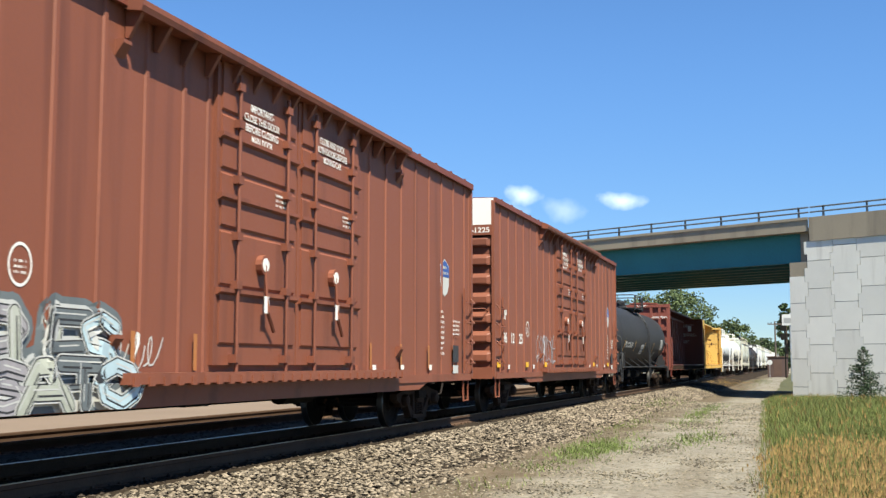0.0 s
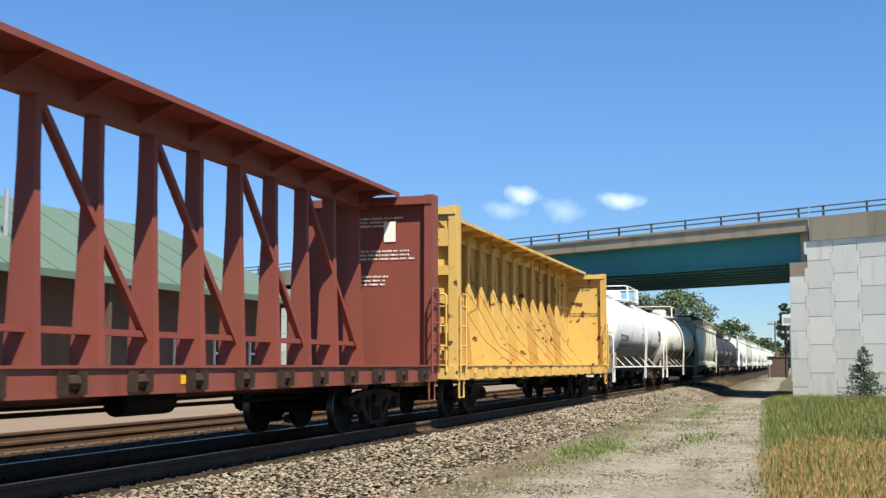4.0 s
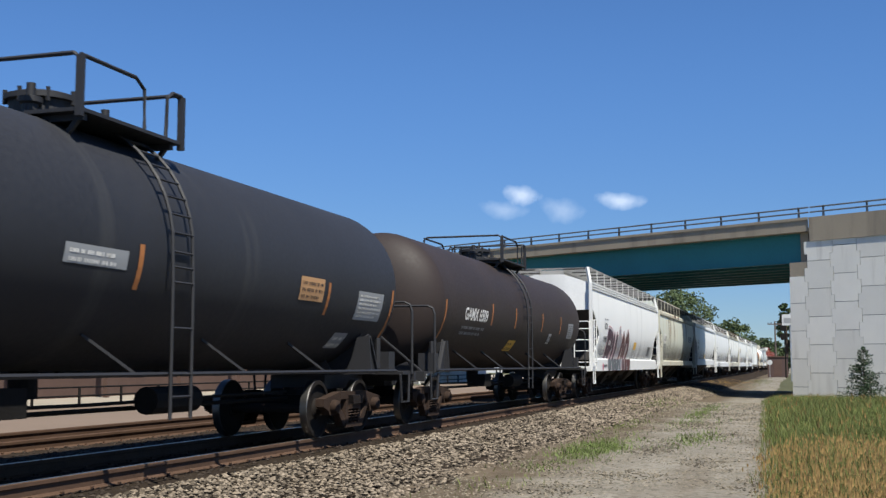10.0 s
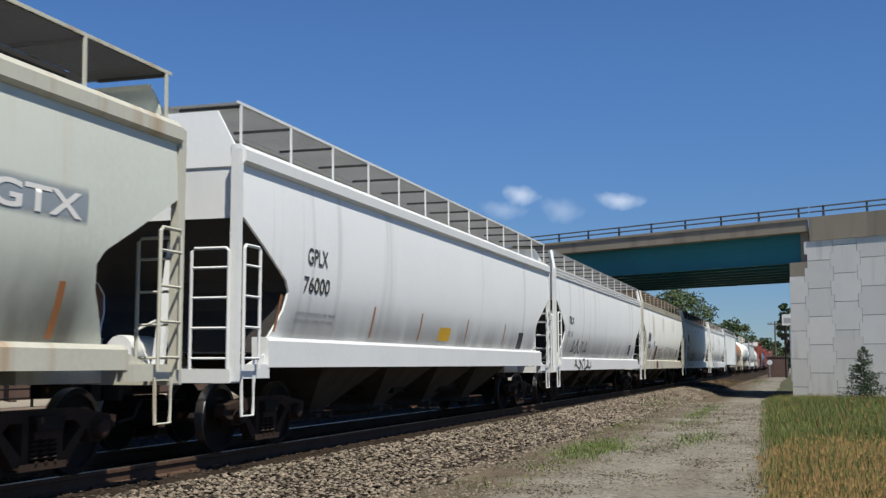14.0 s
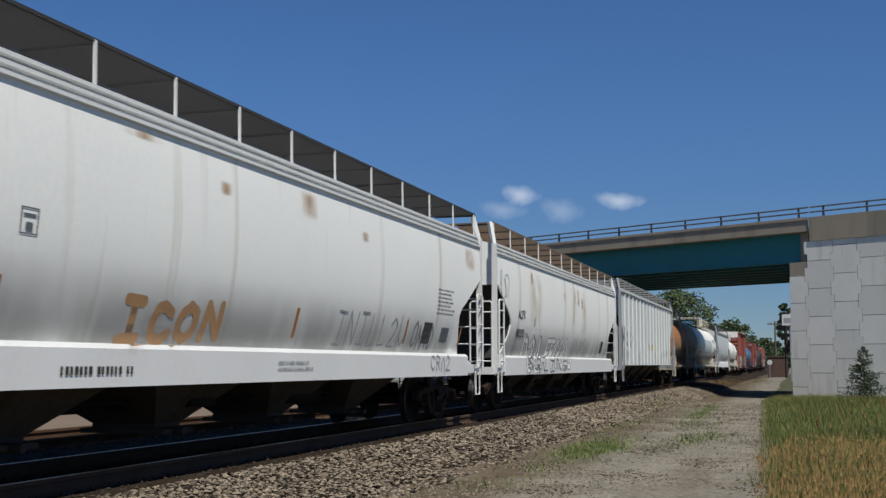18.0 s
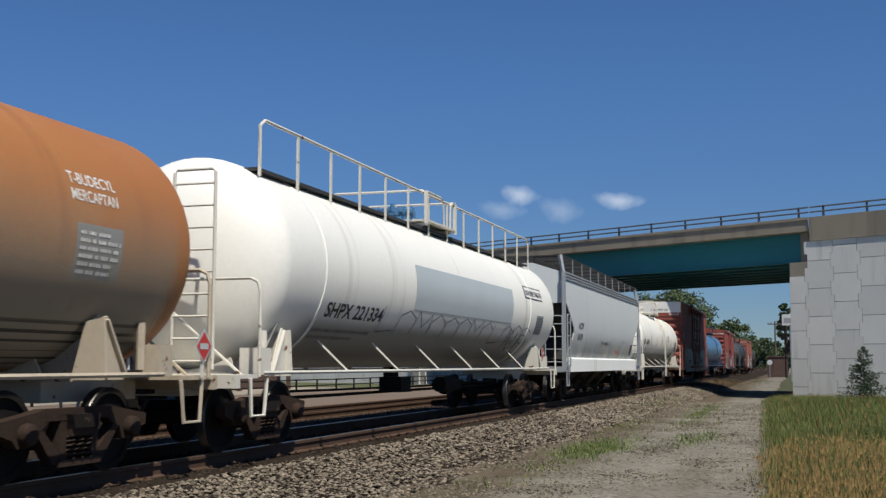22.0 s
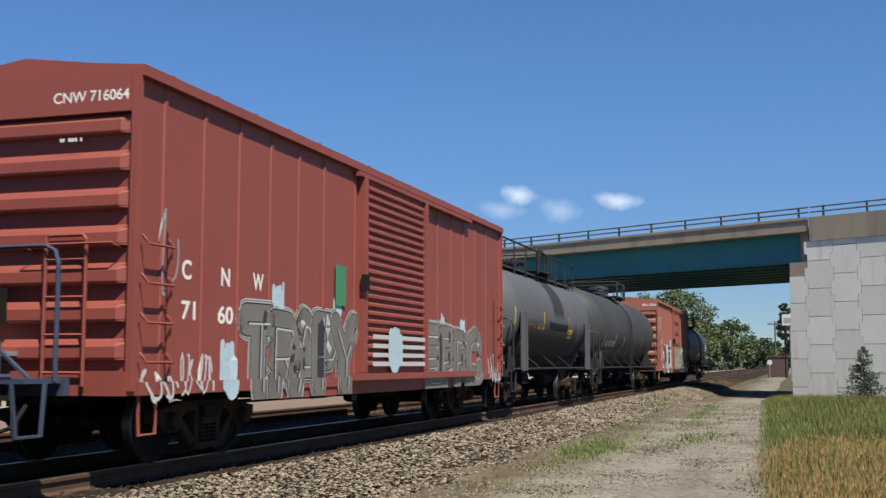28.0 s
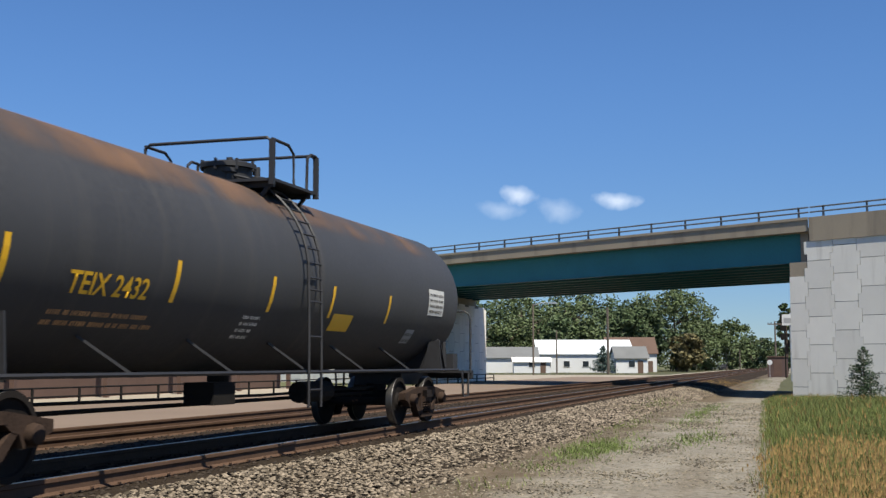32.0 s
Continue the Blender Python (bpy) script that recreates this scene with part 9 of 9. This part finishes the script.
tank_plate(c20, 6.0, 2.85, 2.0, 0.32, GRAF_BLACK, "long product name panel")
tank_plate(c20, 6.05, 2.88, 1.9, 0.26, TANK_IVORY, lift=0.010)
side_text(c20, round_skin(c20), [("BUTADIENE STABILIZED", 6.1, 2.94, 0.13, 1.8)], BLACK_PAINT, 0.012, 0.015)
tank_plate(c20, 7.3, 1.95, 0.8, 0.5, GREY_MARK, rows=6)
ladder_on(c20, CREAM_TRIM, -9.35, 0.35, 0.95, 1.1, 3.7, 9, axis="x")
hop_text(c21, [("ACFX", -5.96, 2.29, 0.2, 0.86), ("56139", -6.03, 1.94, 0.2, 0.89), ("DO NOT HAMMER ON CAR", -1.45, 1.85, 0.12, 2.15)], BLACK_PAINT)
for y in (-6.9, -0.2, 2.0, 3.4, 5.2):
    skin_patch(c21, hopper_side, y, y + 0.09, 1.45, 1.9, YELLOW_MARK if y > -1 else ORANGE_MARK, "reflector", "", 0.006, 4)
hop_bars(c21, 3.6, 1.9, 3, 0.8, 0.04, GREY_MARK, 38)
part("plate", flat(0.4, 0.2), RED_MARK, c21, at=side_at(2.3, 1.55, hopper_side(1.65) + 0.008))
tank_text(c22, [("GATX 66392", -6.85, 2.1, 0.24, 1.98)], BLACK_PAINT, 0.025)
tank_bars(c22, -6.9, 1.8, 2, 1.9, 0.05, GREY_MARK, 39)
tank_plate(c22, 2.9, 2.35, 0.66, 0.34, CREAM_TRIM, rows=3)
tank_plate(c22, 6.4, 1.9, 0.8, 0.5, GREY_MARK, rows=6)
tank_plate(c22, 5.4, 1.55, 0.4, 0.25, GRAF_BLACK)
# boxcar with white band
end_text(c23, 9.301, [("TR 411137", 0.69, 4.09, 0.12, 0.64)], PALE_PAINT)
end_text(c23, 9.306, [("EXCESS HEIGHT CAR", -0.35, 4.38, 0.11, 1.0)], BLACK_PAINT)
side_text(c23, box_skin(c23), [("TR", -8.3, 1.95, 0.24, 0.45), ("411", -8.4, 1.45, 0.24, 0.55), ("137", -7.45, 1.45, 0.24, 0.5)], PALE_PAINT, 0.02)
graffiti(c23, box_skin(c23), 0, 1, 0, 1, 0, [(GRAF_MOSS, 0.30), (GRAF_WHITE, 0.12)], [(GRAF_WHITE, 0.07), (GRAF_SLATE, 0.02), (GRAF_PALE, 0.0)], 8, 0.44, label="large pale grey and green graffiti", fills=(GRAF_MOSS, GRAF_GREY, GRAF_PALE, GRAF_GREY, GRAF_PALE), inner=((GRAF_WHITE, 0.05, -0.1, 0.04), (GRAF_SLATE, 0.03, 0.06, -0.05)), items=spaced("SUCER", -7.2, -2.2, 0.85, 1.85, 0.12))
graffiti(c23, flat_side(1.62), 0, 1, 0, 1, 0, [], [(GRAF_MAROON, 0.05), (GRAF_MOSS, 0.0)], 18, 0.11, label="pale sprayed letters across the doors", items=spaced("RNSE", -1.8, 2.2, 1.15, 1.85, 0.3))
graffiti(c23, box_skin(c23), 0, 1, 0, 1, 0, [(GRAF_MAROON, 0.14)], [(GRAF_SLATE, 0.06), (GRAF_PALE, 0.0)], 9, 0.36, label="cream and green graffiti", fills=(GRAF_CREAM, GRAF_MOSS, GRAF_CREAM), inner=((GRAF_WHITE, 0.04, -0.06, 0.03), (GRAF_BLACK, 0.03, 0.05, -0.03)), items=spaced("CSnR", 3.2, 8.1, 0.95, 2.05, 0.1))
tag_word(c23, box_skin(c23), "nR", -8.95, -8.2, 3.05, 3.65, GRAF_GREY, 0.03, 22)
tag_scrawl(c23, box_skin(c23), -8.95, -8.1, 2.4, 3.2, GRAF_GREY, 22, 0.03, 3)
tag_word(c23, box_skin(c23), "RORS", -8.0, -7.55, 2.5, 3.3, GRAF_GREY, 0.025, 24)
g = Geo()
for k, (q, lift_) in enumerate(((1.0, 0.006), (0.94, 0.009))):
    lay_poly(g, [(6.89 + q * a, 2.48 + q * b) for a, b in ((-0.6, -0.2), (0.0, -0.41), (0.6, -0.2), (0.6, 0.2), (0.0, 0.41), (-0.6, 0.2))], as_skin(lambda z: math.sqrt(c24["r"] ** 2 - (z - c24["c"]) ** 2)), lift_)
emblem = part("emblem", g, GRAF_WHITE, c24, "white six-sided emblem panel")
g = Geo()
for line in ([(6.72, 2.72), (6.95, 2.74)], [(6.84, 2.74), (6.84, 2.44), (7.02, 2.42)], [(6.84, 2.58), (6.98, 2.58)]):
    fat_line(g, line, 0.06, round_skin(c24), 0.012)
part("emblem_mark", g, GRAF_BLACK, emblem)
part("stencil", bars(2, 0.5, 0.035, 68), GRAF_BLACK, emblem)
wrap(emblem.children[1], round_skin(c24), 6.66, 2.26, 0.012)
tank_plate(c24, 7.5, 2.05, 1.05, 0.5, GRAF_BLUE, rows=6, ink=SHIELD_BLUE)
tank_plate(c24, 2.2, 2.6, 0.6, 0.14, GRAF_BLUE)
tank_plate(c24, 6.7, 1.55, 0.4, 0.26, GRAF_BLACK)
# red boxcar with silver letters
side_text(c25, box_skin(c25), [("C", -6.78, 2.14, 0.22, 0.22), ("N", -5.86, 2.12, 0.22, 0.24), ("W", -4.99, 2.12, 0.22, 0.3), ("71", -6.78, 1.68, 0.21, 0.33), ("60", -5.92, 1.66, 0.21, 0.4), ("64", -5.04, 1.66, 0.21, 0.43)], PALE_PAINT, 0.025)
end_text(c25, 7.871, [("CNW 716064", 0.45, 3.98, 0.12, 0.95)], PALE_PAINT)
part("stencil", bars(1, 0.3, 0.05, 42), PALE_PAINT, c25, at=end_at(0.55, -7.88, 3.55))
for word, a, b in (("TRAPY", -5.2, -1.55), ("EPRC", 2.15, 5.9)):
    graffiti(c25, box_skin(c25), 0, 1, 0, 1, 0, [(GRAF_WHITE, 0.12), (GRAF_SILVER, 0.09)], [(GRAF_WHITE, 0.05), (GRAF_BLACK, 0.025), (GRAF_SILVER, -0.02)], 10, 0.42, label="large silver-grey graffiti outlined in black and white", inner=((GRAF_BLACK, 0.04, 0.06, -0.04), (GRAF_WHITE, 0.025, 0.1, -0.05)), items=spaced(word, a, b, 0.85, 1.72, -0.05))
for k, (y, z, w, h) in enumerate(((-4.25, 1.75, 0.34, 0.42), (-2.15, 1.8, 0.3, 0.3), (3.2, 1.75, 0.3, 0.3), (4.6, 1.75, 0.3, 0.28), (-5.6, 0.8, 0.45, 0.5), (0.1, 1.2, 0.7, 0.4))):
    spray_blob(c25, box_skin(c25) if k < 5 else flat_side(1.556), y, z, w, h, GRAF_BLUE, k, "ice-blue sprayed drips")
part("plate", flat(0.42, 0.62), GREEN_PATCH, c25, "green painted panel", at=side_at(-2.3, 2.05, 1.459))
for k in range(4):
    part("graffiti", flat(2.7, 0.07), GRAF_WHITE, c25, at=side_at(-0.95, 1.13 + 0.148 * k, 1.558))
tag_scrawl(c25, box_skin(c25), -7.6, -6.9, 0.75, 1.1, GRAF_WHITE, 23, 0.04, 3)
tag_scrawl(c25, box_skin(c25), -6.8, -6.0, 0.8, 1.3, GRAF_WHITE, 24, 0.03, 4)
tag_scrawl(c25, box_skin(c25), -7.3, -6.9, 1.9, 2.9, GREY_MARK, 25, 0.03, 2)
tag_scrawl(c25, box_skin(c25), 6.6, 7.5, 0.75, 1.4, GRAF_WHITE, 26, 0.04, 4)
# grey and charcoal tanks
tank_text(c26, [("UTLX", -3.5, 2.03, 0.22, 0.95), ("200510", -2.4, 2.03, 0.22, 0.9)], ORANGE_PANEL, 0.012)
tank_bars(c26, -3.4, 1.6, 3, 1.3, 0.06, GRAF_ORANGE, 43)
tank_patch(c26, -5.0, 5.0, -112, -2, BELLY_BLACK, "grime", "black grime on the lower tank")
part("spill_shelf", Geo().box(1.40, 1.47, -0.86, 1.88, 2.33, 2.38), BLUE_TRIM, c26)
tank_plate(c26, 1.91, 1.95, 0.7, 0.28, YELLOW_MARK, rows=2)
skin_patch(c26, round_skin(c26), -0.3, 1.3, 2.38, 3.75, BELLY_BLACK, "spill_stain", "dark spill stain down the flank", 0.004, 10)
tank_text(c27, [("GATX 72280", -5.72, 1.84, 0.21, 2.11)], PALE_PAINT, 0.012)
tank_bars(c27, -5.9, 1.52, 2, 2.3, 0.06, GREY_MARK, 44)
tag_scrawl(c27, round_skin(c27), -2.0, -1.5, 1.45, 1.8, GREY_MARK, 27, 0.04, 2)
tag_scrawl(c27, round_skin(c27), 0.3, 0.8, 1.5, 1.85, GREY_MARK, 28, 0.04, 2)
# salmon boxcar
side_text(c28, box_skin(c28), [("EE", -6.66, 2.22, 0.21, 0.42), ("C", -5.94, 2.23, 0.21, 0.22), ("53", -6.6, 1.8, 0.19, 0.36), ("54", -5.96, 1.8, 0.19, 0.36)], PALE_PAINT, 0.025)
end_text(c28, 7.931, [("EEC 5354", 0.72, 4.06, 0.11, 0.7)], PALE_PAINT)
graffiti(c28, box_skin(c28), 0, 1, 0, 1, 0, [(GRAF_BLACK, 0.16), (GRAF_WHITE, 0.10)], [(GRAF_WHITE, 0.06), (GRAF_BLACK, 0.02), (PINK_RED, -0.02)], 12, 0.46, label="large graffiti letters in black, white and ice blue", fills=(PINK_RED, GRAF_BLACK, GRAF_BLUE, GRAF_BLACK, PINK_RED), inner=((GRAF_WHITE, 0.03, 0.08, -0.05), (GRAF_ORANGE, 0.05, -0.1, 0.03)), items=spaced("SUIER", -5.75, -1.7, 0.85, 1.9, 0.05))
spray_blob(c28, box_skin(c28), -2.0, 2.1, 0.4, 0.3, GRAF_BLUE, 3, "ice-blue sprayed cloud")


graffiti(c28, flat_side(1.562), 0, 1, 0, 1, 0, [(GRAF_WHITE, 0.10), (GRAF_CREAM, 0.07)], [(GRAF_BLACK, 0.05), (GRAF_CREAM, 0.0)], 13, 0.26, label="pale graffiti across the door", inner=((GRAF_BLACK, 0.03, 0.04, -0.03),), items=spaced("nUnS", -1.05, 1.65, 1.5, 1.95, 0.1) + spaced("EBAN".replace("B", "R"), -1.05, 1.65, 1.02, 1.36, 0.1))
graffiti(c28, box_skin(c28), 0, 1, 0, 1, 0, [(GRAF_WHITE, 0.12), (GRAF_CREAM, 0.08)], [(GRAF_BLACK, 0.06), (GRAF_CREAM, 0.0)], 14, 0.40, label="pale green-grey graffiti", fills=(GRAF_CREAM, GRAF_PALE), inner=((GRAF_BLACK, 0.05, 0.06, -0.04), (GRAF_WHITE, 0.03, -0.08, 0.04)), items=spaced("ANOUR", 2.5, 7.0, 0.9, 1.9, 0.1))
tag_word(c28, box_skin(c28), "REM23", -7.4, -6.45, 3.2, 3.5, GRAF_WHITE, 0.04, 29)
tag_word(c28, box_skin(c28), "CLEAR", -7.4, -6.45, 2.88, 3.12, GRAF_WHITE, 0.035, 31)
tag_scrawl(c28, box_skin(c28), -6.6, -5.7, 1.35, 1.7, GRAF_WHITE, 30, 0.04, 4)
for y in (-4.9, -0.4):
    part("reflector", flat(0.1, 0.5), YELLOW_MARK, c28, at=side_at(y, 1.2, 1.50))
# last tank
tank_text(c29, [("TEIX 2432", -5.48, 1.87, 0.23, 1.45)], YELLOW_MARK, 0.015)
tank_bars(c29, -5.6, 1.55, 2, 2.1, 0.06, GRAF_ORANGE, 45)
tank_plate(c29, 1.28, 1.68, 0.8, 0.26, YELLOW_MARK)
tank_plate(c29, 5.75, 2.1, 0.95, 0.5, GRAF_WHITE, "white data panel", 4)
tank_plate(c29, 4.9, 1.55, 0.45, 0.25, GREY_MARK, rows=2)
tank_bars(c29, -1.6, 1.5, 4, 0.5, 0.05, PALE_PAINT, 46)
tank_patch(c29, -6.7, 6.7, 32, 84, DUST, "dust_stain", "faint rusty dust along the tank top")
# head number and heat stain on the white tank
# belly bands: grime, with the shade of the tank's underside painted in
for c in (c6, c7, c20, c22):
    tank_patch(c, -c_half(c), c_half(c), -112, -12 if c in (c6, c7) else -26, BELLY_SOOT_SHADE if c in (c6, c7) else FAINT_SOOT_SHADE, "grime", "grime and painted shade on the tank's belly")
tank_patch(c19, -5.2, 6.2, -112, -34, BELLY_SOOT_SHADE, "grime", "grime and painted shade on the tank's belly")
g = Geo()
g.add([(0.08 * i, 0.1 * j, 0) for j in range(13) for i in range(13)], [(j * 13 + i, j * 13 + i + 1, j * 13 + i + 14, j * 13 + i + 13) for j in range(12) for i in range(12)])
on_head(c6, part("stain", g, HEAD_STAIN, c6, "brown stain on the tank head"), 8.0, 0.72, 0.35, 1.3)
on_head(c6, lettering("230518", 0.17, BLACK_PAINT, c6, Matrix.Identity(4), bold=0.015), 8.0, 0.72, 0.25, 2.95)
# door and end notices too small to read
for ob in list(bpy.data.objects):
    if ob.name.split(".")[0] in ("stencil", "door_notice"):
        tagged(ob, kind="stuff")


# ---- what moves ----
def motions():
    times = [float(t) for t in range(0, 33)]
    for car, mid in TRAIN:
        walk(car, [(t, pose(CAR_X, mid - run(t), RAIL)) for t in times])
    # the wheels roll; those in the same place on their trucks turn alike
    ticks = [i / 25 for i in range(801)]
    for (s, k), wheels in WHEELS.items():
        turn = 0 if s > 0 else 180
        walk(wheels[0], [(t, Matrix.Translation((s * 0.7535, k, 0.458)) @ Matrix.Rotation(run(t) / 0.458, 4, "X") @ pose(0, 0, 0, 0, 0, turn)) for t in ticks])
        for w in wheels[1:]:
            w.rotation_mode = "QUATERNION"
            w.animation_data_create()
            w.animation_data.action = wheels[0].animation_data.action
            w.animation_data.action_slot = wheels[0].animation_data.action_slot
    for c, m in CLOUDS:
        walk(c, [(0.0, m), (32.0, Matrix.Translation((-8, -2, 0)) @ m)])


motions()
